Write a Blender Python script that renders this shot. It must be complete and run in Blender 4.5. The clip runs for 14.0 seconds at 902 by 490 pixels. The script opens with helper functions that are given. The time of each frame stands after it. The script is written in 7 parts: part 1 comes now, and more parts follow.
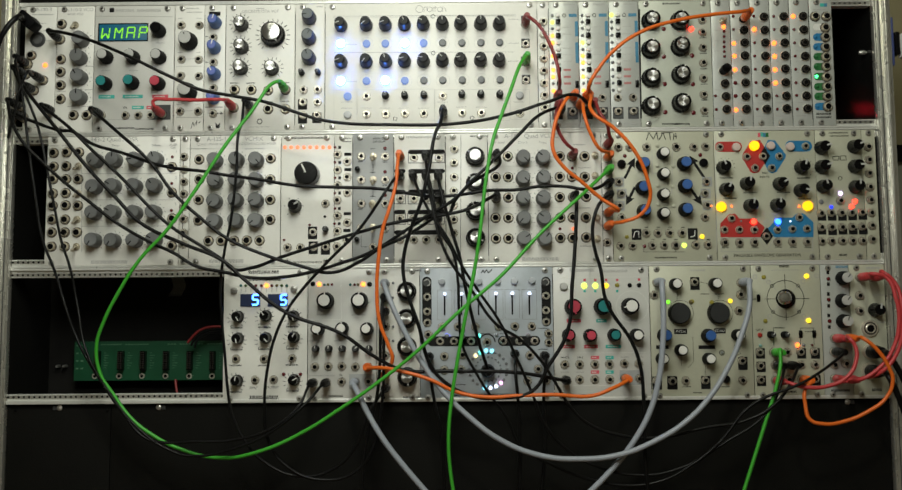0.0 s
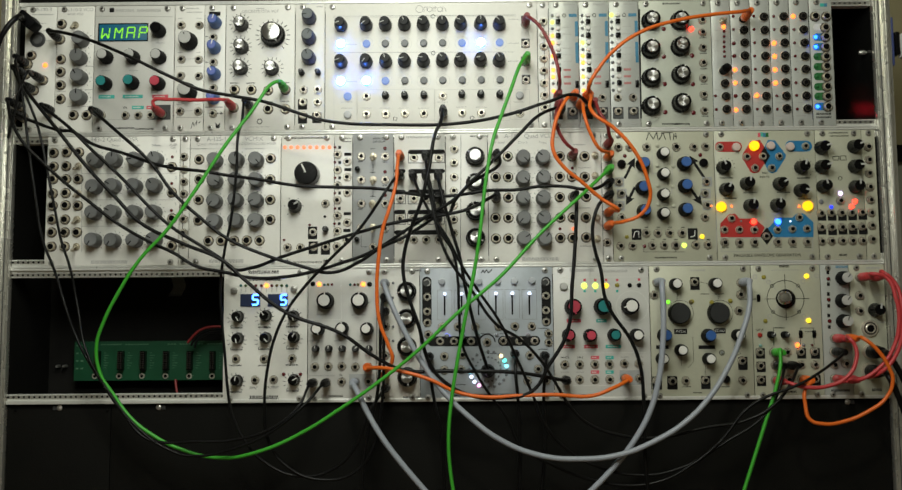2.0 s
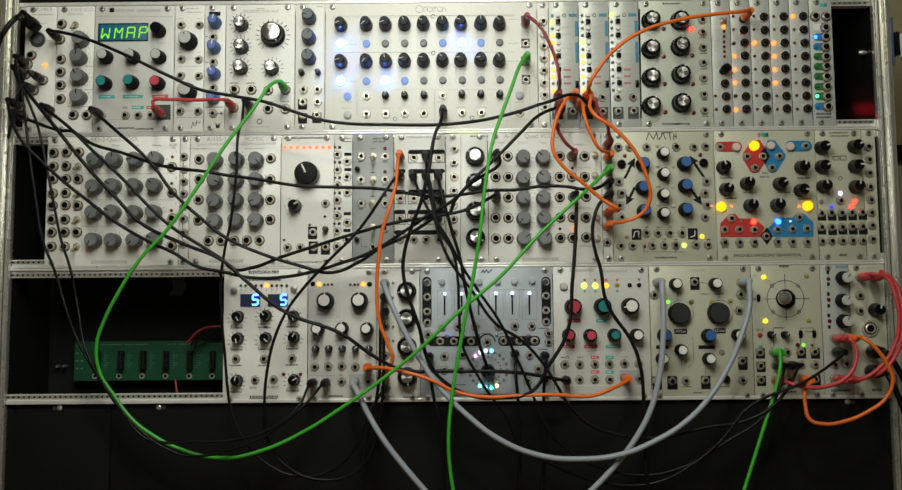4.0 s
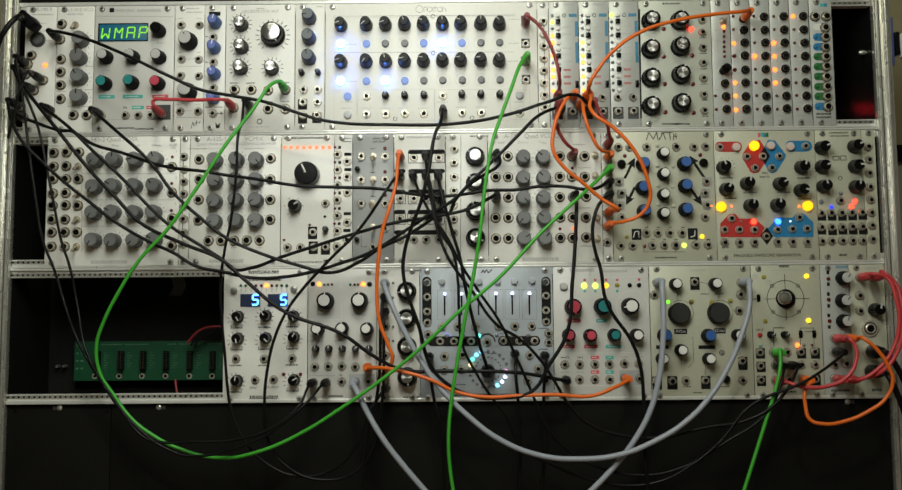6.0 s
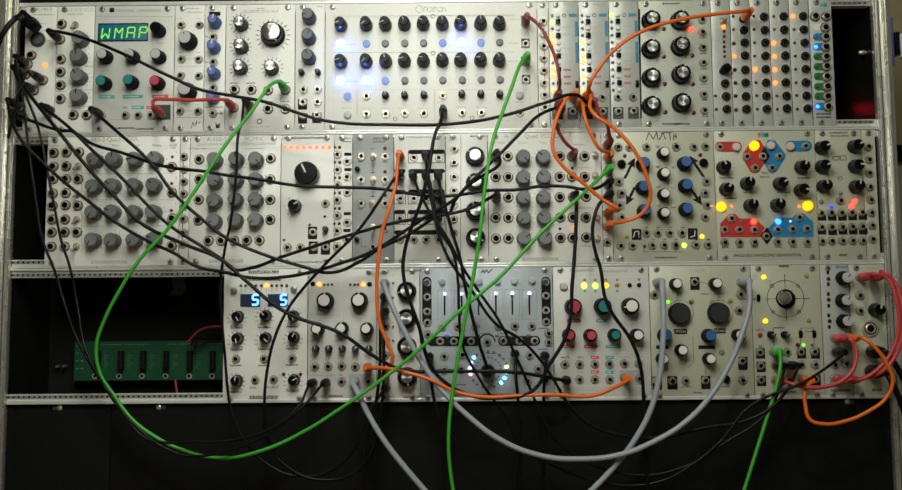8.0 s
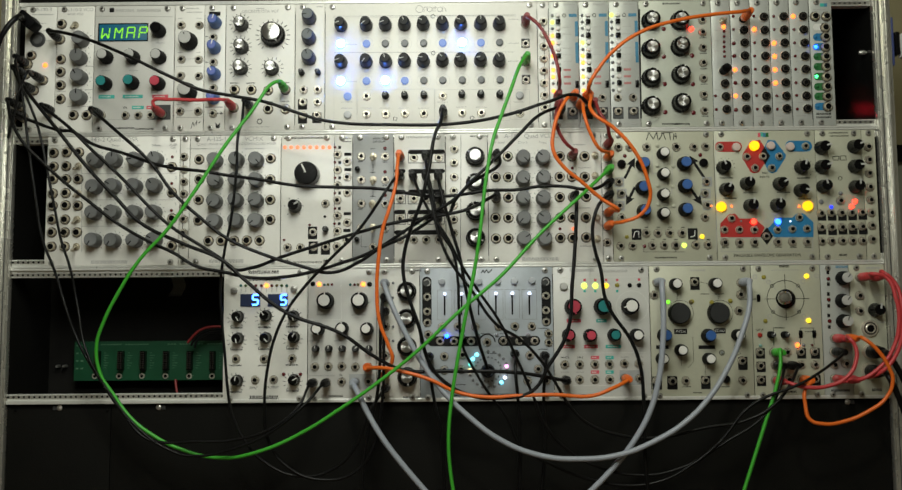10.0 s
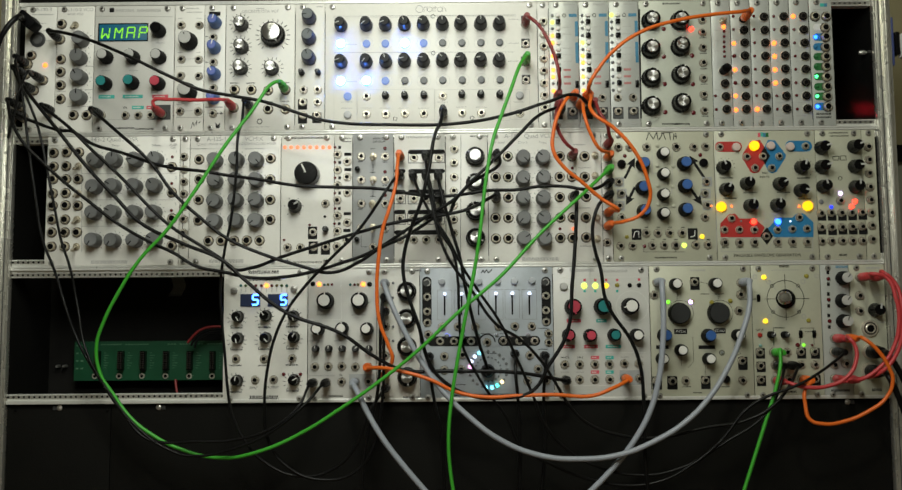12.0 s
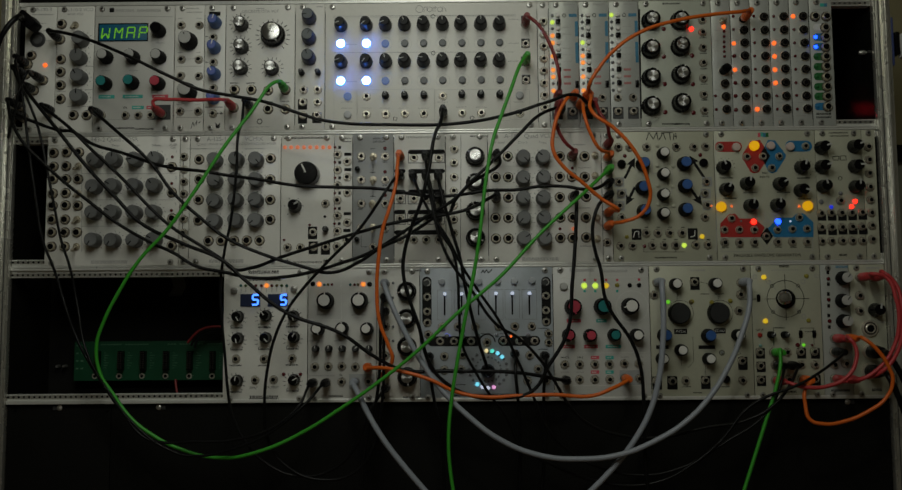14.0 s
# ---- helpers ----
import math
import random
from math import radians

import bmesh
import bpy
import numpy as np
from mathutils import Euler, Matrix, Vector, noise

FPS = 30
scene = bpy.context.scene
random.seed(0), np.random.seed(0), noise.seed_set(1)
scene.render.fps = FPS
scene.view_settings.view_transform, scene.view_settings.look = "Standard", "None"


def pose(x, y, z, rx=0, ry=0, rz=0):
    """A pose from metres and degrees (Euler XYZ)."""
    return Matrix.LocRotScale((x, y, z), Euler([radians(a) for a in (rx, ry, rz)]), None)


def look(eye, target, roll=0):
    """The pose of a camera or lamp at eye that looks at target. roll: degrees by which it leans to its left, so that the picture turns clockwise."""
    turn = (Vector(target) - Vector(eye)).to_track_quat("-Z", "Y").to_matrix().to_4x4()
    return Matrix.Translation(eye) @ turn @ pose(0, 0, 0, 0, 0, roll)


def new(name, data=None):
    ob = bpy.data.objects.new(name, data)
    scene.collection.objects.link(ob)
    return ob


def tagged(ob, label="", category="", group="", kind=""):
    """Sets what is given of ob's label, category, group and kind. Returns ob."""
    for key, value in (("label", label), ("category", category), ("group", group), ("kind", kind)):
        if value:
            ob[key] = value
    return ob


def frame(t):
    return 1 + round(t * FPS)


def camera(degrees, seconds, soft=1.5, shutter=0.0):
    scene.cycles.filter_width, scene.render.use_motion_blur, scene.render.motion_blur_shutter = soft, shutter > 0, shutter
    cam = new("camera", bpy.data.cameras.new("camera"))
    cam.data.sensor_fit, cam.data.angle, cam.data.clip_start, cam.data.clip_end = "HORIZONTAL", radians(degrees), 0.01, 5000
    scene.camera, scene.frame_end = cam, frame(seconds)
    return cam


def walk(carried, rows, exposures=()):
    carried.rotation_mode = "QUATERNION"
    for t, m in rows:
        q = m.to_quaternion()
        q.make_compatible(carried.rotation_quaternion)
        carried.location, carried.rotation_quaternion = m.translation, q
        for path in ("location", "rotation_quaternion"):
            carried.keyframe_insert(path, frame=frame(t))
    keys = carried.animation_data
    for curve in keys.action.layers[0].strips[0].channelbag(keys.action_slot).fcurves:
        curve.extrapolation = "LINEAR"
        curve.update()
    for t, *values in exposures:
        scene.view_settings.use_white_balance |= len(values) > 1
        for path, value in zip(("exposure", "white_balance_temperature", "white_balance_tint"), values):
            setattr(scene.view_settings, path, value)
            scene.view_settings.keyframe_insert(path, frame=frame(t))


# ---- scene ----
# a wall-size modular synthesizer case, three rows of modules, filmed from a tripod
cam = camera(50, 14.0, soft=1.4)
VIEW = pose(0.43972, -0.94437, 0.06314, 95.3099, 0.4394, 0.3921)
walk(cam, [(0, VIEW), (14, VIEW)], exposures=[(0, 0.0), (13.55, 0.0), (13.7, -0.32), (13.8, -0.7), (13.9, -1.15), (14.0, -1.66)])

# ---- light: one lamp above the case, a dim room round it ----
world = bpy.data.worlds.new("room")
scene.world = world
world.use_nodes = True
world.node_tree.nodes["Background"].inputs[0].default_value = (0.9, 0.88, 0.75, 1)
world.node_tree.nodes["Background"].inputs[1].default_value = 0.09


def lamp(name, size, power, colour, eye, target):
    data = bpy.data.lights.new(name, "AREA")
    data.shape, data.size, data.energy, data.color = "DISK", size, power, colour
    ob = new(name, data)
    ob.matrix_world = look(eye, target)
    return ob


lamp("desk_lamp_light", 0.38, 3.65, (0.97, 1.0, 0.91), (0.37, -0.645, 0.50), (0.37, 0, 0.09))
lamp("ceiling_light", 0.22, 9.0, (0.98, 1.0, 0.80), (0.5, -1.5, 1.66), (0.5, -0.9, 0.0))

# ---- materials ----
MATS = {}


def mat(name, colour, rough=0.5, metal=0.0, vary=0.06, grain=400.0, bump=0.0, spec=0.5):
    """Plain surface with variation at two scales."""
    if name in MATS:
        return MATS[name]
    m = bpy.data.materials.new(name)
    m.use_nodes = True
    t = m.node_tree
    b = t.nodes["Principled BSDF"]
    b.inputs["Roughness"].default_value = rough
    b.inputs["Metallic"].default_value = metal
    b.inputs["Specular IOR Level"].default_value = spec
    geo = t.nodes.new("ShaderNodeTexCoord")
    info = t.nodes.new("ShaderNodeObjectInfo")
    shift = t.nodes.new("ShaderNodeVectorMath")
    shift.operation = "ADD"
    t.links.new(geo.outputs["Object"], shift.inputs[0])
    t.links.new(info.outputs["Random"], shift.inputs[1])
    n1, n2 = t.nodes.new("ShaderNodeTexNoise"), t.nodes.new("ShaderNodeTexNoise")
    n1.inputs["Scale"].default_value, n2.inputs["Scale"].default_value = grain, grain / 22
    n1.inputs["Detail"].default_value, n2.inputs["Detail"].default_value = 4, 3
    mix = t.nodes.new("ShaderNodeMath")
    mix.operation = "ADD"
    t.links.new(shift.outputs[0], n1.inputs["Vector"])
    t.links.new(shift.outputs[0], n2.inputs["Vector"])
    t.links.new(n1.outputs["Fac"], mix.inputs[0])
    t.links.new(n2.outputs["Fac"], mix.inputs[1])
    ramp = t.nodes.new("ShaderNodeMapRange")
    ramp.inputs["From Min"].default_value, ramp.inputs["From Max"].default_value = 0.6, 1.4
    ramp.inputs["To Min"].default_value, ramp.inputs["To Max"].default_value = 1 - vary, 1 + vary
    t.links.new(mix.outputs[0], ramp.inputs["Value"])
    col = t.nodes.new("ShaderNodeVectorMath")
    col.operation = "SCALE"
    col.inputs[0].default_value = colour
    t.links.new(ramp.outputs[0], col.inputs["Scale"])
    t.links.new(col.outputs[0], b.inputs["Base Color"])
    rr = t.nodes.new("ShaderNodeMapRange")
    rr.inputs["From Min"].default_value, rr.inputs["From Max"].default_value = 0.6, 1.4
    rr.inputs["To Min"].default_value, rr.inputs["To Max"].default_value = max(0.03, rough - 0.1), min(1, rough + 0.1)
    t.links.new(mix.outputs[0], rr.inputs["Value"])
    t.links.new(rr.outputs[0], b.inputs["Roughness"])
    if bump:
        bp = t.nodes.new("ShaderNodeBump")
        bp.inputs["Strength"].default_value = bump
        bp.inputs["Distance"].default_value = 0.0003
        t.links.new(n1.outputs["Fac"], bp.inputs["Height"])
        t.links.new(bp.outputs[0], b.inputs["Normal"])
    MATS[name] = m
    return m


def glow(name, colour, strength):
    if name in MATS:
        return MATS[name]
    m = bpy.data.materials.new(name)
    m.use_nodes = True
    b = m.node_tree.nodes["Principled BSDF"]
    b.inputs["Base Color"].default_value = (*[c * 0.15 for c in colour], 1)
    b.inputs["Emission Color"].default_value = (*colour, 1)
    b.inputs["Emission Strength"].default_value = strength
    MATS[name] = m
    return m


WHITE = mat("white_panel", (0.80, 0.79, 0.74), 0.42, 0, 0.035, 260, 0.05)
BRIGHTWHITE = mat("bright_white_panel", (0.87, 0.86, 0.80), 0.42, 0, 0.03, 260, 0.05)
SOFTWHITE = mat("soft_white_panel", (0.59, 0.585, 0.55), 0.42, 0.05, 0.035, 260, 0.05)
SATINWHITE = mat("greyish_white_panel", (0.49, 0.512, 0.435), 0.42, 0.1, 0.05, 300, 0.05)
SILVER = mat("silver_panel", (0.50, 0.515, 0.485), 0.38, 0.25, 0.06, 500, 0.08)
BEIGE = mat("greenish_grey_panel", (0.485, 0.485, 0.38), 0.42, 0.1, 0.05, 300, 0.05)
GREYPANEL = mat("grey_panel", (0.36, 0.37, 0.37), 0.45, 0, 0.05, 300, 0.05)
BLUEPANEL = mat("blue_grey_panel", (0.43, 0.47, 0.51), 0.4, 0.1, 0.05, 300, 0.05)
BLACK = mat("black_plastic", (0.005, 0.005, 0.005), 0.22, 0, 0.2, 900, 0.05, 0.16)
RUBBER = mat("black_rubber", (0.004, 0.004, 0.0045), 0.5, 0, 0.2, 900, 0.1, 0.06)
HOLE = mat("dark_hole", (0.002, 0.002, 0.002), 0.8, 0, 0.1, 400, 0, 0.1)
INK = mat("black_ink", (0.008, 0.008, 0.008), 0.7, 0, 0.1, 400, 0, 0.2)
SCALEINK = mat("scale_ink", (0.20, 0.20, 0.19), 0.6)
FAINT = mat("grey_ink", (0.40, 0.395, 0.38), 0.6)
PALE = mat("pale_ink", (0.7, 0.7, 0.66), 0.6)
NUT = mat("nickel", (0.74, 0.69, 0.58), 0.33, 0.65, 0.14, 900)
BRASSY = mat("worn_nickel", (0.52, 0.47, 0.36), 0.3, 0.65, 0.15, 900)
TARNISH = mat("tarnished_washer", (0.06, 0.048, 0.034), 0.55, 0.1, 0.2, 900)
CHROME = mat("chrome", (0.50, 0.49, 0.46), 0.32, 0.8, 0.1, 900)
BRUSHED = mat("spun_aluminium", (0.66, 0.66, 0.64), 0.32, 0.95, 0.1, 900)
tree = BRUSHED.node_tree
spin = tree.nodes.new("ShaderNodeTangent")
spin.direction_type, spin.axis = "RADIAL", "Y"
tree.nodes["Principled BSDF"].inputs["Anisotropic"].default_value = 0.85
tree.links.new(spin.outputs[0], tree.nodes["Principled BSDF"].inputs["Tangent"])
ALU = mat("aluminium_rail", (0.82, 0.82, 0.78), 0.36, 0.4, 0.08, 300, 0.1)
EDGEALU = mat("dull_aluminium_edge", (0.56, 0.55, 0.50), 0.3, 0.7, 0.04, 40)
# mid grey; on the grey knobs' sides it is GREYCAP darkened for shade
GREYSIDE = mat("mid_grey_plastic", (0.125, 0.128, 0.125), 0.5, 0, 0.06, 900, 0.05)
GREYCAP = mat("grey_plastic", (0.175, 0.18, 0.18), 0.5, 0, 0.06, 900, 0.05)
DARKGREY = mat("dark_grey_plastic", (0.04, 0.042, 0.042), 0.5, 0, 0.08, 900, 0.05)
SATIN = mat("satin_black_plastic", (0.004, 0.004, 0.005), 0.42, 0, 0.15, 900, 0.03, 0.16)
LIGHTCAP = mat("light_grey_cap", (0.46, 0.46, 0.44), 0.5, 0, 0.05, 900)
WHITECAP = mat("white_cap", (0.74, 0.73, 0.69), 0.4, 0, 0.04, 900)
TEAL = mat("teal_plastic", (0.02, 0.24, 0.24), 0.42, 0, 0.08, 900)
RED = mat("raspberry_plastic", (0.52, 0.055, 0.09), 0.42, 0, 0.08, 900)
BLUE = mat("blue_plastic", (0.035, 0.11, 0.34), 0.42, 0, 0.08, 900)
VIOLETBLUE = mat("violet_blue_plastic", (0.12, 0.16, 0.45), 0.45, 0, 0.08, 900)
INKTEAL = mat("teal_ink", (0.05, 0.42, 0.36), 0.6)
INKRED = mat("red_ink", (0.62, 0.09, 0.12), 0.6)
SOFTRED = mat("faded_red_ink", (0.48, 0.19, 0.18), 0.6)
INKBLUE = mat("blue_ink", (0.05, 0.21, 0.34), 0.6)
PATCHRED = mat("red_print", (0.42, 0.025, 0.02), 0.5, 0, 0.06)
PATCHBLUE = mat("blue_print", (0.015, 0.17, 0.36), 0.5, 0, 0.06)
PATCHGREEN = mat("green_print", (0.012, 0.13, 0.03), 0.5, 0, 0.06)
DULLRED = mat("unlit_red_led", (0.12, 0.012, 0.016), 0.2)
DULLGREY = mat("unlit_clear_led", (0.20, 0.21, 0.22), 0.25)
DULLYELLOW = mat("unlit_yellow_led", (0.32, 0.28, 0.05), 0.25)
CLEARCAP = mat("frosted_button", (0.42, 0.43, 0.44), 0.3)
BUTTONGREY = mat("frosted_grey_button", (0.09, 0.095, 0.10), 0.35)
TOLEX = mat("black_tolex", (0.0052, 0.0051, 0.0042), 0.8, 0, 0.3, 700, 0.6, 0.12)
INSIDE = mat("black_inside", (0.012, 0.0115, 0.0105), 0.85, 0, 0.3, 100, 0, 0.1)
PCB = mat("green_circuit_board", (0.0055, 0.067, 0.027), 0.4, 0, 0.12, 200)
NAVY = mat("navy_black_rubber", (0.010, 0.014, 0.034), 0.4, 0, 0.15, 900, 0.1, 0.3)
SLATECAP = mat("slate_grey_cap", (0.12, 0.135, 0.14), 0.5, 0, 0.06, 900)
KNOBTOP = mat("matte_dark_knob_top", (0.022, 0.023, 0.023), 0.6, 0, 0.15, 900, 0.1, 0.3)
DULLTEAL = mat("unlit_teal_led", (0.03, 0.14, 0.13), 0.25)
DULLGREEN = mat("unlit_green_led", (0.07, 0.12, 0.035), 0.25)
DULLOLIVE = mat("unlit_olive_led", (0.15, 0.12, 0.05), 0.25)
BOARDINK = mat("pale_green_board_print", (0.10, 0.22, 0.13), 0.6)
LOWERPAINT = mat("grey_lower_wall_paint", (0.32, 0.33, 0.28), 0.85, 0, 0.08, 60, 0.3)
WALLPAINT = mat("olive_wall_paint", (0.30, 0.265, 0.15), 0.85, 0, 0.1, 60, 0.3)
ROOMPAINT = mat("cream_wall_paint", (0.6, 0.57, 0.48), 0.85, 0, 0.05, 40, 0.2)
WOOD = mat("brown_table_wood", (0.2, 0.12, 0.06), 0.5, 0, 0.2, 60, 0.2)

JOYCHROME = mat("polished_chrome", (0.62, 0.62, 0.59), 0.15, 0.9, 0.08, 900)
LIT_FACE = glow("lit_button_face", (0.06, 0.21, 1.0), 210.0)
LIT_SKIRT = glow("lit_button_skirt", (0.06, 0.22, 1.0), 8.0)
# also stands for spill light on buttons beside a lit one
LIT_DIM = glow("faintly_lit_button", (0.24, 0.37, 0.78), 0.75)
STANDBY = glow("standby_red", (1.0, 0.01, 0.03), 11.0)
LIT_SLIDER = glow("lit_slider", (0.72, 0.80, 1.0), 2.2)
LIT_ORANGE = glow("lit_orange", (1.0, 0.15, 0.022), 4.0)
LIT_AMBER = glow("lit_amber", (1.0, 0.27, 0.04), 3.2)
LIT_GOLD = glow("lit_gold", (1.0, 0.50, 0.005), 1.8)
LIT_YELLOW = glow("lit_yellow", (1.0, 0.66, 0.03), 1.8)
LIT_LIME = glow("lit_lime", (0.70, 1.0, 0.10), 2.5)
LIT_LEAF = glow("lit_leaf_green", (0.22, 1.0, 0.04), 1.6)
LIT_GREEN = glow("lit_green", (0.10, 1.0, 0.32), 2.5)
LIT_RED = glow("lit_red", (1.0, 0.018, 0.008), 11.0)
LIT_CORAL = glow("lit_coral", (1.0, 0.27, 0.12), 1.4)
LIT_BLUE = glow("lit_blue", (0.009, 0.06, 1.0), 15.0)
LIT_DEEPBLUE = glow("lit_deep_blue", (0.02, 0.05, 1.0), 1.6)
LIT_CYAN = glow("lit_cyan", (0.20, 0.80, 1.0), 3.0)
LIT_TEAL = glow("lit_teal", (0.12, 0.95, 0.75), 2.5)
LIT_PINK = glow("lit_pink", (1.0, 0.42, 0.80), 2.5)
LIT_VIOLET = glow("lit_violet", (0.62, 0.42, 1.0), 4.0)
LIT_WARM = glow("lit_warm_white", (1.0, 0.82, 0.40), 2.5)
DIGIT_GREEN = glow("green_digit", (0.20, 0.62, 0.02), 1.3)
DIGIT_BLUE = glow("blue_digit", (0.05, 0.20, 1.0), 9.0)
BACKLIGHT = glow("teal_display_window", (0.004, 0.10, 0.16), 0.75)
BACKBLUE = mat("dark_blue_window", (0.04, 0.055, 0.12), 0.2)
LATCHBLUE = mat("blue_latch_plastic", (0.05, 0.07, 0.20), 0.4)
CORDS = {
    "black": mat("black_cord", (0.0045, 0.0045, 0.0045), 0.36, 0, 0.2, 300, 0, 0.2),
    "green": mat("green_cord", (0.05, 0.38, 0.03), 0.42, 0, 0.08, 300),
    "orange": mat("orange_cord", (0.74, 0.14, 0.012), 0.42, 0, 0.08, 300),
    "red": mat("red_cord", (0.50, 0.045, 0.05), 0.42, 0, 0.08, 300),
    "maroon": mat("maroon_cord", (0.22, 0.02, 0.02), 0.42, 0, 0.08, 300),
    "grey": mat("grey_cord", (0.31, 0.335, 0.38), 0.42, 0, 0.06, 300),
}

# ---- shape helpers; plan numbers are millimetres, x along the case, z up, y out of the panel when negative ----
MM = 0.001
MESHES = {}


def mesh_from(bm, name, mats, smooth=True, angle=24):
    bmesh.ops.recalc_face_normals(bm, faces=bm.faces)
    me = bpy.data.meshes.new(name)
    bm.to_mesh(me)
    bm.free()
    for m in mats:
        me.materials.append(m)
    if smooth:
        me.shade_smooth()
        me.set_sharp_from_angle(angle=radians(angle))
    return me


def part(name, me, parent, x=0.0, y=0.0, z=0.0, turn=0.0, label=""):
    """A mesh under its thing, at a place of the plan; turn is clockwise seen from the front."""
    ob = new(name, me)
    base = parent["origin"] if "origin" in parent.keys() else (0, 0, 0)
    ob.location = ((x - base[0]) * MM, (y - base[1]) * MM, (z - base[2]) * MM)
    ob.rotation_euler = (0, radians(turn), 0)
    ob.parent = parent
    if label:
        tagged(ob, label)
    return ob


def thing(name, x, y, z, label, category, group="", kind=""):
    ob = new(name)
    ob.empty_display_size = 0.01
    ob.location = (x * MM, y * MM, z * MM)
    ob["origin"] = (x, y, z)
    return tagged(ob, label, category, group, kind)


def add_box(bm, x0, x1, y0, y1, z0, z1, index=0, bevel=0.0):
    r = bmesh.ops.create_cube(bm, size=1.0)
    bmesh.ops.scale(bm, vec=((x1 - x0) * MM, (y1 - y0) * MM, (z1 - z0) * MM), verts=r["verts"])
    bmesh.ops.translate(bm, vec=((x0 + x1) / 2 * MM, (y0 + y1) / 2 * MM, (z0 + z1) / 2 * MM), verts=r["verts"])
    faces = {f for v in r["verts"] for f in v.link_faces}
    for f in faces:
        f.material_index = index
    if bevel:
        edges = list({e for v in r["verts"] for e in v.link_edges})
        bmesh.ops.bevel(bm, geom=edges, offset=bevel * MM, segments=2, affect="EDGES", profile=0.5)


def add_lathe(bm, profile, n=24, index=0, flutes=0, depth=0.0, cx=0.0, cz=0.0, y0=0.0):
    """Rings of (radius, height); height grows towards the viewer."""
    rings = []
    for r, h in profile:
        ring = []
        for i in range(n):
            a = 2 * math.pi * i / n
            k = r * (1 - (depth if flutes and i % 2 else 0))
            ring.append(bm.verts.new(((cx + k * math.cos(a)) * MM, (y0 - h) * MM, (cz + k * math.sin(a)) * MM)))
        rings.append(ring)
    for a, b in zip(rings, rings[1:]):
        for i in range(n):
            f = bm.faces.new((a[i], a[(i + 1) % n], b[(i + 1) % n], b[i]))
            f.material_index = index
    f = bm.faces.new(rings[-1])
    f.material_index = index


def shared(key, maker):
    if key not in MESHES:
        MESHES[key] = maker()
    return MESHES[key]


def lathe_mesh(name, profile, mats, n=24, flutes=0, depth=0.0):
    bm = bmesh.new()
    add_lathe(bm, profile, n, 0, flutes, depth)
    return mesh_from(bm, name, mats)


def box_mesh(name, sx, sy, sz, m, bevel=0.0):
    """Centred on x and z, its back on y = 0."""
    bm = bmesh.new()
    add_box(bm, -sx / 2, sx / 2, -sy, 0, -sz / 2, sz / 2, 0, bevel)
    return mesh_from(bm, name, [m])


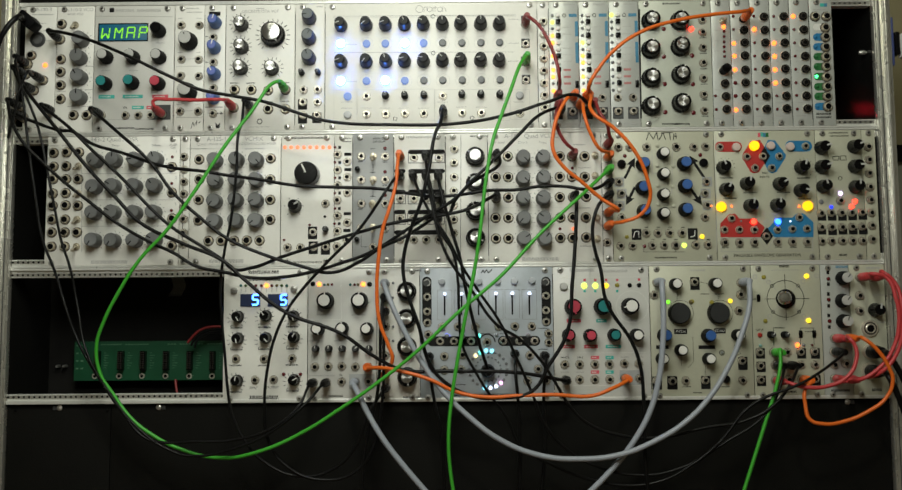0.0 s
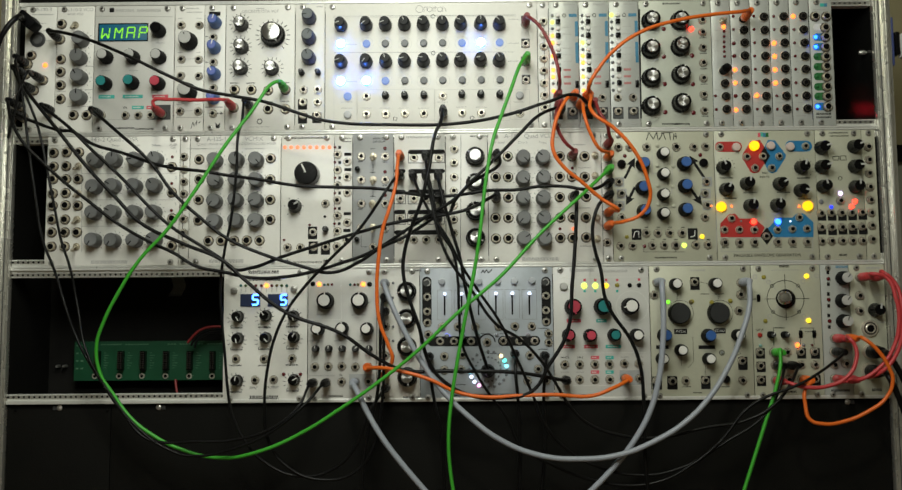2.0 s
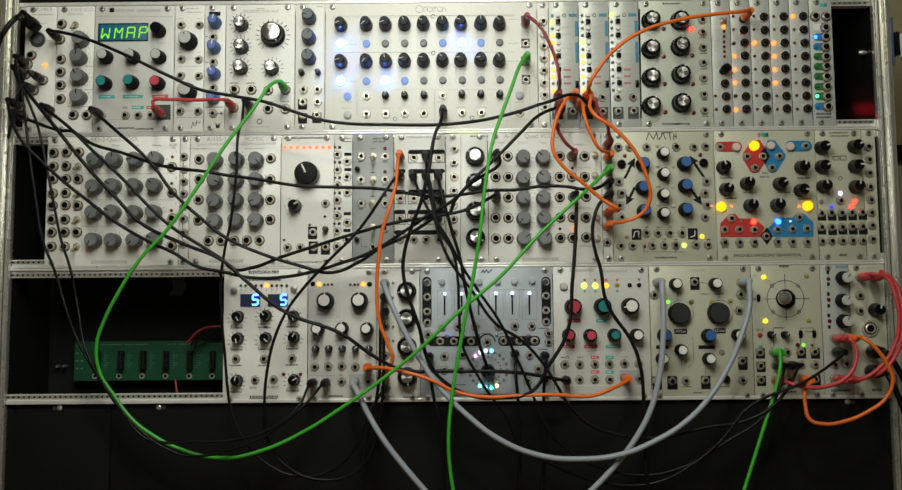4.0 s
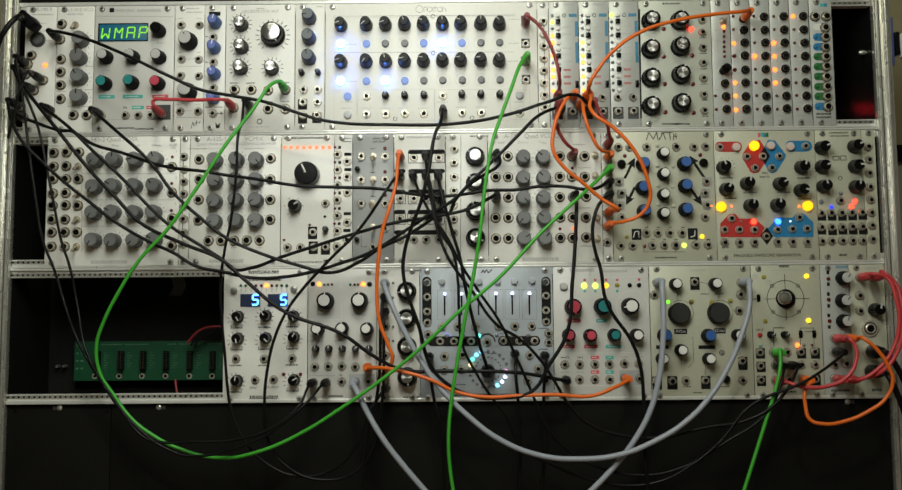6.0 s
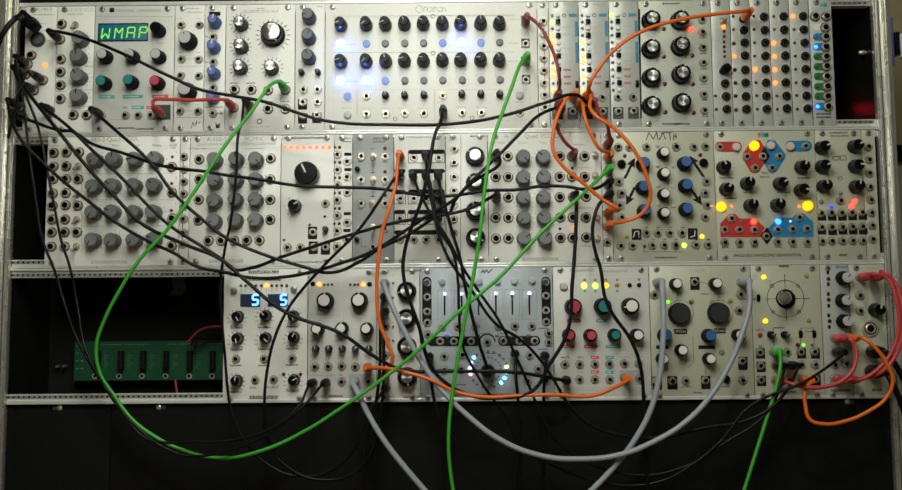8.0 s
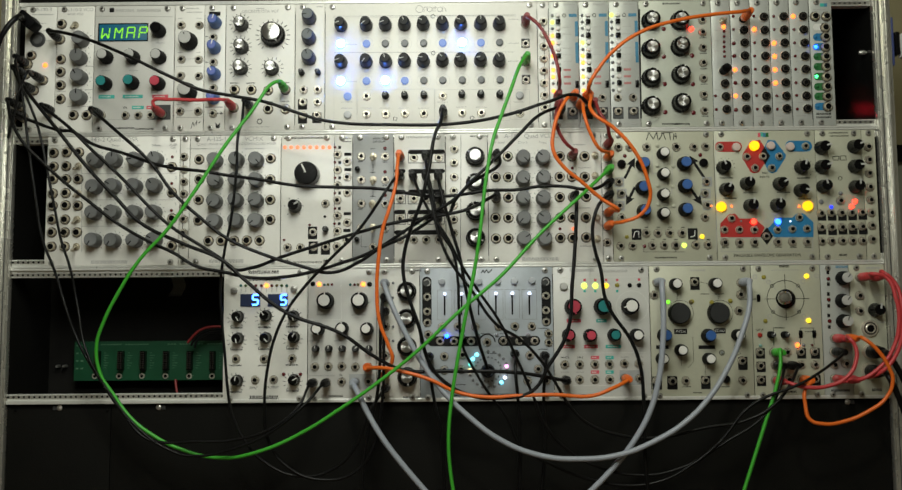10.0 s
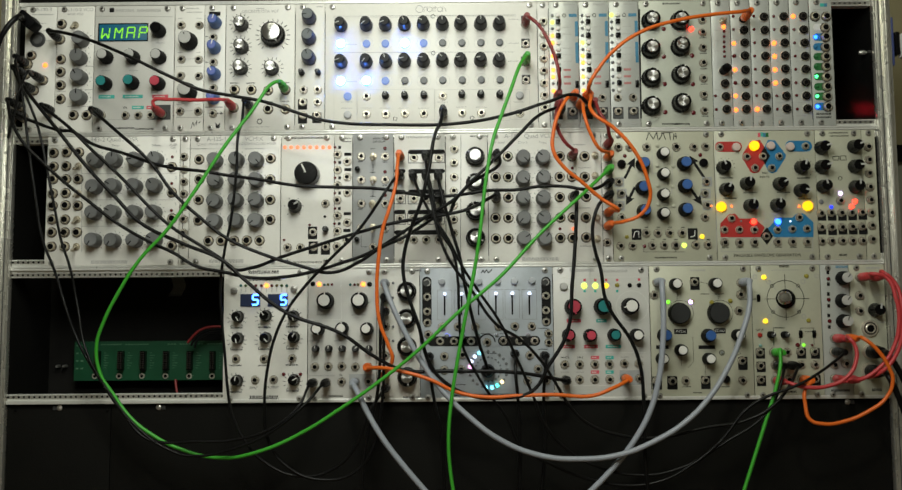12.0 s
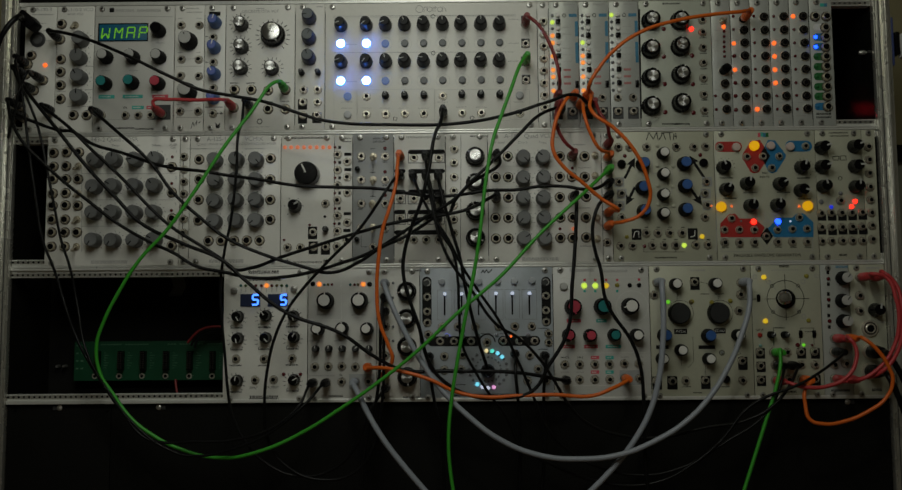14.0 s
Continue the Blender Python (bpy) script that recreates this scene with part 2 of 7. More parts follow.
# knob kinds: body profile, body material, cap profile, cap material, pointer (from, to, width, height), pointer material, flutes
def knob_kind(kind):
    k = {
        # grey knob: one plastic, the shade on its side put into the colour
        "grey": ([(7.2, 0.6), (7.2, 3), (6.8, 12), (6.6, 13.4), (6.2, 14)], GREYSIDE, [(6.1, 13.9), (5.9, 14.3)], GREYCAP, (1.5, 6.6, 1.1, 14.5), INK, 0),
        "soft": ([(7.0, 0.8), (6.9, 3), (5.7, 13), (5.4, 15), (4.9, 15.6)], RUBBER, [(4.8, 15.5), (4.5, 16)], LIGHTCAP, (3.2, 5.2, 0.9, 15.8), WHITECAP, 18),
        "tall": ([(6.6, 0.8), (6.5, 4), (5.2, 14), (4.9, 15.3), (4.4, 16)], SATIN, [(4.3, 15.9), (4.0, 16.3)], KNOBTOP, (0.5, 4.9, 0.9, 16.5), LIGHTCAP, 0),
        "greytop": ([(7.2, 0.8), (7.1, 3), (6.2, 13), (5.9, 15), (5.3, 15.6)], NAVY, [(5.2, 15.5), (4.9, 16)], SLATECAP, (0.8, 5.2, 0.8, 16.2), INK, 18),
        "largegrey": ([(9.2, 0.8), (9.0, 4), (7.0, 15), (6.8, 16.6), (6.3, 17.2)], RUBBER, [(6.2, 17.1), (5.9, 17.6)], LIGHTCAP, (2.5, 4.5, 1.0, 17.8), INK, 18),
        "violet": ([(6.4, 0.8), (6.2, 4), (5.0, 13), (4.7, 14.5), (4.2, 15)], BLUE, [(4.1, 14.9), (3.8, 15.3)], VIOLETBLUE, (0.2, 4.6, 1.1, 15.5), WHITECAP, 0),
        "silver": ([(9.7, 0.6), (9.7, 2.6), (8.6, 4.4), (8.2, 11.2), (7.4, 12)], BLACK, [(5.7, 11.9), (5.5, 12.7), (5.1, 12.9)], BRUSHED, (6.4, 8.2, 1.0, 12.2), WHITECAP, 20),
        "silversmall": ([(7.2, 0.6), (7.2, 2.6), (6.5, 4.4), (6.2, 12.2), (5.7, 13)], BLACK, [(5.2, 12.9), (5.0, 13.7), (4.6, 13.9)], BRUSHED, (5.2, 6.3, 0.8, 13.2), WHITECAP, 20),
        "silverbig": ([(12.4, 0.6), (12.4, 3), (11.0, 5), (10.6, 13), (9.8, 14)], BLACK, [(8.9, 13.9), (8.7, 14.8), (8.2, 15)], BRUSHED, (9.0, 10.8, 1.1, 14.2), WHITECAP, 24),
        "trim": ([(2.9, 0.4), (2.9, 5), (2.5, 9), (2.1, 10)], RUBBER, [(2.0, 9.9), (1.8, 10.3)], DARKGREY, (0.3, 2.6, 0.6, 10.5), LIGHTCAP, 12),
        "trimround": ([(3.6, 0.4), (3.5, 4), (3.0, 9), (2.5, 10)], RUBBER, [(2.4, 9.9), (2.2, 10.3)], DARKGREY, (0.2, 3.0, 0.7, 10.5), WHITECAP, 12),
        "black": ([(5.9, 0.6), (5.9, 2), (4.9, 4), (4.5, 12), (3.9, 12.8)], BLACK, [(3.8, 12.7), (3.5, 13.1)], BLACK, (0.4, 4.9, 0.9, 13.4), WHITECAP, 16),
        "pointer": ([(6.9, 0.6), (6.7, 3), (5.7, 6), (5.3, 13), (4.7, 14)], BLACK, [(4.8, 13.9), (4.5, 14.3)], BLACK, (1.0, 6.2, 1.7, 14.8), LIGHTCAP, 16),
        "bigblack": ([(10.6, 0.6), (10.5, 2), (10.1, 8), (9.6, 8.8)], RUBBER, [(9.5, 8.7), (9.2, 9.0)], KNOBTOP, (7.5, 9.3, 0.8, 9.1), DARKGREY, 36),
        "dial": ([(12.2, 0.8), (12.2, 3), (11.4, 13), (10.6, 14)], BLACK, [(10.4, 13.9), (10.1, 14.2)], BLACK, (0.5, 9.6, 1.6, 14.5), WHITECAP, 0),
        "whitetop": ([(8.5, 0.8), (8.4, 3), (7.6, 13), (7.4, 14.5), (6.8, 15)], RUBBER, [(5.6, 14.9), (5.3, 15.4)], WHITECAP, (5.0, 7.5, 1.2, 15.2), WHITECAP, 18),
        "whitesmall": ([(6.6, 0.8), (6.5, 3), (5.8, 13), (5.6, 14.2), (5.1, 14.7)], RUBBER, [(4.3, 14.6), (4.0, 15.1)], WHITECAP, (3.8, 5.8, 1.0, 14.95), WHITECAP, 18),
        "redtop": ([(8.5, 0.8), (8.4, 3), (7.6, 13), (7.4, 14.5), (6.8, 15)], RUBBER, [(5.7, 14.9), (5.4, 15.4)], RED, (5.0, 7.5, 1.2, 15.2), RED, 18),
        "redsmall": ([(6.6, 0.8), (6.5, 3), (5.8, 13), (5.6, 14.2), (5.1, 14.7)], RUBBER, [(4.3, 14.6), (4.0, 15.1)], RED, (3.8, 5.8, 1.0, 14.95), RED, 18),
        "tealtop": ([(8.5, 0.8), (8.4, 3), (7.6, 13), (7.4, 14.5), (6.8, 15)], RUBBER, [(5.7, 14.9), (5.4, 15.4)], TEAL, (5.0, 7.5, 1.2, 15.2), TEAL, 18),
        "tealsmall": ([(6.6, 0.8), (6.5, 3), (5.8, 13), (5.6, 14.2), (5.1, 14.7)], RUBBER, [(4.3, 14.6), (4.0, 15.1)], TEAL, (3.8, 5.8, 1.0, 14.95), TEAL, 18),
        "softteal": ([(7.0, 0.8), (6.9, 3), (5.7, 13), (5.4, 15), (4.9, 15.6)], RUBBER, [(4.8, 15.5), (4.5, 16)], TEAL, (3.2, 5.2, 0.9, 15.8), TEAL, 18),
        "softred": ([(7.0, 0.8), (6.9, 3), (5.7, 13), (5.4, 15), (4.9, 15.6)], RUBBER, [(4.8, 15.5), (4.5, 16)], RED, (3.2, 5.2, 0.9, 15.8), RED, 18),
        "softblack": ([(7.0, 0.8), (6.9, 3), (5.9, 13), (5.6, 15), (5.1, 15.6)], RUBBER, [(5.0, 15.5), (4.7, 16)], BLACK, (3.2, 5.2, 0.6, 15.8), DARKGREY, 18),
        "bluetop": ([(7.0, 0.8), (6.9, 3), (5.8, 11), (5.5, 12.5), (5.1, 13)], RUBBER, [(5.0, 12.9), (4.8, 14.2), (4.4, 14.6)], BLUE, (1.5, 5.2, 0.8, 14.7), BLUE, 18),
        "whitetall": ([(5.9, 0.6), (5.8, 4), (5.3, 12), (5.0, 13)], RUBBER, [(4.2, 12.9), (4.0, 14.0), (3.7, 14.3)], WHITECAP, (3.2, 4.6, 0.8, 13.8), WHITECAP, 18),
        "greymix": ([(7.0, 0.6), (6.8, 4), (5.6, 12), (5.3, 13)], RUBBER, [(5.0, 12.9), (4.8, 14.2), (4.5, 14.5)], LIGHTCAP, (0.5, 4.7, 0.8, 14.7), INK, 18),
    }
    return k[kind]


def knob(m, kind, places, turns=None):
    body, bmat, cap, cmat, ptr, pmat, flutes = knob_kind(kind)
    n = flutes * 2 if flutes else 28
    me = shared(kind + "_body", lambda: lathe_mesh("knob_body", body, [bmat], n, flutes, 0.05))
    mc = shared(kind + "_cap", lambda: lathe_mesh("knob_cap", cap, [cmat], 28))

    def pointer():
        bm = bmesh.new()
        add_box(bm, -ptr[2] / 2, ptr[2] / 2, -ptr[3], -ptr[3] + 0.9, ptr[0], ptr[1], 0, 0.15)
        return mesh_from(bm, "knob_pointer", [pmat])
    mp = shared(kind + "_pointer", pointer)
    for i, (x, z) in enumerate(places):
        a = turns[i % len(turns)] if turns else random.uniform(-140, 140)
        k = part("knob", me, m, x, 0, z, a)
        if kind == "grey":
            lines(m, ticks((x, z), 8.6, 9.9), SCALEINK, 0.45)
        for nm, d in (("cap", mc), ("pointer", mp)):
            o = new(nm, d)
            o.parent = k


def jack_mesh(style):
    bm = bmesh.new()
    if style == "hex":
        add_lathe(bm, [(5.1, 0), (5.1, 0.4), (4.6, 0.5)], 24, 4)
        add_lathe(bm, [(4.7, 0.4), (4.7, 1.8), (4.2, 2.3), (3.5, 2.3)], 6, 0)
        add_lathe(bm, [(3.6, 2.0), (3.55, 3.3), (3.35, 3.6), (3.0, 3.6), (2.95, 3.2)], 20, 1)
        add_lathe(bm, [(2.95, 3.0), (2.85, 3.4)], 16, 2)
    elif style == "black":
        add_lathe(bm, [(4.9, 0), (4.9, 0.9), (4.5, 1.3)], 8, 0)
        add_lathe(bm, [(4.3, 1.0), (4.1, 2.6), (3.5, 3.0)], 20, 2)
        add_lathe(bm, [(2.8, 2.6), (2.8, 3.2), (2.4, 3.3)], 16, 4)
        add_lathe(bm, [(2.4, 2.9), (2.3, 3.45)], 14, 3)
    else:
        add_lathe(bm, [(4.2, 0), (4.2, 0.25)], 20, 4)
        add_lathe(bm, [(3.85, 0), (3.85, 1.5), (3.6, 1.9), (3.35, 1.9)], 20, 0, 10, 0.05)
        # the shaded gap between nut and bushing, put in as a dark brown ring
        add_lathe(bm, [(3.35, 1.5), (3.25, 2.0)], 18, 4)
        add_lathe(bm, [(2.8, 1.8), (2.75, 2.6), (2.5, 2.9), (2.1, 2.9)], 18, 1)
        add_lathe(bm, [(2.1, 2.5), (2.05, 3.0)], 16, 2)
    return mesh_from(bm, "jack_socket", [BRASSY if style == "hex" else NUT, NUT, BLACK if style == "black" else HOLE, HOLE, TARNISH])


def jack(m, places, style="round"):
    me = shared("jack_" + style, lambda: jack_mesh(style))
    for x, z in places:
        part("jack", me, m, x, 0, z, random.uniform(0, 60))


def screw(m, places, dark=False):
    def make():
        bm = bmesh.new()
        add_lathe(bm, [(2.9, 0), (2.9, 0.9), (2.2, 1.7), (1.4, 1.9)], 18, 0)
        add_box(bm, -1.3, 1.3, -2.0, -1.6, -0.3, 0.3, 1)
        add_box(bm, -0.3, 0.3, -2.02, -1.62, -1.3, 1.3, 1)
        return mesh_from(bm, "panel_screw", [BLACK if dark else CHROME, HOLE])
    me = shared("screw_dark" if dark else "screw", make)
    for x, z in places:
        part("screw", me, m, x, 0, z, random.uniform(0, 90))


def led_mesh(name, r, m, h=1.6):
    return lathe_mesh(name, [(r, 0), (r, h * 0.45), (r * 0.8, h * 0.8), (r * 0.4, h)], [m], 14)


def led(m, places, material, r=1.6, name="led"):
    me = shared("led_%s_%.2f" % (material.name, r), lambda: led_mesh("led", r, material))
    for x, z in places:
        part(name, me, m, x, 0, z)


def toggle(m, places, lean=25):
    def make():
        bm = bmesh.new()
        add_lathe(bm, [(3.6, 0), (3.6, 1.4), (3.0, 1.8), (2.2, 1.9), (2.0, 4.0), (1.5, 4.4)], 16, 0)
        rot = Matrix.Rotation(radians(lean), 4, "X")
        before = set(bm.verts)
        add_lathe(bm, [(0.9, 0), (1.1, 6), (1.4, 9.5), (0.9, 10.4)], 12, 0)
        fresh = [v for v in bm.verts if v not in before]
        bmesh.ops.transform(bm, matrix=Matrix.Translation((0, -4 * MM, 0)) @ rot, verts=fresh)
        return mesh_from(bm, "toggle_switch", [BRASSY])
    me = shared("toggle%d" % lean, make)
    for x, z in places:
        part("toggle_switch", me, m, x, 0, z)


def slide_switch(m, places):
    def make():
        bm = bmesh.new()
        add_box(bm, -1.7, 1.7, -0.5, 0, -3.6, 3.6, 0, 0.1)
        add_box(bm, -1.1, 1.1, -3.0, -0.4, -0.2, 2.6, 0, 0.2)
        return mesh_from(bm, "slide_switch", [BLACK])
    me = shared("slide", make)
    for x, z in places:
        part("slide_switch", me, m, x, 0, z)


def button(m, places, material, r=3.6, h=3.0, ring=None):
    me = shared("button_%s_%.1f" % (material.name, r), lambda: lathe_mesh("push_button", [(r, 0), (r, h * 0.7), (r * 0.86, h), (r * 0.5, h * 1.06)], [material], 24))
    for x, z in places:
        part("button", me, m, x, 0, z)


def square_button(m, places, material, s=4.4):
    me = shared("square_%s_%.1f" % (material.name, s), lambda: box_mesh("square_button", s, 3.2, s, material, 0.4))
    for x, z in places:
        part("button", me, m, x, 0, z)


def patch(m, places, material, sx, sz, name="printed_patch", lift=0.25, bevel=0.0):
    """Raised print: one flat piece a place."""
    me = shared("patch_%s_%.1f_%.1f" % (material.name, sx, sz), lambda: box_mesh("print", sx, lift, sz, material, bevel))
    for x, z in places:
        part(name, me, m, x, 0, z)
        if material in (INKTEAL, INKRED) and sx >= 7:
            lines(m, [((x - sx * 0.36 + k * 1.5, z), (x - sx * 0.36 + k * 1.5 + random.uniform(0.7, 1.2), z)) for k in range(int(sx * 0.48))], PALE, 1.1, 0.4)


def lines(m, segs, material=None, width=0.35, lift=0.15):
    """Printed lines, each from one point of the plan to another, in one mesh."""
    bm = bmesh.new()
    ox, _, oz = m["origin"]
    for a, b in segs:
        d = Vector((b[0] - a[0], b[1] - a[1]))
        if d.length < 0.01:
            continue
        n = Vector((-d.y, d.x)).normalized() * width / 2
        vs = []
        for y in (0, -lift):
            for q, s in ((a, 1), (b, 1), (b, -1), (a, -1)):
                vs.append(bm.verts.new(((q[0] + s * n.x - ox) * MM, y * MM, (q[1] + s * n.y - oz) * MM)))
        bm.faces.new(vs[4:])
        for i in range(4):
            bm.faces.new((vs[i], vs[(i + 1) % 4], vs[4 + (i + 1) % 4], vs[4 + i]))
    ob = tagged(new("print", mesh_from(bm, "print", [material or FAINT], False)), kind="stuff")
    ob.parent = m


def box_lines(a, b):
    return [((a[0], a[1]), (b[0], a[1])), ((b[0], a[1]), (b[0], b[1])), ((b[0], b[1]), (a[0], b[1])), ((a[0], b[1]), (a[0], a[1]))]


def ring_lines(c, r, n=36, a0=0, a1=360):
    pts = [(c[0] + r * math.sin(radians(a0 + (a1 - a0) * i / n)), c[1] + r * math.cos(radians(a0 + (a1 - a0) * i / n))) for i in range(n + 1)]
    return list(zip(pts, pts[1:]))


def ticks(c, r0, r1, n=11):
    out = []
    for i in range(n):
        a = radians(-140 + 280 * i / (n - 1))
        out.append(((c[0] + r0 * math.sin(a), c[1] + r0 * math.cos(a)), (c[0] + r1 * math.sin(a), c[1] + r1 * math.cos(a))))
    return out


def caption(m, places, w, h=1.2, material=None):
    """Small print too small to read: a broken bar of its size."""
    segs = []
    for x, z in places:
        at = x - w / 2
        while at < x + w / 2 - 0.3:
            step = min(random.uniform(0.7, 1.5), x + w / 2 - at)
            segs.append(((at, z), (at + step * 0.6, z + random.uniform(-0.12, 0.12))))
            at += step
    lines(m, segs, material or FAINT, h * 0.8)


def text(m, words, place, size, material=None, align="CENTER", turn=0):
    cu = bpy.data.curves.new("lettering", "FONT")
    cu.body, cu.size, cu.align_x, cu.align_y, cu.extrude = words, size * MM, align, "CENTER", 0.00006
    tmp = new("lettering", cu)
    me = bpy.data.meshes.new_from_object(tmp)
    bpy.data.objects.remove(tmp)
    me.materials.clear()
    me.materials.append(material or INK)
    me.transform(Matrix.Rotation(radians(90), 4, "X"))
    part("lettering", me, m, place[0], -0.15, place[1], turn)


def outline_plate(m, name, pts, material, lift=0.3):
    """A flat printed shape with the given corners."""
    bm = bmesh.new()
    ox, _, oz = m["origin"]
    vs = [bm.verts.new(((x - ox) * MM, -lift * MM, (z - oz) * MM)) for x, z in pts]
    f = bm.faces.new(vs)
    r = bmesh.ops.extrude_face_region(bm, geom=[f])
    bmesh.ops.translate(bm, vec=(0, lift * MM, 0), verts=[v for v in r["geom"] if isinstance(v, bmesh.types.BMVert)])
    ob = new(name, mesh_from(bm, name, [material], False))
    ob.parent = m
    return ob


def pill(m, name, c, w, h, material, lift=0.3):
    pts = []
    r = min(w, h) / 2
    for sx, sz, a0 in ((1, 1, 0), (1, -1, 90), (-1, -1, 180), (-1, 1, 270)):
        for i in range(7):
            a = radians(a0 + 15 * i)
            pts.append((c[0] + sx * (w / 2 - r) + r * math.sin(a), c[1] + sz * (h / 2 - r) + r * math.cos(a)))
    return outline_plate(m, name, pts, material, lift)


ROWS = {1: (266.7, 395.2), 2: (133.35, 261.85), 3: (0.0, 128.5)}


def module(name, x0, x1, row, material, label, screws=2):
    """A panel with its screws; all that sits on it becomes a part of it."""
    z0, z1 = ROWS[row]
    m = thing(name, x0, 0, z0, label, "synth module", "modules in the case")
    bm = bmesh.new()
    add_box(bm, 0.22, x1 - x0 - 0.22, 0, 2, 0, z1 - z0, 0, 0.3)
    ob = new("panel", mesh_from(bm, "panel", [material]))
    ob.parent = m
    w = x1 - x0
    if w < 14:
        s = [(x0 + w / 2, z0 + 3.2), (x0 + w / 2, z1 - 3.2)]
    else:
        s = [(x0 + 7.4, z0 + 3.2), (x0 + 7.4, z1 - 3.2)]
        if w > 38:
            s += [(x1 - 7.4, z0 + 3.2), (x1 - 7.4, z1 - 3.2)]
    screw(m, s)
    return m


# ---- room ----
def slab(name, x0, x1, y0, y1, z0, z1, material, label, bevel=0.0):
    bm = bmesh.new()
    add_box(bm, x0, x1, y0, y1, z0, z1, 0, bevel)
    ob = new(name, mesh_from(bm, name, [material]))
    return tagged(ob, label, "room", kind="structure")


slab("wall_north", -1600, 2600, 320, 400, -900, 1700, WALLPAINT, "olive painted wall behind the case")
slab("wall_lower", -1600, 2600, 312, 320, -900, 285, LOWERPAINT, "grey painted lower wall behind the case")
slab("wall_trim", -1600, 2600, 304, 320, 285, 306, BLACK, "dark trim strip along the wall", 1.5)
slab("wall_south", -1600, 2600, -2600, -2500, -900, 1700, ROOMPAINT, "plain cream wall")
slab("wall_west", -1680, -1600, -2500, 320, -900, 1700, ROOMPAINT, "plain cream wall")
slab("wall_east", 2600, 2680, -2500, 320, -900, 1700, ROOMPAINT, "plain cream wall")
slab("floor", -1600, 2600, -2500, 320, -980, -900, WOOD, "plain brown wooden floor")
slab("ceiling", -1600, 2600, -2500, 320, 1700, 1780, ROOMPAINT, "plain cream ceiling")
slab("table_top", -500, 1500, -450, 300, -300, -262, WOOD, "plain brown table top under the case", 2)
for lx in (-440, 1440):
    for ly in (-400, 250):
        slab("table_leg", lx - 30, lx + 30, ly - 30, ly + 30, -900, -300, WOOD, "square brown table leg", 2)

# ---- the case ----
case = thing("synth_case", 0, 0, -262, "black flight case with aluminium edges holding three rows", "case")


def case_part(name, boxes, material, bevel=0.0, label=""):
    bm = bmesh.new()
    for b in boxes:
        add_box(bm, b[0], b[1], b[2], b[3], b[4] + 262, b[5] + 262, 0, bevel)
    ob = new(name, mesh_from(bm, name, [material]))
    ob.parent = case
    if label:
        tagged(ob, label)
    return ob


case_part("back_panel", [(-8, 866, 98, 106, -262, 440)], INSIDE)
case_part("side_panel", [(-9, 0.9, 4.3, 98, -262, 440)], TOLEX)
case_part("side_panel", [(856.9, 867, 4.3, 98, -262, 440)], mat("black_laminate", (0.007, 0.007, 0.0065), 0.38, 0, 0.2, 80, 0, 0.5))
case_part("top_panel", [(0.9, 856.9, 8, 98, 432, 440)], INSIDE)
case_part("lower_front_panel", [(1.0, 101.9, 4.2, 8, -262, -1.0)], TOLEX, 0.3, "black panel below the rows")
case_part("lower_front_panel", [(102.7, 856.8, 4.2, 8, -262, -1.0)], TOLEX, 0.3, "black panel below the rows")
case_part("upper_front_panel", [(1.0, 856.8, 4.2, 8, 399.6, 440)], TOLEX, 0.3, "black panel above the rows")
case_part("base_panel", [(0.9, 856.9, 9, 98, -262, -254)], INSIDE)
# aluminium edge profiles with a lip, a groove and a rounded outer rib
for sx, x in ((-1, 1.4), (1, 856.4)):
    def span(a, b):
        return (x + sx * a, x + sx * b) if sx > 0 else (x + sx * b, x + sx * a)
    case_part("edge_profile", [(*span(0, 2.2), -3.5, 4, -262, 440)], EDGEALU, 0.5, "bright aluminium edge profile")
    case_part("edge_profile", [(*span(2.2, 8.5), -4, 30, -262, 440)], EDGEALU, 0.4)
    case_part("edge_profile", [(*span(8.5, 11.2), -9.5, 40, -262, 440)], EDGEALU, 0.9)
    case_part("edge_profile", [(*span(11.2, 16.5), -5, 60, -262, 440)], EDGEALU, 1.6)
    case_part("edge_groove", [(*span(4.4, 5.2), -4.3, -3.9, -262, 440)], DARKGREY)
case_part("latch_plate", [(873.2, 875.9, -3, 30, 326, 375)], LATCHBLUE, 0.8, "dark blue latch strip on the edge")
case_part("latch_catch", [(877, 881.5, -4, 8, 337, 360)], BLACK, 0.8)
case_part("latch_lever", [(881.8, 887, -8, 4, 334, 358)], WHITECAP, 1.8, "bright latch lever")


def rail(z, lip0, lip1, up, label="aluminium module rail"):
    """A mounting rail with its front lip, the threaded strip and a row of holes."""
    ob = case_part("rail", [(1.5, 856.3, 2.3, 12, z - 4.3, z + 4.3), (1.5, 856.3, -0.6, 2.6, lip0, lip1)], ALU, 0.4, label)
    bm = bmesh.new()
    add_box(bm, 2.0, 855.8, 2.1, 2.3, z + 262 - up * 1.7 - 1.7, z + 262 - up * 1.7 + 1.7, 1)
    for i in range(168):
        add_lathe(bm, [(1.1, 0.0), (1.05, 0.12)], 10, 0, cx=2.6 + i * 5.08, cz=z + 262 - up * 1.7, y0=2.1)
    holes = tagged(new("thread_hole_row", mesh_from(bm, "thread_hole_row", [HOLE, EDGEALU])), kind="stuff")
    holes.parent = ob
    return ob


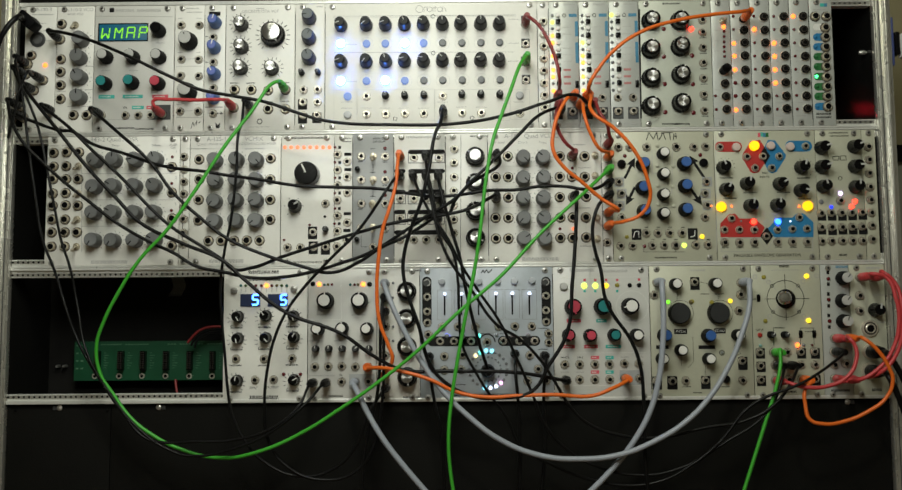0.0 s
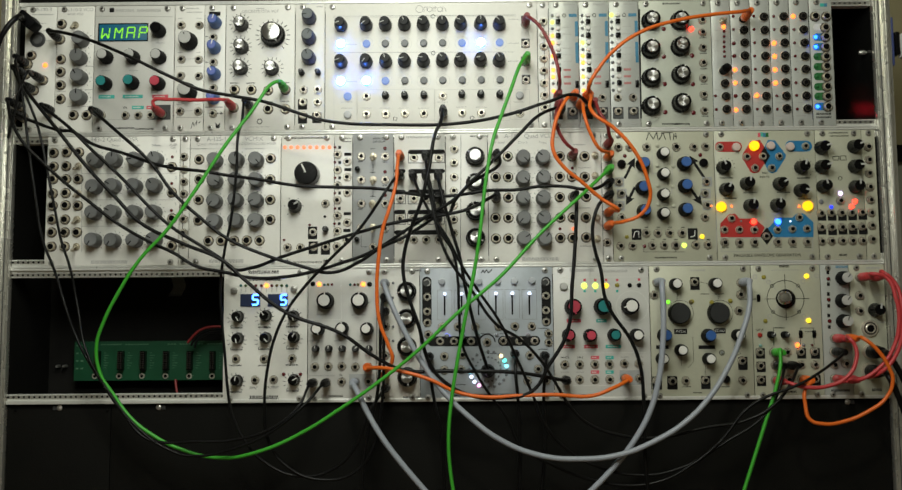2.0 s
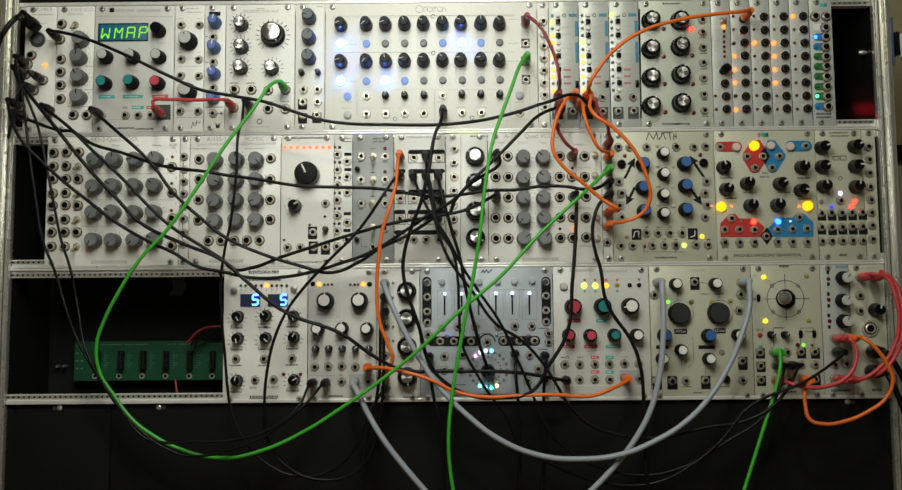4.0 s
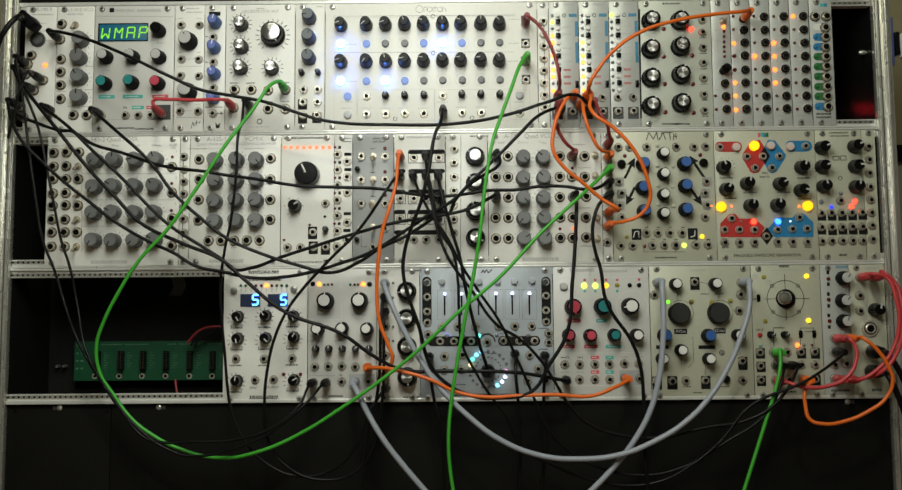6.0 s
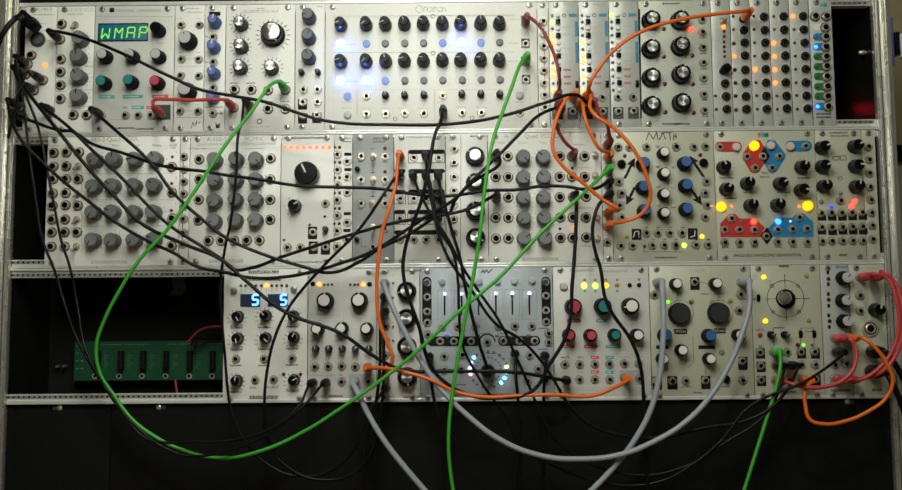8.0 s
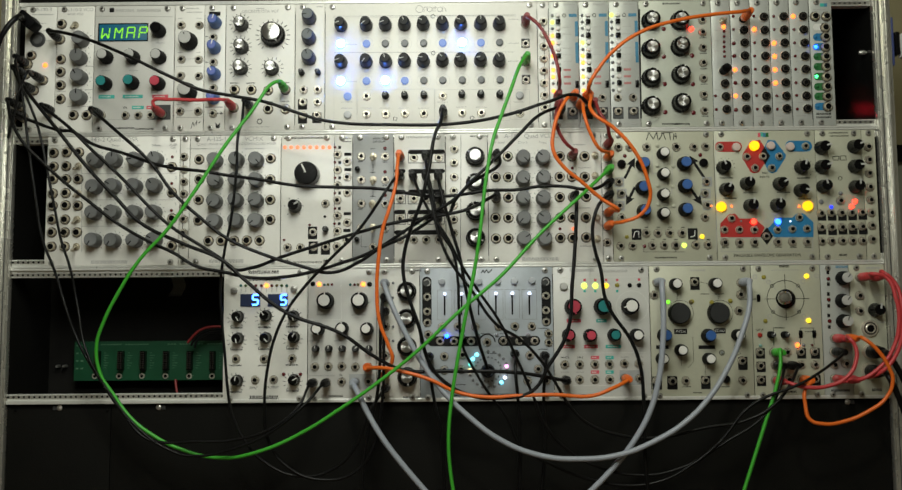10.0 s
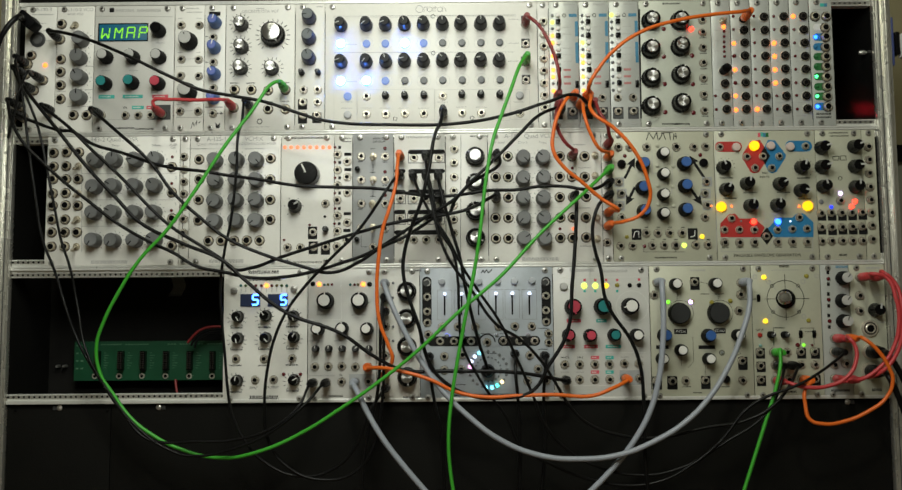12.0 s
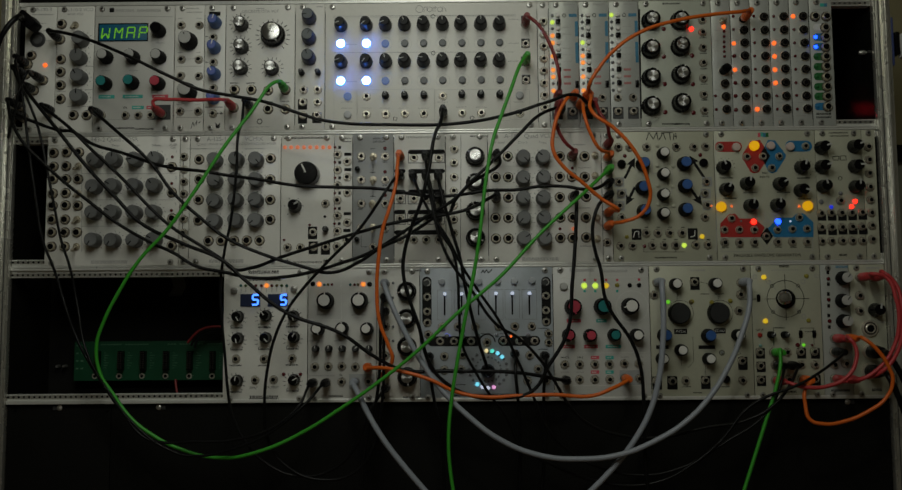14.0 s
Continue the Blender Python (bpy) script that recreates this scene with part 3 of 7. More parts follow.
rail(393.15, 395.5, 399.2, 1)
rail(268.6, 264.4, 266.4, -1)
rail(259.8, 262.15, 264.2, 1)
rail(135.6, 131.1, 133.1, -1)
rail(126.4, 128.75, 130.9, 1)
rail(4.3, -0.9, 2.6, -1)
# screws along the lower edge
for sx, sz in [(52.3, -4.5), (148.7, -4.7), (816.3, -4.2), (9.2, -7.0), (98.9, -7.6)]:
    big = sz > -6
    ob = new("case_screw", lathe_mesh("case_screw", [(2.6 if big else 1.3, 0), (2.6 if big else 1.3, 1.0), (1.0, 1.8)], [CHROME if big else BLACK], 16))
    ob.location = (sx * MM, 4.2 * MM, (sz + 262) * MM)
    ob.parent = case
    if big:
        case_part("screw_bracket", [(sx - 6.5 if sx < 100 else sx + 2.8, sx - 2.8 if sx < 100 else sx + 6.5, 3.0, 4.2, sz - 2.2, sz + 1.4)], DARKGREY, 0.2)
for sx, sz in [(13.1, 33), (20.4, 33)]:
    ob = new("standoff_screw", lathe_mesh("standoff_screw", [(1.7, 0), (1.7, 6), (1.2, 8)], [CHROME], 14))
    ob.location = (sx * MM, 96 * MM, (sz + 262) * MM)
    ob.parent = case

rod_z = 345.2
rod = new("side_screw", lathe_mesh("side_screw", [(1.3, 0), (1.3, 2.0), (2.6, 2.0), (2.6, 6.0), (1.4, 8.0)], [CHROME], 14))
rod.rotation_euler = (0, 0, radians(-90))
rod.location = (857.0 * MM, 18 * MM, (rod_z + 262) * MM)
rod.parent = case
glowing = new("power_light", lathe_mesh("power_light", [(2.5, 0), (2.5, 2.5), (1.6, 4.0)], [STANDBY], 14))
glowing.rotation_euler = (0, 0, radians(90))
glowing.location = (836.0 * MM, 73 * MM, (300 + 262) * MM)
glowing.parent = case
# power bus board inside the lower bay
bus = thing("bus_board", 70, 84, -4, "long green power bus board with black pin headers", "circuit board")


def bus_part(name, boxes, material, bevel=0.0):
    bm = bmesh.new()
    for b in boxes:
        add_box(bm, b[0] - 70, b[1] - 70, b[2] - 84, b[3] - 84, b[4] + 4, b[5] + 4, 0, bevel)
    ob = new(name, mesh_from(bm, name, [material], False))
    ob.parent = bus
    return ob


BX0, BZ1 = (35.1, 59.1)
BX1, BZ0 = (212.1, 18)
bus_part("board", [(BX0, BX1, 80, 82, BZ0, BZ1)], PCB)
for hx, hz in [(61, 39.1), (85.8, 38.9), (109.4, 38.8), (133.5, 38.6), (158.3, 38.4), (182.4, 38.2)]:
    bus_part("pin_header", [(hx - 2.6, hx + 2.6, 72, 80, hz - 10, hz + 10)], BLACK, 0.3)
    bus_part("header_pins", [(hx + dx - 0.4, hx + dx + 0.4, 70, 72.3, hz - 8 + 2.3 * i, hz - 7.2 + 2.3 * i) for dx in (-1.3, 1.3) for i in range(8)], TARNISH)
    bus_part("board_print", [(hx + 5.5, hx + 5.5 + 2.2 + 1.5 * ((i * 7) % 3), 79.8, 80, hz - 8 + 2.6 * i, hz - 7.5 + 2.6 * i) for i in range(7)], BOARDINK)
for hx, hz in [(57.5, 22.8), (83, 22.6), (107.2, 22.5), (132, 22.3), (156.9, 22.1), (181.1, 21.9)]:
    bm = bmesh.new()
    add_lathe(bm, [(3.0, 0), (3.0, 0.9), (2.7, 1.1)], 18, 0)
    add_lathe(bm, [(1.7, 1.0), (1.6, 1.3)], 14, 1)
    ob = new("mounting_hole", mesh_from(bm, "mounting_hole", [NUT, HOLE]))
    ob.location = ((hx - 70) * MM, -4 * MM, (hz + 4) * MM)
    ob.parent = bus
bus_part("board_print", [(BX0 + 28 + 3.2 * i, BX0 + 30.2 + 3.2 * i, 79.8, 80, BZ1 - 3.9, BZ1 - 2.9) for i in range(44) if i % 9 != 7 and i not in (17, 18, 19, 20, 21)], BOARDINK)
bus_part("board_print", [(BX0 + 2 + 5 * j, BX0 + 4.5 + 5 * j, 79.8, 80, BZ0 + 12 + 8 * i, BZ0 + 13.6 + 8 * i) for i in range(4) for j in range(2)], BOARDINK)


def cord(name, pts, radius, material, parent):
    cu = bpy.data.curves.new(name, "CURVE")
    cu.dimensions, cu.bevel_depth, cu.bevel_resolution, cu.resolution_u, cu.use_fill_caps = "3D", radius * MM, 4, 10, True
    sp = cu.splines.new("BEZIER")
    sp.bezier_points.add(len(pts) - 1)
    o = parent["origin"]
    for b, q in zip(sp.bezier_points, pts):
        b.co = ((q[0] - o[0]) * MM, (q[1] - o[1]) * MM, (q[2] - o[2]) * MM)
        b.handle_left_type = b.handle_right_type = "AUTO"
    cu.materials.append(material)
    ob = new(name, cu)
    ob.parent = parent
    return ob


for colour, way in (("maroon", [(160.1, 60, 57.1), (165.9, 60, 64.2), (175.3, 60, 71.2), (187.2, 60, 73.5), (199.2, 60, 72.8), (211.2, 60, 68.6)]),
                    ("black", [(163.7, 60, 54.1), (167.7, 60, 61.2), (177.2, 60, 68.2), (187.3, 60, 70.5), (199.2, 60, 69.8), (211.2, 60, 65.6)]),
                    ("black", [(167.3, 60, 51.7), (169.6, 60, 58.8), (179.0, 60, 65.8), (187.3, 60, 68.1), (199.3, 60, 67.5), (211.3, 60, 63.2)])):
    w = thing("power_wire", 180, 80, 60, "thin supply wire above the bus board", "wire")
    cord("wire", way, 1.3, CORDS[colour], w)
w = thing("power_wire", 180, 80, -4, "thin red supply wire below the bus board", "wire")
cord("wire", [(143.6, 76, 18.7), (144.9, 74, 11.6), (148.1, 70, 1.1)], 1.3, CORDS["maroon"], w)

# ---- row one ----
m = module("midi_interface_module", 8.0, 39.6, 1, WHITE, "white narrow interface module with round five-pin socket")
text(m, "A-190-3", (26.1, 392.1), 5, FAINT)
caption(m, [(25.2, 387)], 22, 1.6)
din = lathe_mesh("din_socket", [(7.6, 0), (7.6, 1.5), (6.6, 1.9), (6.4, 1.0)], [DARKGREY], 28)
dx, dz = (21.3, 361.2)
part("din_socket", din, m, dx, 0, dz)
part("din_pins", lathe_mesh("din_pins", [(4.6, 0), (4.6, 1.6), (1.2, 1.7)], [GREYSIDE], 20), m, dx, 0, dz)
led(m, [(29.3, 334.9)], LIT_ORANGE, 2.2)
jack(m, [(11.8, 335.9), (10.1, 325.5), (18.8, 309.2), (6.1, 292.8), (9.5, 281.4), (27.6, 319.5), (15.2, 345)], "hex")
caption(m, [(24.5, 378), (30.9, 370.5), (31.2, 360), (24.8, 271.7)], 9, 1.2)


m = module("oscillator_module", 39.8, 77.7, 1, WHITE, "white oscillator module with four grey knobs")
text(m, "A-110-2 VCO", (62.1, 391.7), 5, FAINT)
text(m, "BASIC VCO", (58.2, 387.1), 3.2, FAINT)
jack(m, [(44.7, 376.8), (44.9, 340.8), (45.1, 327.7), (45.5, 314.2), (45.9, 300.3), (59.2, 283.7), (72.4, 283.5), (43.7, 361.1)], "hex")
knob(m, "grey", [(66.5, 359.5), (65, 341.3), (66.1, 321.3), (66.1, 300.9)], [-60, 0, -35, 0])
toggle(m, [(58.6, 375.6)], 40)
caption(m, [(58.2, 349.9), (74, 333.4), (45.3, 335.8), (45.7, 322.2), (46.1, 308.1), (74.7, 309.5), (57.2, 292.6), (71, 292.5)], 9, 1.1)

m = module("digital_oscillator_module", 77.9, 158.4, 1, SOFTWHITE, "white module with green letter display and rubber knobs")
caption(m, [(105.4, 390.4), (132.2, 390.2)], 24, 3.4, FAINT)
patch(m, [(94.7, 391)], INK, 4.6, 4.6)
caption(m, [(110.9, 270.2), (130.7, 269.2)], 19, 2.2, INK)
part("display_bezel", box_mesh("display_bezel", 50.4, 0.9, 18.6, BLACK, 0.3), m, 106.8, 0, 367.9)
part("display", box_mesh("display", 48, 1.2, 16.4, BACKLIGHT, 0.2), m, 107, 0, 367.7)
knob(m, "softblack", [(143.4, 368.4)], [-30])
knob(m, "soft", [(91.1, 341.7), (118.1, 341.4), (144.3, 341.2)], [-40, -20, -130])
knob(m, "softteal", [(90.8, 314.8), (117.7, 315.6)], [150, 20])
knob(m, "softred", [(143.9, 314.3)], [-60])
patch(m, [(91.6, 302.1)], INKTEAL, 16, 3.6)
patch(m, [(117.7, 302.2)], INKTEAL, 20, 3.6)
patch(m, [(145.2, 302)], INKRED, 16, 3.6)
patch(m, [(123.1, 291)], INKTEAL, 12, 3.4)
patch(m, [(136.3, 290.9)], INKRED, 9, 3.4)
patch(m, [(146.6, 286)], DARKGREY, 18.5, 15)
jack(m, [(87.1, 283.4), (111, 283), (123.8, 282.9), (136.4, 282.9), (148, 283.7)])
text(m, "FM", (110.3, 290.8), 3.0, INK)
text(m, "OUT", (151.6, 291.4), 3.0, PALE)
m.children[-1].location.y = -0.0005
caption(m, [(90.5, 329.1), (118.1, 328.8), (144.1, 356.8)], 9, 1.3, FAINT)
lines(m, [((77.2, 384.8), (155.9, 383.6)), ((79.9, 279.4), (157.9, 278.1))])

m = module("utility_module", 158.6, 188.4, 1, WHITE, "white module with two large grey-capped knobs")
caption(m, [(174.3, 391.8), (178.5, 388)], 16, 1.4)
knob(m, "largegrey", [(173.2, 357.3), (173.6, 305.7)], [-10, 0])
jack(m, [(165.2, 374.5), (183.2, 374.3), (165.8, 339.4), (183.2, 339.2), (165.5, 322.8), (183.4, 322.2), (165.4, 286.6), (183.4, 286.4)])
lines(m, [((176.4, 269.2), (178.3, 275.8)), ((178.3, 275.8), (179.8, 271.3)), ((180.4, 272.9), (182.4, 277.4)), ((182.4, 277.4), (181.8, 272.3)), ((183.4, 274.3), (185.8, 276.4))], INK, 0.5)
lines(m, [((160.4, 332.6), (186.6, 332.4)), ((161.3, 280.7), (187.4, 280.5)), ((169, 339.8), (179.3, 340.2)), ((170, 287.3), (179.1, 287.2))])
caption(m, [(164.2, 381.8), (182.7, 381.6), (164.8, 346.6), (182.8, 346.4), (163.8, 293.7), (183.1, 293.5)], 5, 1.1)

m = module("mixer_module", 188.6, 209.7, 1, WHITE, "white narrow mixer module with four violet-blue knobs")
patch(m, [(198.4, 386.1)], INK, 11.5, 4.2)
text(m, "MIX", (198.8, 386.1), 3.4, PALE)
m.children[-1].location.y = -0.0004
knob(m, "violet", [(199.5, 376.5), (199.1, 350.6), (199.5, 323.9), (199.1, 299.4)], [20, 15, -30, 25])
jack(m, [(197.5, 361.6), (198.1, 336), (198.3, 310), (198.3, 284.2)])
lines(m, [((189.1, 362.7), (191.8, 362.6)), ((189.6, 336.5), (192.2, 336.5)), ((201.6, 284.5), (207.7, 284.4)), ((207.7, 284.4), (205.6, 285.9)), ((207.7, 284.4), (205.7, 283)), ((190.3, 290.8), (207.6, 290.6))], INK, 0.6)
outline_plate(m, "logo_shape", [(200.7, 275.2), (203.2, 272.1), (205.4, 275.2), (204.8, 269.4), (201.4, 269.4)], INK)

m = module("filter_module", 209.9, 279.4, 1, WHITE, "white filter module with silver-capped black knobs")
text(m, "DISCRETE OTA VCF", (244, 388), 4.2, FAINT)
caption(m, [(244.3, 391.1)], 8, 1.2)
for c in ((224.6, 375.3), (224.9, 352.3), (224.8, 329.9), (256.8, 330)):
    lines(m, ticks(c, 8.6, 11.4, 13), INK, 0.55)
lines(m, ticks((257.1, 363), 14.0, 17.4, 17), INK, 0.65)
knob(m, "silversmall", [(226, 374), (226.3, 351.2), (225.8, 329.6), (256.8, 328.9)], [70, 140, 100, 110])
knob(m, "silverbig", [(257.6, 363.1)], [150])
jack(m, [(219.6, 308), (236.3, 307.8), (252.9, 307), (270.2, 307.5), (218.6, 289.8), (235.5, 290.7), (253.1, 288), (270.4, 287.9)], "hex")
lines(m, ring_lines((244.7, 275.8), 2.4), INK, 0.7)
caption(m, [(219.2, 315), (235.6, 314.8), (269.6, 314.9), (269.8, 295.8), (253.1, 295.4)], 9, 1.4, INK)
caption(m, [(244.2, 270.3)], 22, 0.8)

m = module("voltage_source_module", 279.6, 309.3, 1, WHITE, "white module with three grey-topped rubber knobs")
caption(m, [(304.1, 392.4)], 6, 1.6)
patch(m, [(287.3, 292.6), (287.4, 278.5), (301.6, 278.8)], INK, 9.2, 10.5)
knob(m, "greytop", [(293.9, 380.4), (293.8, 359.7), (293.8, 339.1)], [-95, 30, -20])
knob(m, "trim", [(286.5, 324.5), (302.8, 324.3)], [0, 20])
jack(m, [(288.3, 307.3), (302.3, 307.2), (287.7, 294.7), (302.3, 294.6), (287.8, 281.5), (302, 281.4)])
caption(m, [(287.6, 302.3), (301.9, 302.2), (301.9, 289.1)], 6, 1.1)

m = module("dual_sequencer_module", 309.5, 521.8, 1, BRIGHTWHITE, "wide white sequencer with two rows of lit step buttons")
COLS = [325.5, 351, 369.9, 389.3, 408.2, 427.1, 446.4, 465.4, 484.1]
ZA, ZB = 353.6, 315.6
lines(m, [s for (x, z) in [(x, z) for x in COLS[1:] for z in (ZA, ZB)] for s in ring_lines((x, z), 6.8, 28)], PALE, 0.3)
lines(m, box_lines((317.9, 382.4), (500.5, 380.6)) + box_lines((318.5, 307.2), (341.6, 276)) + box_lines((341.5, 307), (418.7, 275.3)) + box_lines((418.8, 306.2), (493.4, 274.6)) + box_lines((494.2, 305.5), (513.2, 275.4)), PALE, 0.4)
lines(m, [((317.9, 382.4), (498.9, 381.6)), ((318, 345.1), (498.4, 344)), ((329.2, 353.3), (341.5, 353.2)), ((329.3, 315.4), (341.5, 315.3))], FAINT, 0.3)
button(m, [(x, z) for x in COLS for z in (ZA, ZB)], BUTTONGREY, 3.7, 2.6)
button(m, [(332.3, 300.1), (332.4, 281.5), (503.3, 299.5)], CLEARCAP, 3.9, 2.6)
knob(m, "tall", [(325.6, 372.2), (350.8, 372.5), (369.9, 372.4), (389, 372.6), (407.8, 372.6), (426.9, 372.4), (445.1, 372.6), (465.1, 372.4), (483.8, 371.8)], [-110, -130, -110, -20, -70, 0, -70, 0, -50])
knob(m, "tall", [(325.7, 334.7), (350.8, 334.9), (370.3, 334.9), (388.9, 335.1), (407.8, 334.9), (426.6, 335.2), (444.8, 335), (464.7, 335.2), (483.3, 334.6)], [-110, -140, -15, -100, -80, -40, -90, -100, -30])
knob(m, "trimround", [(370, 300.4), (389.1, 300.3), (408.2, 300.5), (445.8, 301), (464.6, 300.8), (483.5, 300.6)], [0, -20, 10, -40, 0, 30])
patch(m, [(510.1, 376.3), (509.9, 352.8), (509.4, 334.5), (510, 315.8)], DARKGREY, 8.4, 9.4)
jack(m, [(351, 299.9), (351, 282), (370.2, 281.8), (389, 282), (408, 281.9), (427, 299.6), (427.3, 281.7), (446.2, 282.1), (465, 282), (503.4, 281.6), (509.8, 372.2), (509.9, 351.9), (509.6, 333.6), (509.6, 315)])
for c in ((417.7, 381.4), (417.6, 343.7), (379.5, 277.3), (455.9, 277.4)):
    lines(m, ring_lines(c, 1.9, 16), INK, 0.5)
for c, r in (((404, 388.9), 3.6), ((414.4, 388.6), 2.4), ((424.5, 388.5), 2.4)):
    lines(m, ring_lines(c, r, 20), FAINT, 0.5)
lines(m, [((408.7, 391), (408.7, 386.1)), ((408.7, 390.5), (411.2, 391.2)), ((411.6, 392), (411.5, 386.1)), ((417.7, 391.1), (417.7, 386)), ((419.8, 392.3), (419.7, 386)), ((418.5, 390.7), (421.4, 390.6)), ((427.6, 391.8), (427.5, 385.9)), ((429.6, 390.5), (430.8, 385.9))], FAINT, 0.5)
caption(m, [(331.4, 294.6), (331.4, 288.4), (350.7, 288.3), (369.6, 288.1), (388.7, 287.9), (408, 287.7), (426.9, 293.7), (445.9, 288.4), (465.2, 288.2), (502.7, 293), (498.8, 377.4), (498.5, 352.9), (498.2, 334.6)], 11, 0.8, FAINT)
caption(m, [(325.2, 334.2), (349.7, 333.9), (369.1, 333.7), (388.4, 333.6), (407.8, 333.4), (426.8, 333.6), (445.3, 333.4), (465.2, 333.6), (484.4, 333.5)], 8, 0.7, FAINT)

m = module("multiple_module", 522.0, 533.2, 1, WHITE, "narrow white multiple module with a column of sockets")
jack(m, [(528.2, 374.5), (528.2, 361.5), (528.1, 349), (527.9, 336.5), (527.7, 324.1), (527.7, 311.7), (527.9, 299.3), (528.1, 286.9)])
lines(m, [((528.6, 375.5), (528.4, 287.6))], INK, 0.5)

# three alike quantizer modules
Z12 = [380.9, 374, 367.4, 360.1, 352.8, 345.9, 339.2, 332.4, 325.1, 318.1, 311.3, 304]
for i, (x0, x1, lx, bx, on) in enumerate(((533.4, 563.0, 537, 542.6, {1: 1, 3: 0, 4: 0, 6: 0, 8: 0, 9: 0, 11: 0}), (563.2, 593.4, 566.9, 572.6, {4: 1, 6: 0, 7: 0, 9: 0, 11: 0}), (593.6, 623.2, 596.3, 602.4, {0: 1}))):
    m = module("quantizer_module", x0, x1, 1, SILVER, "silver quantizer with a column of small lit keys")
    caption(m, [(x0 + 21, 392.2)], 12, 2.2, FAINT)
    caption(m, [(x0 + 20, 270.3)], 14, 2.4, FAINT)
    for j, z in enumerate(Z12):
        if j in (1, 3, 6, 8, 10):
            square_button(m, [(bx, z)], BLACK, 4.6)
        else:
            button(m, [(bx, z)], WHITECAP, 2.3, 2.4)
        led(m, [(lx, z)], (LIT_LIME if on[j] else LIT_AMBER) if j in on else DULLGREY, 2.1 if j in on else 1.5)
    lines(m, ring_lines((bx + 6.5, Z12[0]), 1.7, 14), INK, 0.6)
    patch(m, [(bx + 15, Z12[0])], INKBLUE, 8, 3.2)
    patch(m, [(bx + 18.5, (Z12[1] + Z12[3]) / 2)], INKBLUE, 3.0, 15.5)
    patch(m, [(bx + 18.5, (Z12[4] + Z12[7]) / 2)], INKBLUE, 3.0, 21)
    patch(m, [(bx + 8.5, Z12[k]) for k in (8, 9, 10)], SOFTRED, 7, 2.2)
    caption(m, [(bx + 9, Z12[k] + 1.5) for k in (2, 3, 5, 6, 7)], 9, 0.9, FAINT)
    slide_switch(m, [(bx + 18, Z12[10] - 1)])
    zj, zk = 296.5, 282.5
    patch(m, [(x0 + 7.2, zk - 1.5), (x0 + 22.3, zk - 1.5)], DARKGREY, 10.5, 12)
    jack(m, [(x0 + 7.2, zj), (x0 + 22.3, zj), (x0 + 7.2, zk), (x0 + 22.3, zk)])

m = module("dual_amplifier_module", 623.4, 695.3, 1, SATINWHITE, "greenish-white module with eight silver-capped knobs")
knob(m, "silver", [(635.1, 373.8), (634.3, 344.7), (633.9, 315.6), (633.3, 287.4), (663.9, 373.5), (663.7, 347.1), (663.4, 318.6), (663, 290)], [20, 10, 35, 25, 15, 5, 20, 40])
led(m, [(648.1, 366.1), (647.5, 337.7), (647.7, 309.9), (647.3, 281.4), (675.6, 338.5), (675.5, 309.4), (675.2, 280.7)], DULLRED, 2.3)
led(m, [(675.8, 365.6)], LIT_RED, 2.3)
jack(m, [(687, 374.6), (686.8, 362), (686.7, 346.4), (686.6, 330.9), (686.3, 315.3), (686.2, 298.8), (686.2, 282.4)])
caption(m, [(687.3, 356.7), (687.2, 340.7), (687.1, 324.9), (687.1, 309.5), (687, 293.4), (686.8, 276.9)], 7, 1.4, INK)
caption(m, [(656.6, 392.1), (653, 269.6), (662.8, 269.5)], 18, 2.2, INK)
lines(m, [((624.3, 386.7), (623.3, 275.4))], INK, 1.6)

m = module("shift_register_module", 695.5, 714.7, 1, SILVER, "silver narrow module with a column of red lights")
led(m, [(708.1, 367.6)], LIT_ORANGE, 2.1)
led(m, [(708.3, 362.8), (708.1, 357.6), (708, 352.3), (707.8, 347.1), (707.8, 342.3), (707.9, 337.3), (697.6, 297.4), (698, 283.6)], DULLRED, 1.5)
jack(m, [(707.1, 309.6), (707.7, 296.6), (707.9, 283.8), (706.1, 322.4)], "black")
toggle(m, [(707.2, 373.3)], 10)
caption(m, [(701.3, 353.5), (700.9, 343), (701.6, 363.9), (700.2, 303.6), (699.3, 274.7)], 6, 0.9)

BITS = []
for i in range(4):
    x0 = 714.9 + 19.65 * i
    m = module("gate_expander_module", x0, x0 + 19.4, 1, SILVER, "silver narrow expander with eight black sockets")
    BITS.append(m)
    caption(m, [(x0 + 11, 290), (x0 + 9, 276.5)], 12, 1.4)
    caption(m, [(x0 + 6.5, 298 + 11.2 * k) for k in range(8)], 2.4, 1.2)
jack(BITS[0], [(727.6, 375.2), (727.8, 363.7), (728, 350.8), (727.9, 337.7), (727.8, 323.2), (727.5, 310.2), (727.4, 296.4), (727.4, 283.6)], "black")
jack(BITS[1], [(748.2, 377.1), (748.5, 363.5), (748.6, 350.6), (748.1, 337.1), (748, 323.6), (747.7, 310), (747.6, 296.6), (747.5, 283.4)], "black")
jack(BITS[2], [(767.9, 377.3), (767.8, 363.7), (767.9, 350.4), (767.8, 337.3), (767.4, 323.9), (767.3, 310), (767.4, 296.6), (767.3, 283.7)], "black")
jack(BITS[3], [(787.2, 377.3), (787.3, 363.6), (787.7, 350.2), (787.6, 336.7), (787.6, 323.3), (787.1, 309.8), (787.3, 296.4), (787.8, 283.5)], "black")
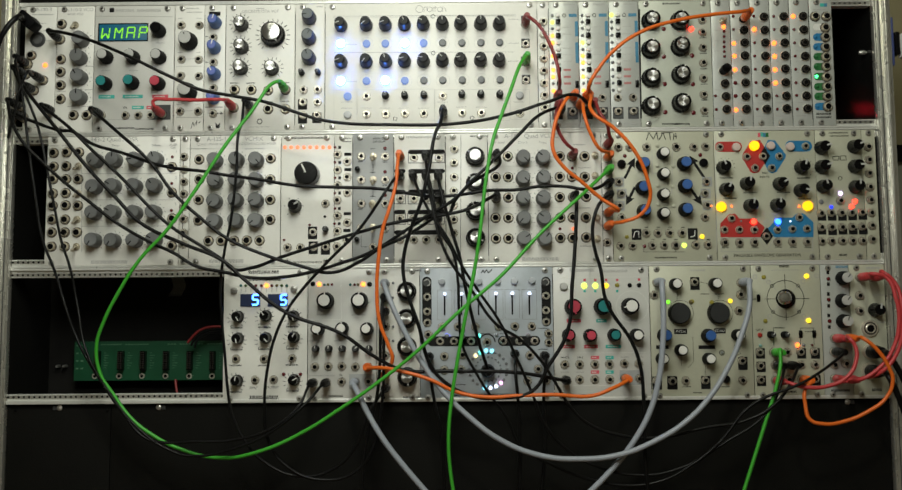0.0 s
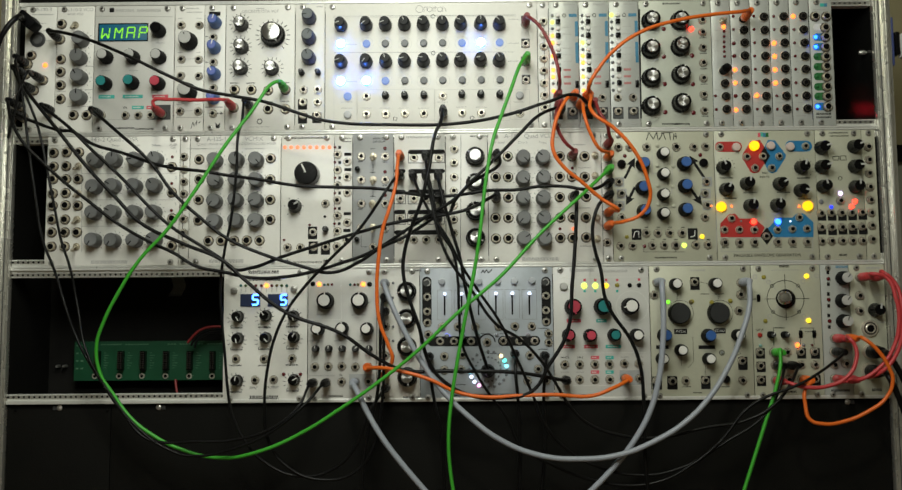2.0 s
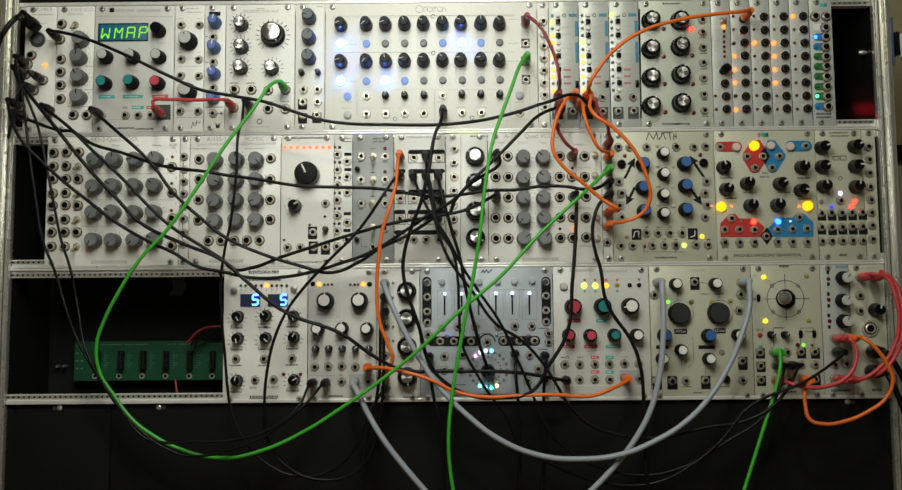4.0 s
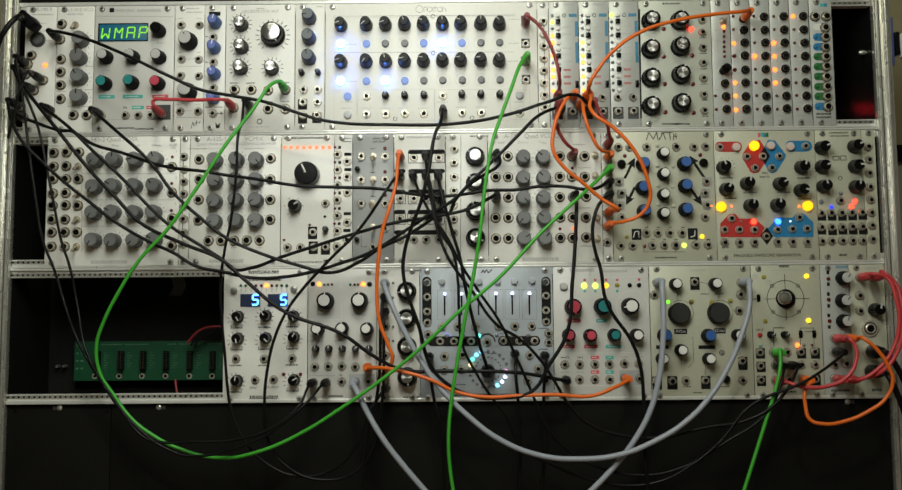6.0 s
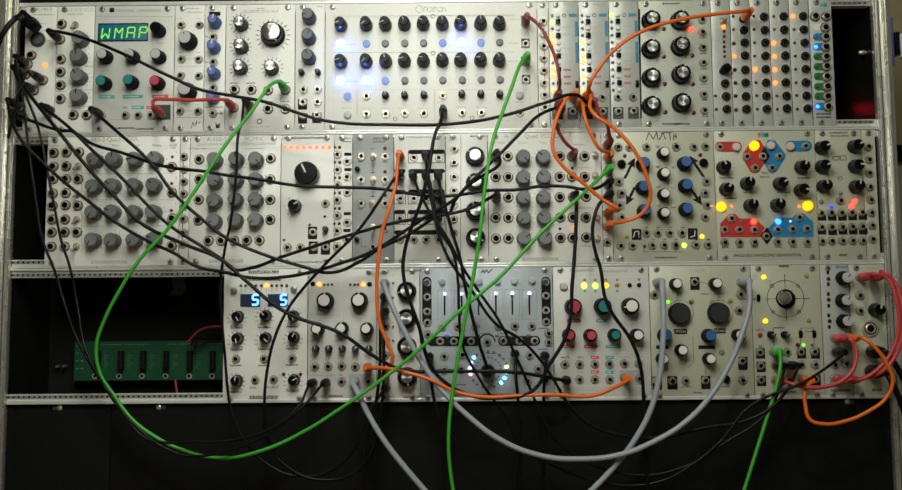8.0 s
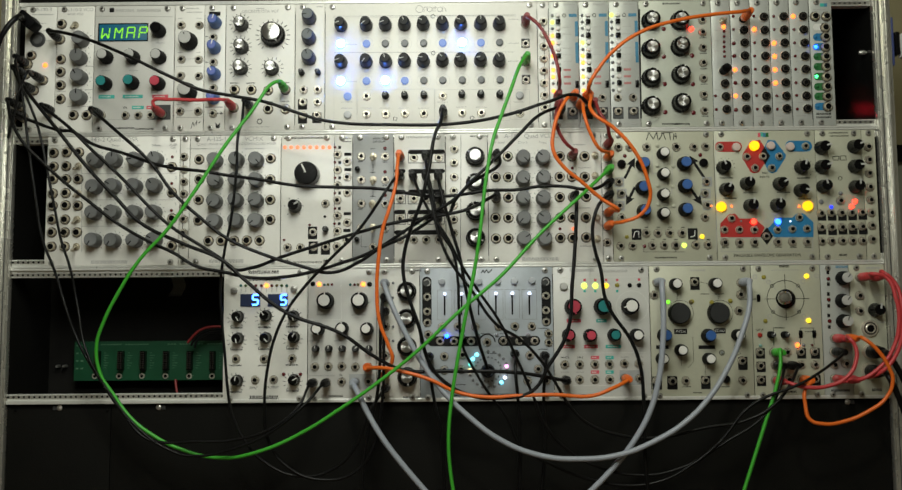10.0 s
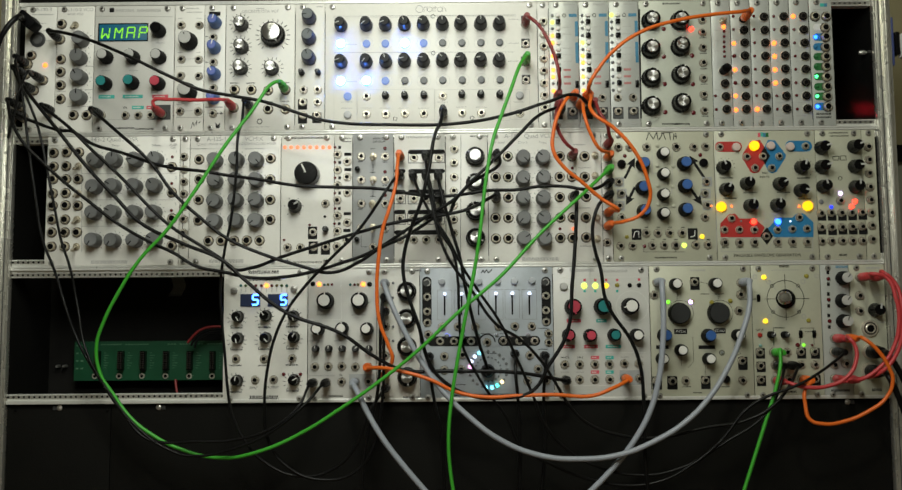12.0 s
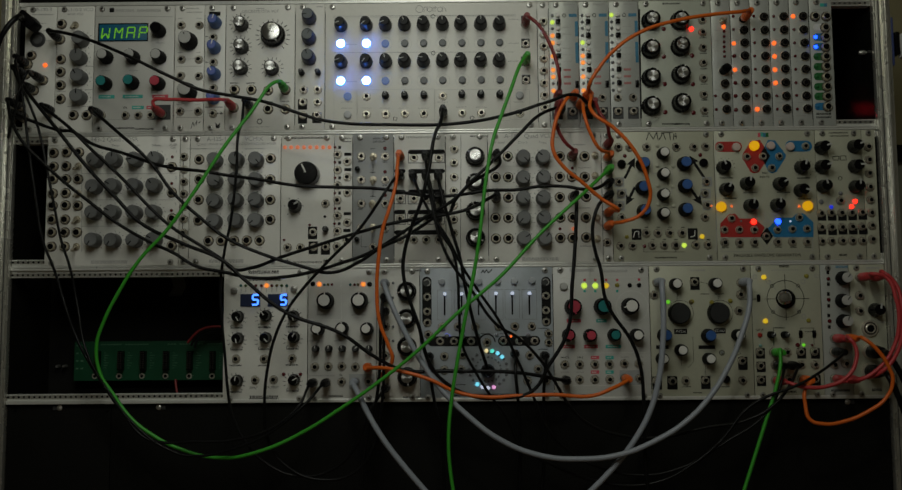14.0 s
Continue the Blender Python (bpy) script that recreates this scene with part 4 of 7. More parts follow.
led(BITS[1], [(738.4, 378.2), (738.3, 364.6), (738.2, 351), (737.9, 337.5), (738, 324), (738.2, 310.5), (738.3, 297.4), (738.4, 283.6)], DULLRED, 1.5)
led(BITS[0], [(718, 378.4), (717.8, 364.8)], DULLRED, 1.5)
led(BITS[2], [(758.2, 378), (758.1, 364.4), (758.3, 296.8), (758.2, 283.4)], DULLRED, 1.5)
led(BITS[2], [(757.7, 350.4), (757.6, 336.9), (757.5, 323.4), (757.6, 309.9)], LIT_ORANGE, 2.2)
led(BITS[3], [(778, 364.2), (778.1, 350.6), (778.1, 337.1), (778, 323.6), (777.8, 310.1), (777.9, 297.1), (778, 283.3)], DULLRED, 1.5)
led(BITS[3], [(777.7, 377.8)], LIT_ORANGE, 2.2)
STRIP_A = [(717.7, 350.6), (717.8, 337.7), (717.8, 323.7), (717.7, 310.3), (717.6, 297.2), (717.5, 283)]
STRIP_B = [(738.4, 378.2), (738.3, 364.6), (738.2, 350.6), (737.9, 337), (738, 323.5), (738.1, 310.3), (738.3, 297.2), (738.4, 283.4)]

column = module("clock_divider_module", 793.8, 816.4, 1, SILVER, "silver narrow module with blue and green printed patches")
m = column
jack(m, [(799.4, 377.2), (810.6, 377.1), (809.1, 365.6), (808.9, 356.1), (808.6, 345.7), (808.4, 335.9), (808.4, 326), (808.3, 315.6), (808.3, 305.5), (808.2, 295.6), (808.2, 285.3)], "hex")
for c, k in zip(((804.3, 356.2), (803.9, 346.2), (803.9, 336.2), (803.6, 326), (803.4, 316.1), (803.2, 305.7), (803.1, 296), (802.9, 285.7)), (PATCHBLUE, PATCHBLUE, PATCHGREEN, PATCHGREEN, PATCHGREEN, PATCHGREEN, PATCHGREEN, PATCHBLUE)):
    pill(m, "colour_patch", c, 15.0, 7.6, k)
pill(m, "colour_patch", (804.1, 366.4), 14, 7, PALE)
COLUMN = [(799.2, 356.3), (799, 346.2), (799, 336.3), (798.8, 326.1), (798.5, 316.1), (798.5, 305.8), (798.3, 296.1), (798.3, 285.7)]
patch(m, [(807.1, 389.1)], INKTEAL, 4, 3.4)
patch(m, [(810.6, 389)], INKBLUE, 3, 3.4)
caption(m, [(804.4, 278.3), (804.2, 274.8)], 15, 2.4, INK)
caption(m, [(804.3, 384.3)], 13, 1.2)

# ---- row two ----
m = module("envelope_module", 34.2, 166.1, 2, WHITE, "wide white envelope module with sixteen grey knobs")
text(m, "A-143-2 Quad ADSR", (97.4, 258.8), 6.2, FAINT)
jack(m, [(40.7, 245.8), (40.9, 232.1), (40.9, 219.5), (40.9, 205.3), (41.1, 193.1), (41.1, 179.3), (41.1, 166.6), (41.1, 152.5)], "hex")
jack(m, [(53.4, 246.3), (53.4, 232.4), (53.6, 219.4), (53.8, 205.6), (54, 193.4), (53.8, 179.2), (53.9, 166.5), (54.2, 152.4)], "hex")
jack(m, [(65.8, 246.2), (65.7, 219.3), (66.1, 192.9), (66, 166.4), (158.3, 230.7), (158.8, 205.1), (159.7, 179.4), (159.6, 152.2)], "hex")
toggle(m, [(65.7, 232.3), (66.1, 205.1), (65.8, 179.1), (66, 152.3)], 30)
knob(m, "grey", [(84.3, 237.3), (102.9, 237.7), (123.9, 237.5), (143.8, 237.8), (84, 210.7), (102.5, 211.6), (123.5, 211.4), (143, 211.6)], [-140, 5, -100, -20, -150, -60, -140, -40])
knob(m, "grey", [(84.1, 185.1), (102.8, 185.5), (124.1, 184.9), (143, 185.2), (84.4, 158.1), (103.5, 157.6), (124.7, 157.4), (144.1, 158.2)], [-150, -60, -140, -40, -150, -150, -140, -60])
led(m, [(158.6, 240.8), (158.5, 214.3), (158.7, 187.4)], DULLRED, 1.5)
lines(m, [((68.8, 224.9), (162, 224)), ((69.6, 198.8), (162.5, 197.9)), ((69.3, 172.4), (163, 172)), ((68.2, 248.8), (71, 147.1))], FAINT, 0.35)
caption(m, [(40, 253.2), (53.8, 253.1)], 11, 1.2)
for word, at in (("Attack", (80.2, 253.0)), ("Decay", (102.0, 252.9)), ("Sustain", (122.0, 252.8)), ("Release", (142.6, 252.7)), ("ADSR", (159.2, 253.0)), ("Out", (159.2, 250.0))):
    text(m, word, at, 3.1, FAINT)
for word, at in (("1", (162.6, 246.0)), ("2", (162.6, 220.0)), ("3", (162.6, 193.6))):
    text(m, word, at, 3.6, FAINT)
caption(m, [(98.4, 136.9)], 36, 4.2, FAINT)
patch(m, [(40.8, 259.4)], GREYCAP, 5, 5)

m = module("multiple_module", 166.3, 175.8, 2, WHITE, "narrow white multiple module with a column of sockets")
jack(m, [(170.2, 240.8), (170.5, 227.9), (170.7, 215.7), (170.7, 203.5), (170.9, 191), (171, 178.6), (171, 165.1), (170.8, 153.7)])
lines(m, [((169.4, 241.4), (169.9, 154))], INK, 0.6)

m = module("voltage_mixer_module", 176.0, 266.2, 2, WHITE, "white mixer module with twelve grey knobs")
text(m, "A-135-1", (202.4, 258.3), 6.0, FAINT)
text(m, "VCMIX", (239.2, 258.2), 6.0, FAINT)
text(m, "QUAD LINEAR VCA / VOLTAGE CONTROLLED MIXER", (222.1, 253.2), 3.3, FAINT)
knob(m, "grey", [(202.4, 236.2), (202.7, 215.7), (202.6, 195.6), (202.7, 175.7), (223.5, 236.7), (223.3, 216.5), (223.4, 196.5), (223.5, 176.5), (243, 236.5), (243.1, 216.3), (243.1, 196.3), (243.1, 176.3)], [150, 120, -140, -120, 5, 10, -150, -130, 140, 110, -120, -130])
jack(m, [(185.4, 238), (185.8, 218), (185.5, 197.7), (185.4, 177.1), (195.8, 156.9), (208.2, 156.8), (221, 156.7), (233.6, 157), (246, 156.9), (256.2, 238.4), (256, 217.4), (256.2, 197.1), (256.4, 177.5)], "hex")
caption(m, [(182.8, 248.8), (240.4, 248.3)], 20, 1.0)
caption(m, [(213.5, 136.9)], 34, 4.2, FAINT)
lines(m, box_lines((178.8, 248.9), (263.7, 173.8)), PALE, 0.4)
caption(m, [(220.4, 149.9), (233, 149.8), (245.9, 149.7), (195.1, 149.5)], 6, 1.2)

m = module("random_sequencer_module", 266.4, 319.0, 2, WHITE, "white module with eight orange lights and a large black dial")
caption(m, [(292, 258.7)], 45, 2.2, INK)
led(m, [(270.1, 249.5), (276.4, 249.4), (282.7, 249.4), (289, 249.3), (295.3, 249.3), (301.7, 249.2), (308, 249.1), (314.3, 249.1)], LIT_CORAL, 1.9)
knob(m, "dial", [(293, 221.5)], [-25])
knob(m, "pointer", [(280.7, 190.4)], [60])
jack(m, [(310.5, 192.8), (298.4, 164.7), (273.5, 149.8), (286.1, 149.7), (299.1, 150), (311.1, 149.9)])
patch(m, [(298, 164), (298.7, 149.3), (310.7, 148.6)], INK, 9, 12.5)
knob(m, "trim", [(311, 167.2)], [30])
led(m, [(295.1, 171.9), (270.1, 157.2)], DULLRED, 1.3)
led(m, [(309.9, 180.1)], INK, 1.3)
caption(m, [(293.7, 135.3)], 28, 1.6, INK)
lines(m, ticks((279.3, 189.8), 8.5, 9.8, 6), INK, 0.5)

m = module("gate_expander_module", 319.2, 337.1, 2, WHITE, "narrow white expander with two columns of sockets")
jack(m, [(322.4, 241.5), (322.4, 226.2), (322.5, 210.9), (322.3, 196.1), (322.4, 180.6), (322.4, 165.5), (322.1, 150.2), (331.9, 234.3), (331.9, 219), (332, 203.2), (332, 173.9), (331.7, 156.8)])
led(m, [(319.8, 249), (319.8, 233.9), (319.9, 218.4), (319.9, 203.3), (320, 187.9), (319.6, 172.9)], DULLRED, 1.3)
patch(m, [(332.5, 242), (332.6, 226.6), (332.1, 182.7), (331.7, 166.1)], INK, 7, 3)
caption(m, [(331.5, 257.8), (331.5, 254.7)], 9, 1.3, INK)
patch(m, [(324.4, 249), (324.5, 233.8), (324.5, 218.3), (324.6, 203.3), (324.2, 187.8), (324.2, 172.9)], INK, 2.6, 3)

m = module("analog_switch_module", 337.3, 378.0, 2, GREYPANEL, "mid-grey switch module with toggles and sockets")
jack(m, [(346, 239.6), (369.6, 239.4), (346, 216.2), (369.5, 216), (346, 192.5), (369.5, 192.3), (345.6, 168.7), (369.1, 167.5), (357.5, 149.5)])
toggle(m, [(357.7, 239.5), (357.7, 216.1), (357.1, 192.4), (357.5, 169)], 38)
button(m, [(342.3, 226.9), (341.7, 157)], BLACK, 2.6, 5)
led(m, [(369.3, 247.6), (369.3, 224), (369.3, 200.8)], DULLRED, 1.8)
text(m, "ANALOG", (363.9, 257.5), 3.2, INK)
text(m, "SWITCH", (363.5, 254.2), 3.2, INK)
lines(m, [((345.8, 161), (345.8, 149.9)), ((345.8, 149.9), (352.2, 149.8)), ((357.4, 231.9), (357.4, 222.7)), ((357.4, 208.5), (357.4, 199.3))], INK, 0.4)
caption(m, [(345.3, 234.5), (357.4, 247.3), (369.3, 233.8), (345.3, 211), (357.4, 223.7), (369.3, 210.4), (345.3, 187.2), (357.4, 199.7)], 5, 1.1, INK)

m = module("mult_expander_module", 378.2, 429.0, 2, WHITE, "white module with black curved bands round its sockets")
caption(m, [(403.4, 258.5)], 26, 2.6, FAINT)
for c in ((410.4, 243.7), (410.3, 224.3), (410.2, 203.9), (409.7, 183.7), (409.5, 163.5)):
    pill(m, "printed_band", c, 36, 4.4, INK)
for c in ((384, 224.5), (384, 203.6), (383.9, 183.9), (383.9, 163.7)):
    pill(m, "printed_band", c, 11, 4.4, INK)
lines(m, [s for c in ((410.4, 241.7), (410.1, 200.9), (409.6, 180.6)) for s in box_lines((c[0] - 18, c[1] + 2), (c[0] + 18, c[1] - 9))] + [s for c in ((384, 201.1), (383.9, 180.8)) for s in box_lines((c[0] - 5.5, c[1] + 2), (c[0] + 5.5, c[1] - 9))], INK, 0.6)
jack(m, [(384.7, 237.9), (398, 237.7), (410, 237.6), (422.5, 237.5), (384.6, 218.5), (397.3, 218.4), (409.9, 218.3), (422, 218.2), (384.5, 197), (397.8, 196.9), (409.8, 196.8), (421.9, 196.7), (384.1, 177), (397.1, 176.9), (409.7, 176.8), (421.7, 176.7), (384, 156.3), (397.6, 156.2), (409.6, 156.1), (422, 156)])
caption(m, [(400.8, 136)], 17, 1.2)

m = module("dual_mixer_module", 429.2, 470.8, 2, WHITE, "white module with four silver-capped knobs and sockets")
jack(m, [(437.9, 246), (437.7, 232.3), (437.6, 218.1), (437.1, 204.3), (437, 190.1), (436.9, 176), (436.8, 162.5)])
knob(m, "silver", [(458.3, 238.4), (458.5, 212.2), (458.2, 184), (458.1, 157.7)], [-60, -50, -20, 120])
lines(m, [((444.6, 259.8), (443.2, 136))], INK, 0.4)
caption(m, [(462.8, 259), (458.6, 135.9)], 18, 1.8, INK)

m = module("quad_lfo_module", 471.0, 583.0, 2, WHITE, "white module with ten grey knobs and rows of sockets")
text(m, "Quad VCLFO", (524.5, 258.5), 6.2, FAINT)
text(m, "A-143", (495.2, 258.7), 6.2, FAINT)
jack(m, [(479, 238), (490.7, 238.3), (478.4, 217.7), (490.8, 217.6), (478.6, 196.8), (490.6, 197.3), (477.9, 177.3), (490.5, 177.1), (478.1, 156.9), (490.2, 156.8)], "hex")
jack(m, [(542, 237.9), (554, 237.8), (566.5, 237.7), (541.6, 217.5), (553.7, 217.4), (566.3, 217.3), (541.3, 197.3), (554.3, 197.2), (567.3, 197.5), (541.5, 177.1), (553.5, 177), (566.5, 176.9), (541.1, 157), (553.1, 156.9), (566.5, 157.2)], "hex")
toggle(m, [(576.8, 238.6), (576.3, 218.3), (577.4, 176.4), (577.4, 155.7)], 20)
knob(m, "grey", [(505.4, 236.2), (524.9, 236), (505.1, 215.7), (525, 215.9), (505, 196), (524.6, 195.9), (505.1, 176.1), (524.9, 175.9), (505.2, 156.2), (525.4, 156)], [140, -50, 130, -45, 140, -70, -140, -50, 60, 40])
led(m, [(541, 166), (554.2, 226.1)], DULLRED, 1.5)
led(m, [(554.4, 165.9)], LIT_CORAL, 2.0)
text(m, "CV inputs", (482.0, 252.4), 3.1, FAINT)
text(m, "CV in 2", (505.6, 252.2), 3.1, FAINT)
text(m, "Frequ.", (525.6, 252.0), 3.1, FAINT)
caption(m, [(561.7, 249.5), (566.3, 226.4), (565.4, 186.4), (566.7, 148.7)], 12, 1.3)
caption(m, [(521.5, 136.4)], 36, 4.2, FAINT)
lines(m, [((566.5, 171.2), (566.4, 163.1)), ((474.6, 228.8), (573.3, 227.9)), ((474.4, 207.8), (572.9, 207.2)), ((474.1, 187.6), (572.5, 186.9))], PALE, 0.4)

m = module("multiple_module", 583.2, 592.8, 2, WHITE, "narrow white multiple module with patched sockets")
jack(m, [(588.4, 248.1), (588.4, 235.4), (588.3, 222.2), (588, 209), (587.7, 196.9), (587.5, 180.7), (587.2, 167.7), (586.9, 152)])

m = module("function_generator_module", 593.0, 694.3, 2, BEIGE, "greenish-white module with blue knobs and black arrows")
jack(m, [(600.1, 246.5), (611.1, 246), (628, 246.3), (657.1, 246.6), (657.4, 246), (674.4, 245.9), (686.1, 246.4), (599.6, 211.6), (602, 200.2), (599.7, 188.1), (601.8, 176.6), (685.8, 211.2), (684, 199.7), (685.6, 188), (683.3, 176.3)])
jack(m, [(625.3, 160.9), (636.7, 160.8), (648.3, 160.7), (660.2, 160.6), (600.1, 148.5), (611.7, 148.4), (631, 148.7), (642.5, 148.8), (653.9, 148.7), (653.5, 148.7), (673.4, 148.9), (685.4, 148.8)])
knob(m, "bluetop", [(623.3, 229), (622.3, 205.5), (623.1, 182.6), (663.8, 229.2), (664.1, 207), (663.8, 183.6)], [30, 10, 60, -50, 0, 0])
knob(m, "whitetall", [(643.1, 239.3), (643, 218.8), (642.4, 198.4), (641.9, 179.7)], [10, -20, 0, -30])
button(m, [(602.6, 229.7), (683.3, 230)], BLACK, 4.2, 4)
patch(m, [(615.9, 159.9), (670.9, 159.9)], INK, 9.5, 11)
lines(m, [((612.8, 156.7), (614.4, 162.7)), ((614.4, 162.7), (618, 162.7)), ((618, 162.7), (618.2, 156.7)), ((668.4, 156.7), (672.8, 157.8)), ((672.8, 157.8), (673, 163.3))], PALE, 0.8, 0.5)
for a, b in (((605.7, 215.4), (616.2, 236.1)), ((615.5, 206.8), (606.2, 188.7)), ((684.6, 214.3), (669.9, 237.7)), ((670.3, 204.7), (681, 188))):
    d = Vector((b[0] - a[0], b[1] - a[1])).normalized()
    n = Vector((-d.y, d.x))
    q = Vector(b)
    lines(m, [(a, tuple(q - d * 7))], INK, 2.6, 0.2)
    outline_plate(m, "printed_arrow", [tuple(q), tuple(q - d * 10 + n * 4.6), tuple(q - d * 8), tuple(q - d * 10 - n * 4.6)], INK)
lines(m, [((628, 253.6), (630.6, 261.2)), ((630.6, 261.2), (634.8, 254.4)), ((634.8, 254.4), (638.3, 261.1)), ((638.3, 261.1), (639.5, 253.5)), ((640.5, 253.5), (644.7, 261.1)), ((644.7, 261.1), (646.9, 253.9)), ((642.7, 260.5), (654.4, 261)), ((651.2, 261), (651.6, 253.4)), ((654.6, 253.4), (655.4, 259.9)), ((657.6, 254.2), (657.2, 260.3)), ((654.7, 256.9), (658.3, 257.5))], INK, 0.8)
lines(m, [((633.2, 243.8), (633.1, 220.3)), ((633.1, 220.3), (639.5, 219.6)), ((653.3, 243.6), (651.5, 200.8)), ((651.5, 200.8), (648, 200))], FAINT, 0.5)
led(m, [(606.2, 237.9), (623.2, 148.2), (680.6, 238.2)], DULLRED, 1.9)
led(m, [(606.2, 157.4)], DULLYELLOW, 1.9)
led(m, [(680, 157.2)], LIT_YELLOW, 2.3)
led(m, [(662.2, 148.7)], LIT_LIME, 2.3)
led(m, [(689.4, 187.3)], LIT_ORANGE, 1.2)
led(m, [(638.7, 247.8), (638.2, 227.8), (638.2, 208), (638.1, 189.2), (653.5, 227.2), (652.9, 206.9), (653.3, 187.6)], BEIGE, 1.9)
caption(m, [(644.2, 136.8)], 22, 1.8, INK)
patch(m, [(686.5, 211.3), (684.8, 199.7), (686.4, 188), (600.1, 211.6), (602.5, 200.2), (600.2, 188.1)], GREYPANEL, 9.6, 9.6)
lines(m, [((611.5, 143.7), (611.6, 146.7)), ((622.5, 142.6), (653.4, 142.3)), ((622.5, 145.6), (622.5, 142.6)), ((653.5, 145.3), (653.4, 142.3)), ((653, 142.3), (662, 142.3))], INK, 0.4)
caption(m, [(626.1, 166.7), (637.5, 166.6), (649.1, 166.5), (654.4, 154.4), (631.8, 154.6), (643.3, 154.5), (661.7, 166.4), (674.3, 154.2), (686.3, 154.1)], 3.5, 1.4, INK)
for c in ((623.3, 229.5), (622.7, 206.1), (623.5, 182.8), (664.6, 230.2), (664.9, 206.8), (664.8, 183.5)):
    lines(m, ring_lines(c, 9.2, 24, -150, 150), FAINT, 0.35)

m = module("envelope_generator_module", 694.5, 794.0, 2, BEIGE, "greenish-white module with red and blue shapes and lit buttons")
pill(m, "red_shape", (708.8, 246.1), 26.5, 10.2, PATCHRED)
pill(m, "blue_shape", (777.9, 246.1), 26.5, 10.8, PATCHBLUE)
outline_plate(m, "red_shape", [(730.8, 251.5), (739.9, 252.6), (744, 245.8), (748.9, 236.6), (737.7, 220.4), (732.6, 219.4), (729.6, 220.9), (722.1, 234.8), (722.8, 238.9)], PATCHRED)
outline_plate(m, "black_shape", [(744, 245.8), (749.3, 236.6), (744.2, 228.1), (738.9, 236.7)], INK, 0.55)
outline_plate(m, "blue_shape", [(747.9, 252.5), (754.9, 251.9), (765, 237.5), (764.3, 234.4), (755.1, 220.6), (750.7, 219.3), (747.7, 220.7), (744.2, 228.1), (749.3, 236.6), (744.4, 245.8)], PATCHBLUE)
outline_plate(m, "red_shape", [(698.2, 170.1), (704.6, 176.5), (707.1, 179.1), (713.1, 179.5), (717, 174.6), (732, 174.4), (741.6, 165.7), (736.7, 156.1), (698, 156.4)], PATCHRED)
outline_plate(m, "blue_shape", [(744.2, 164.3), (755, 175.3), (769, 175.1), (773.1, 178.9), (780.1, 179.1), (785.3, 174.2), (789.3, 170.3), (788.7, 155.7), (750.2, 156), (748.8, 159.2)], PATCHBLUE)
outline_plate(m, "black_shape", [(743.6, 165.7), (749.3, 157.2), (743, 148.6), (736.9, 157.3)], INK, 0.55)
lines(m, box_lines((698.3, 155.6), (787.6, 142.2)) + [((736.2, 153.7), (742.7, 142)), ((750.1, 153.6), (742.7, 142))], FAINT, 0.5)
lines(m, [((696.3, 257.5), (693.9, 142))], FAINT, 0.5)
button(m, [(715.9, 245.3), (750, 246.4), (769, 245.4)], mat("pale_pink_button", (0.62, 0.5, 0.45), 0.35), 4.2, 4)
button(m, [(733.8, 246.6), (699.3, 186.3), (784, 186.4)], LIT_GOLD, 4.8, 4)
jack(m, [(699.9, 245.6), (784.4, 245.9), (726.3, 235.8), (741.9, 236.1), (758, 235.9), (733.9, 224.6), (750.3, 224.4), (709.1, 174.7), (701.8, 163.7), (716.3, 163.6), (731, 163.4), (775.3, 175.1), (753.5, 163.3), (768.1, 163.7), (782.4, 164), (742.3, 156.9)])
jack(m, [(701.9, 151.1), (716.3, 150.9), (730.8, 151), (753.5, 151.2), (768, 151.1), (782.3, 151)])
knob(m, "pointer", [(702.4, 225.3), (779, 224.7), (725, 209.1), (757.2, 208.4), (704.4, 203.3), (777.5, 201.7), (727.6, 187.1), (753.8, 187.5)], [-20, 15, 10, 60, 20, 100, 10, 0])
for c in ((705.1, 225.8), (782.6, 224.5)):
    lines(m, ticks(c, 8.6, 9.8, 13), INK, 0.4)
led(m, [(730.8, 171.4)], LIT_RED, 2.8)
led(m, [(754.8, 171.2)], LIT_BLUE, 3.0)
led(m, [(709.8, 186.8), (776, 186.2)], LIT_ORANGE, 1.0)
led(m, [(766.8, 171.5)], LIT_SLIDER, 0.9)
led(m, [(718.5, 171.9)], DULLGREY, 1.2)
text(m, "PINGABLE ENVELOPE GENERATOR", (743, 138.2), 4.2, INK)
for c, k in zip(((739.4, 257.7), (742.1, 258.1), (744.5, 257.7), (747.3, 257.7)), (INKRED, INKTEAL, INKBLUE, PATCHGREEN)):
    patch(m, [c], k, 2.6, 4.2)
text(m, "TRIG", (743.6, 219.4), 3.0, INK)
text(m, "INPUTS", (743.2, 215.6), 3.0, INK)
caption(m, [(705.9, 215), (781.6, 214.3), (728.9, 200.2), (761.6, 200.3), (708.7, 194.7), (781.7, 193.6)], 13, 1.5, INK)
caption(m, [(702.6, 145.9), (716.9, 145.8), (731.5, 145.7), (754.2, 145.9), (768.8, 145.8), (783.1, 145.7)], 7, 1.2, INK)

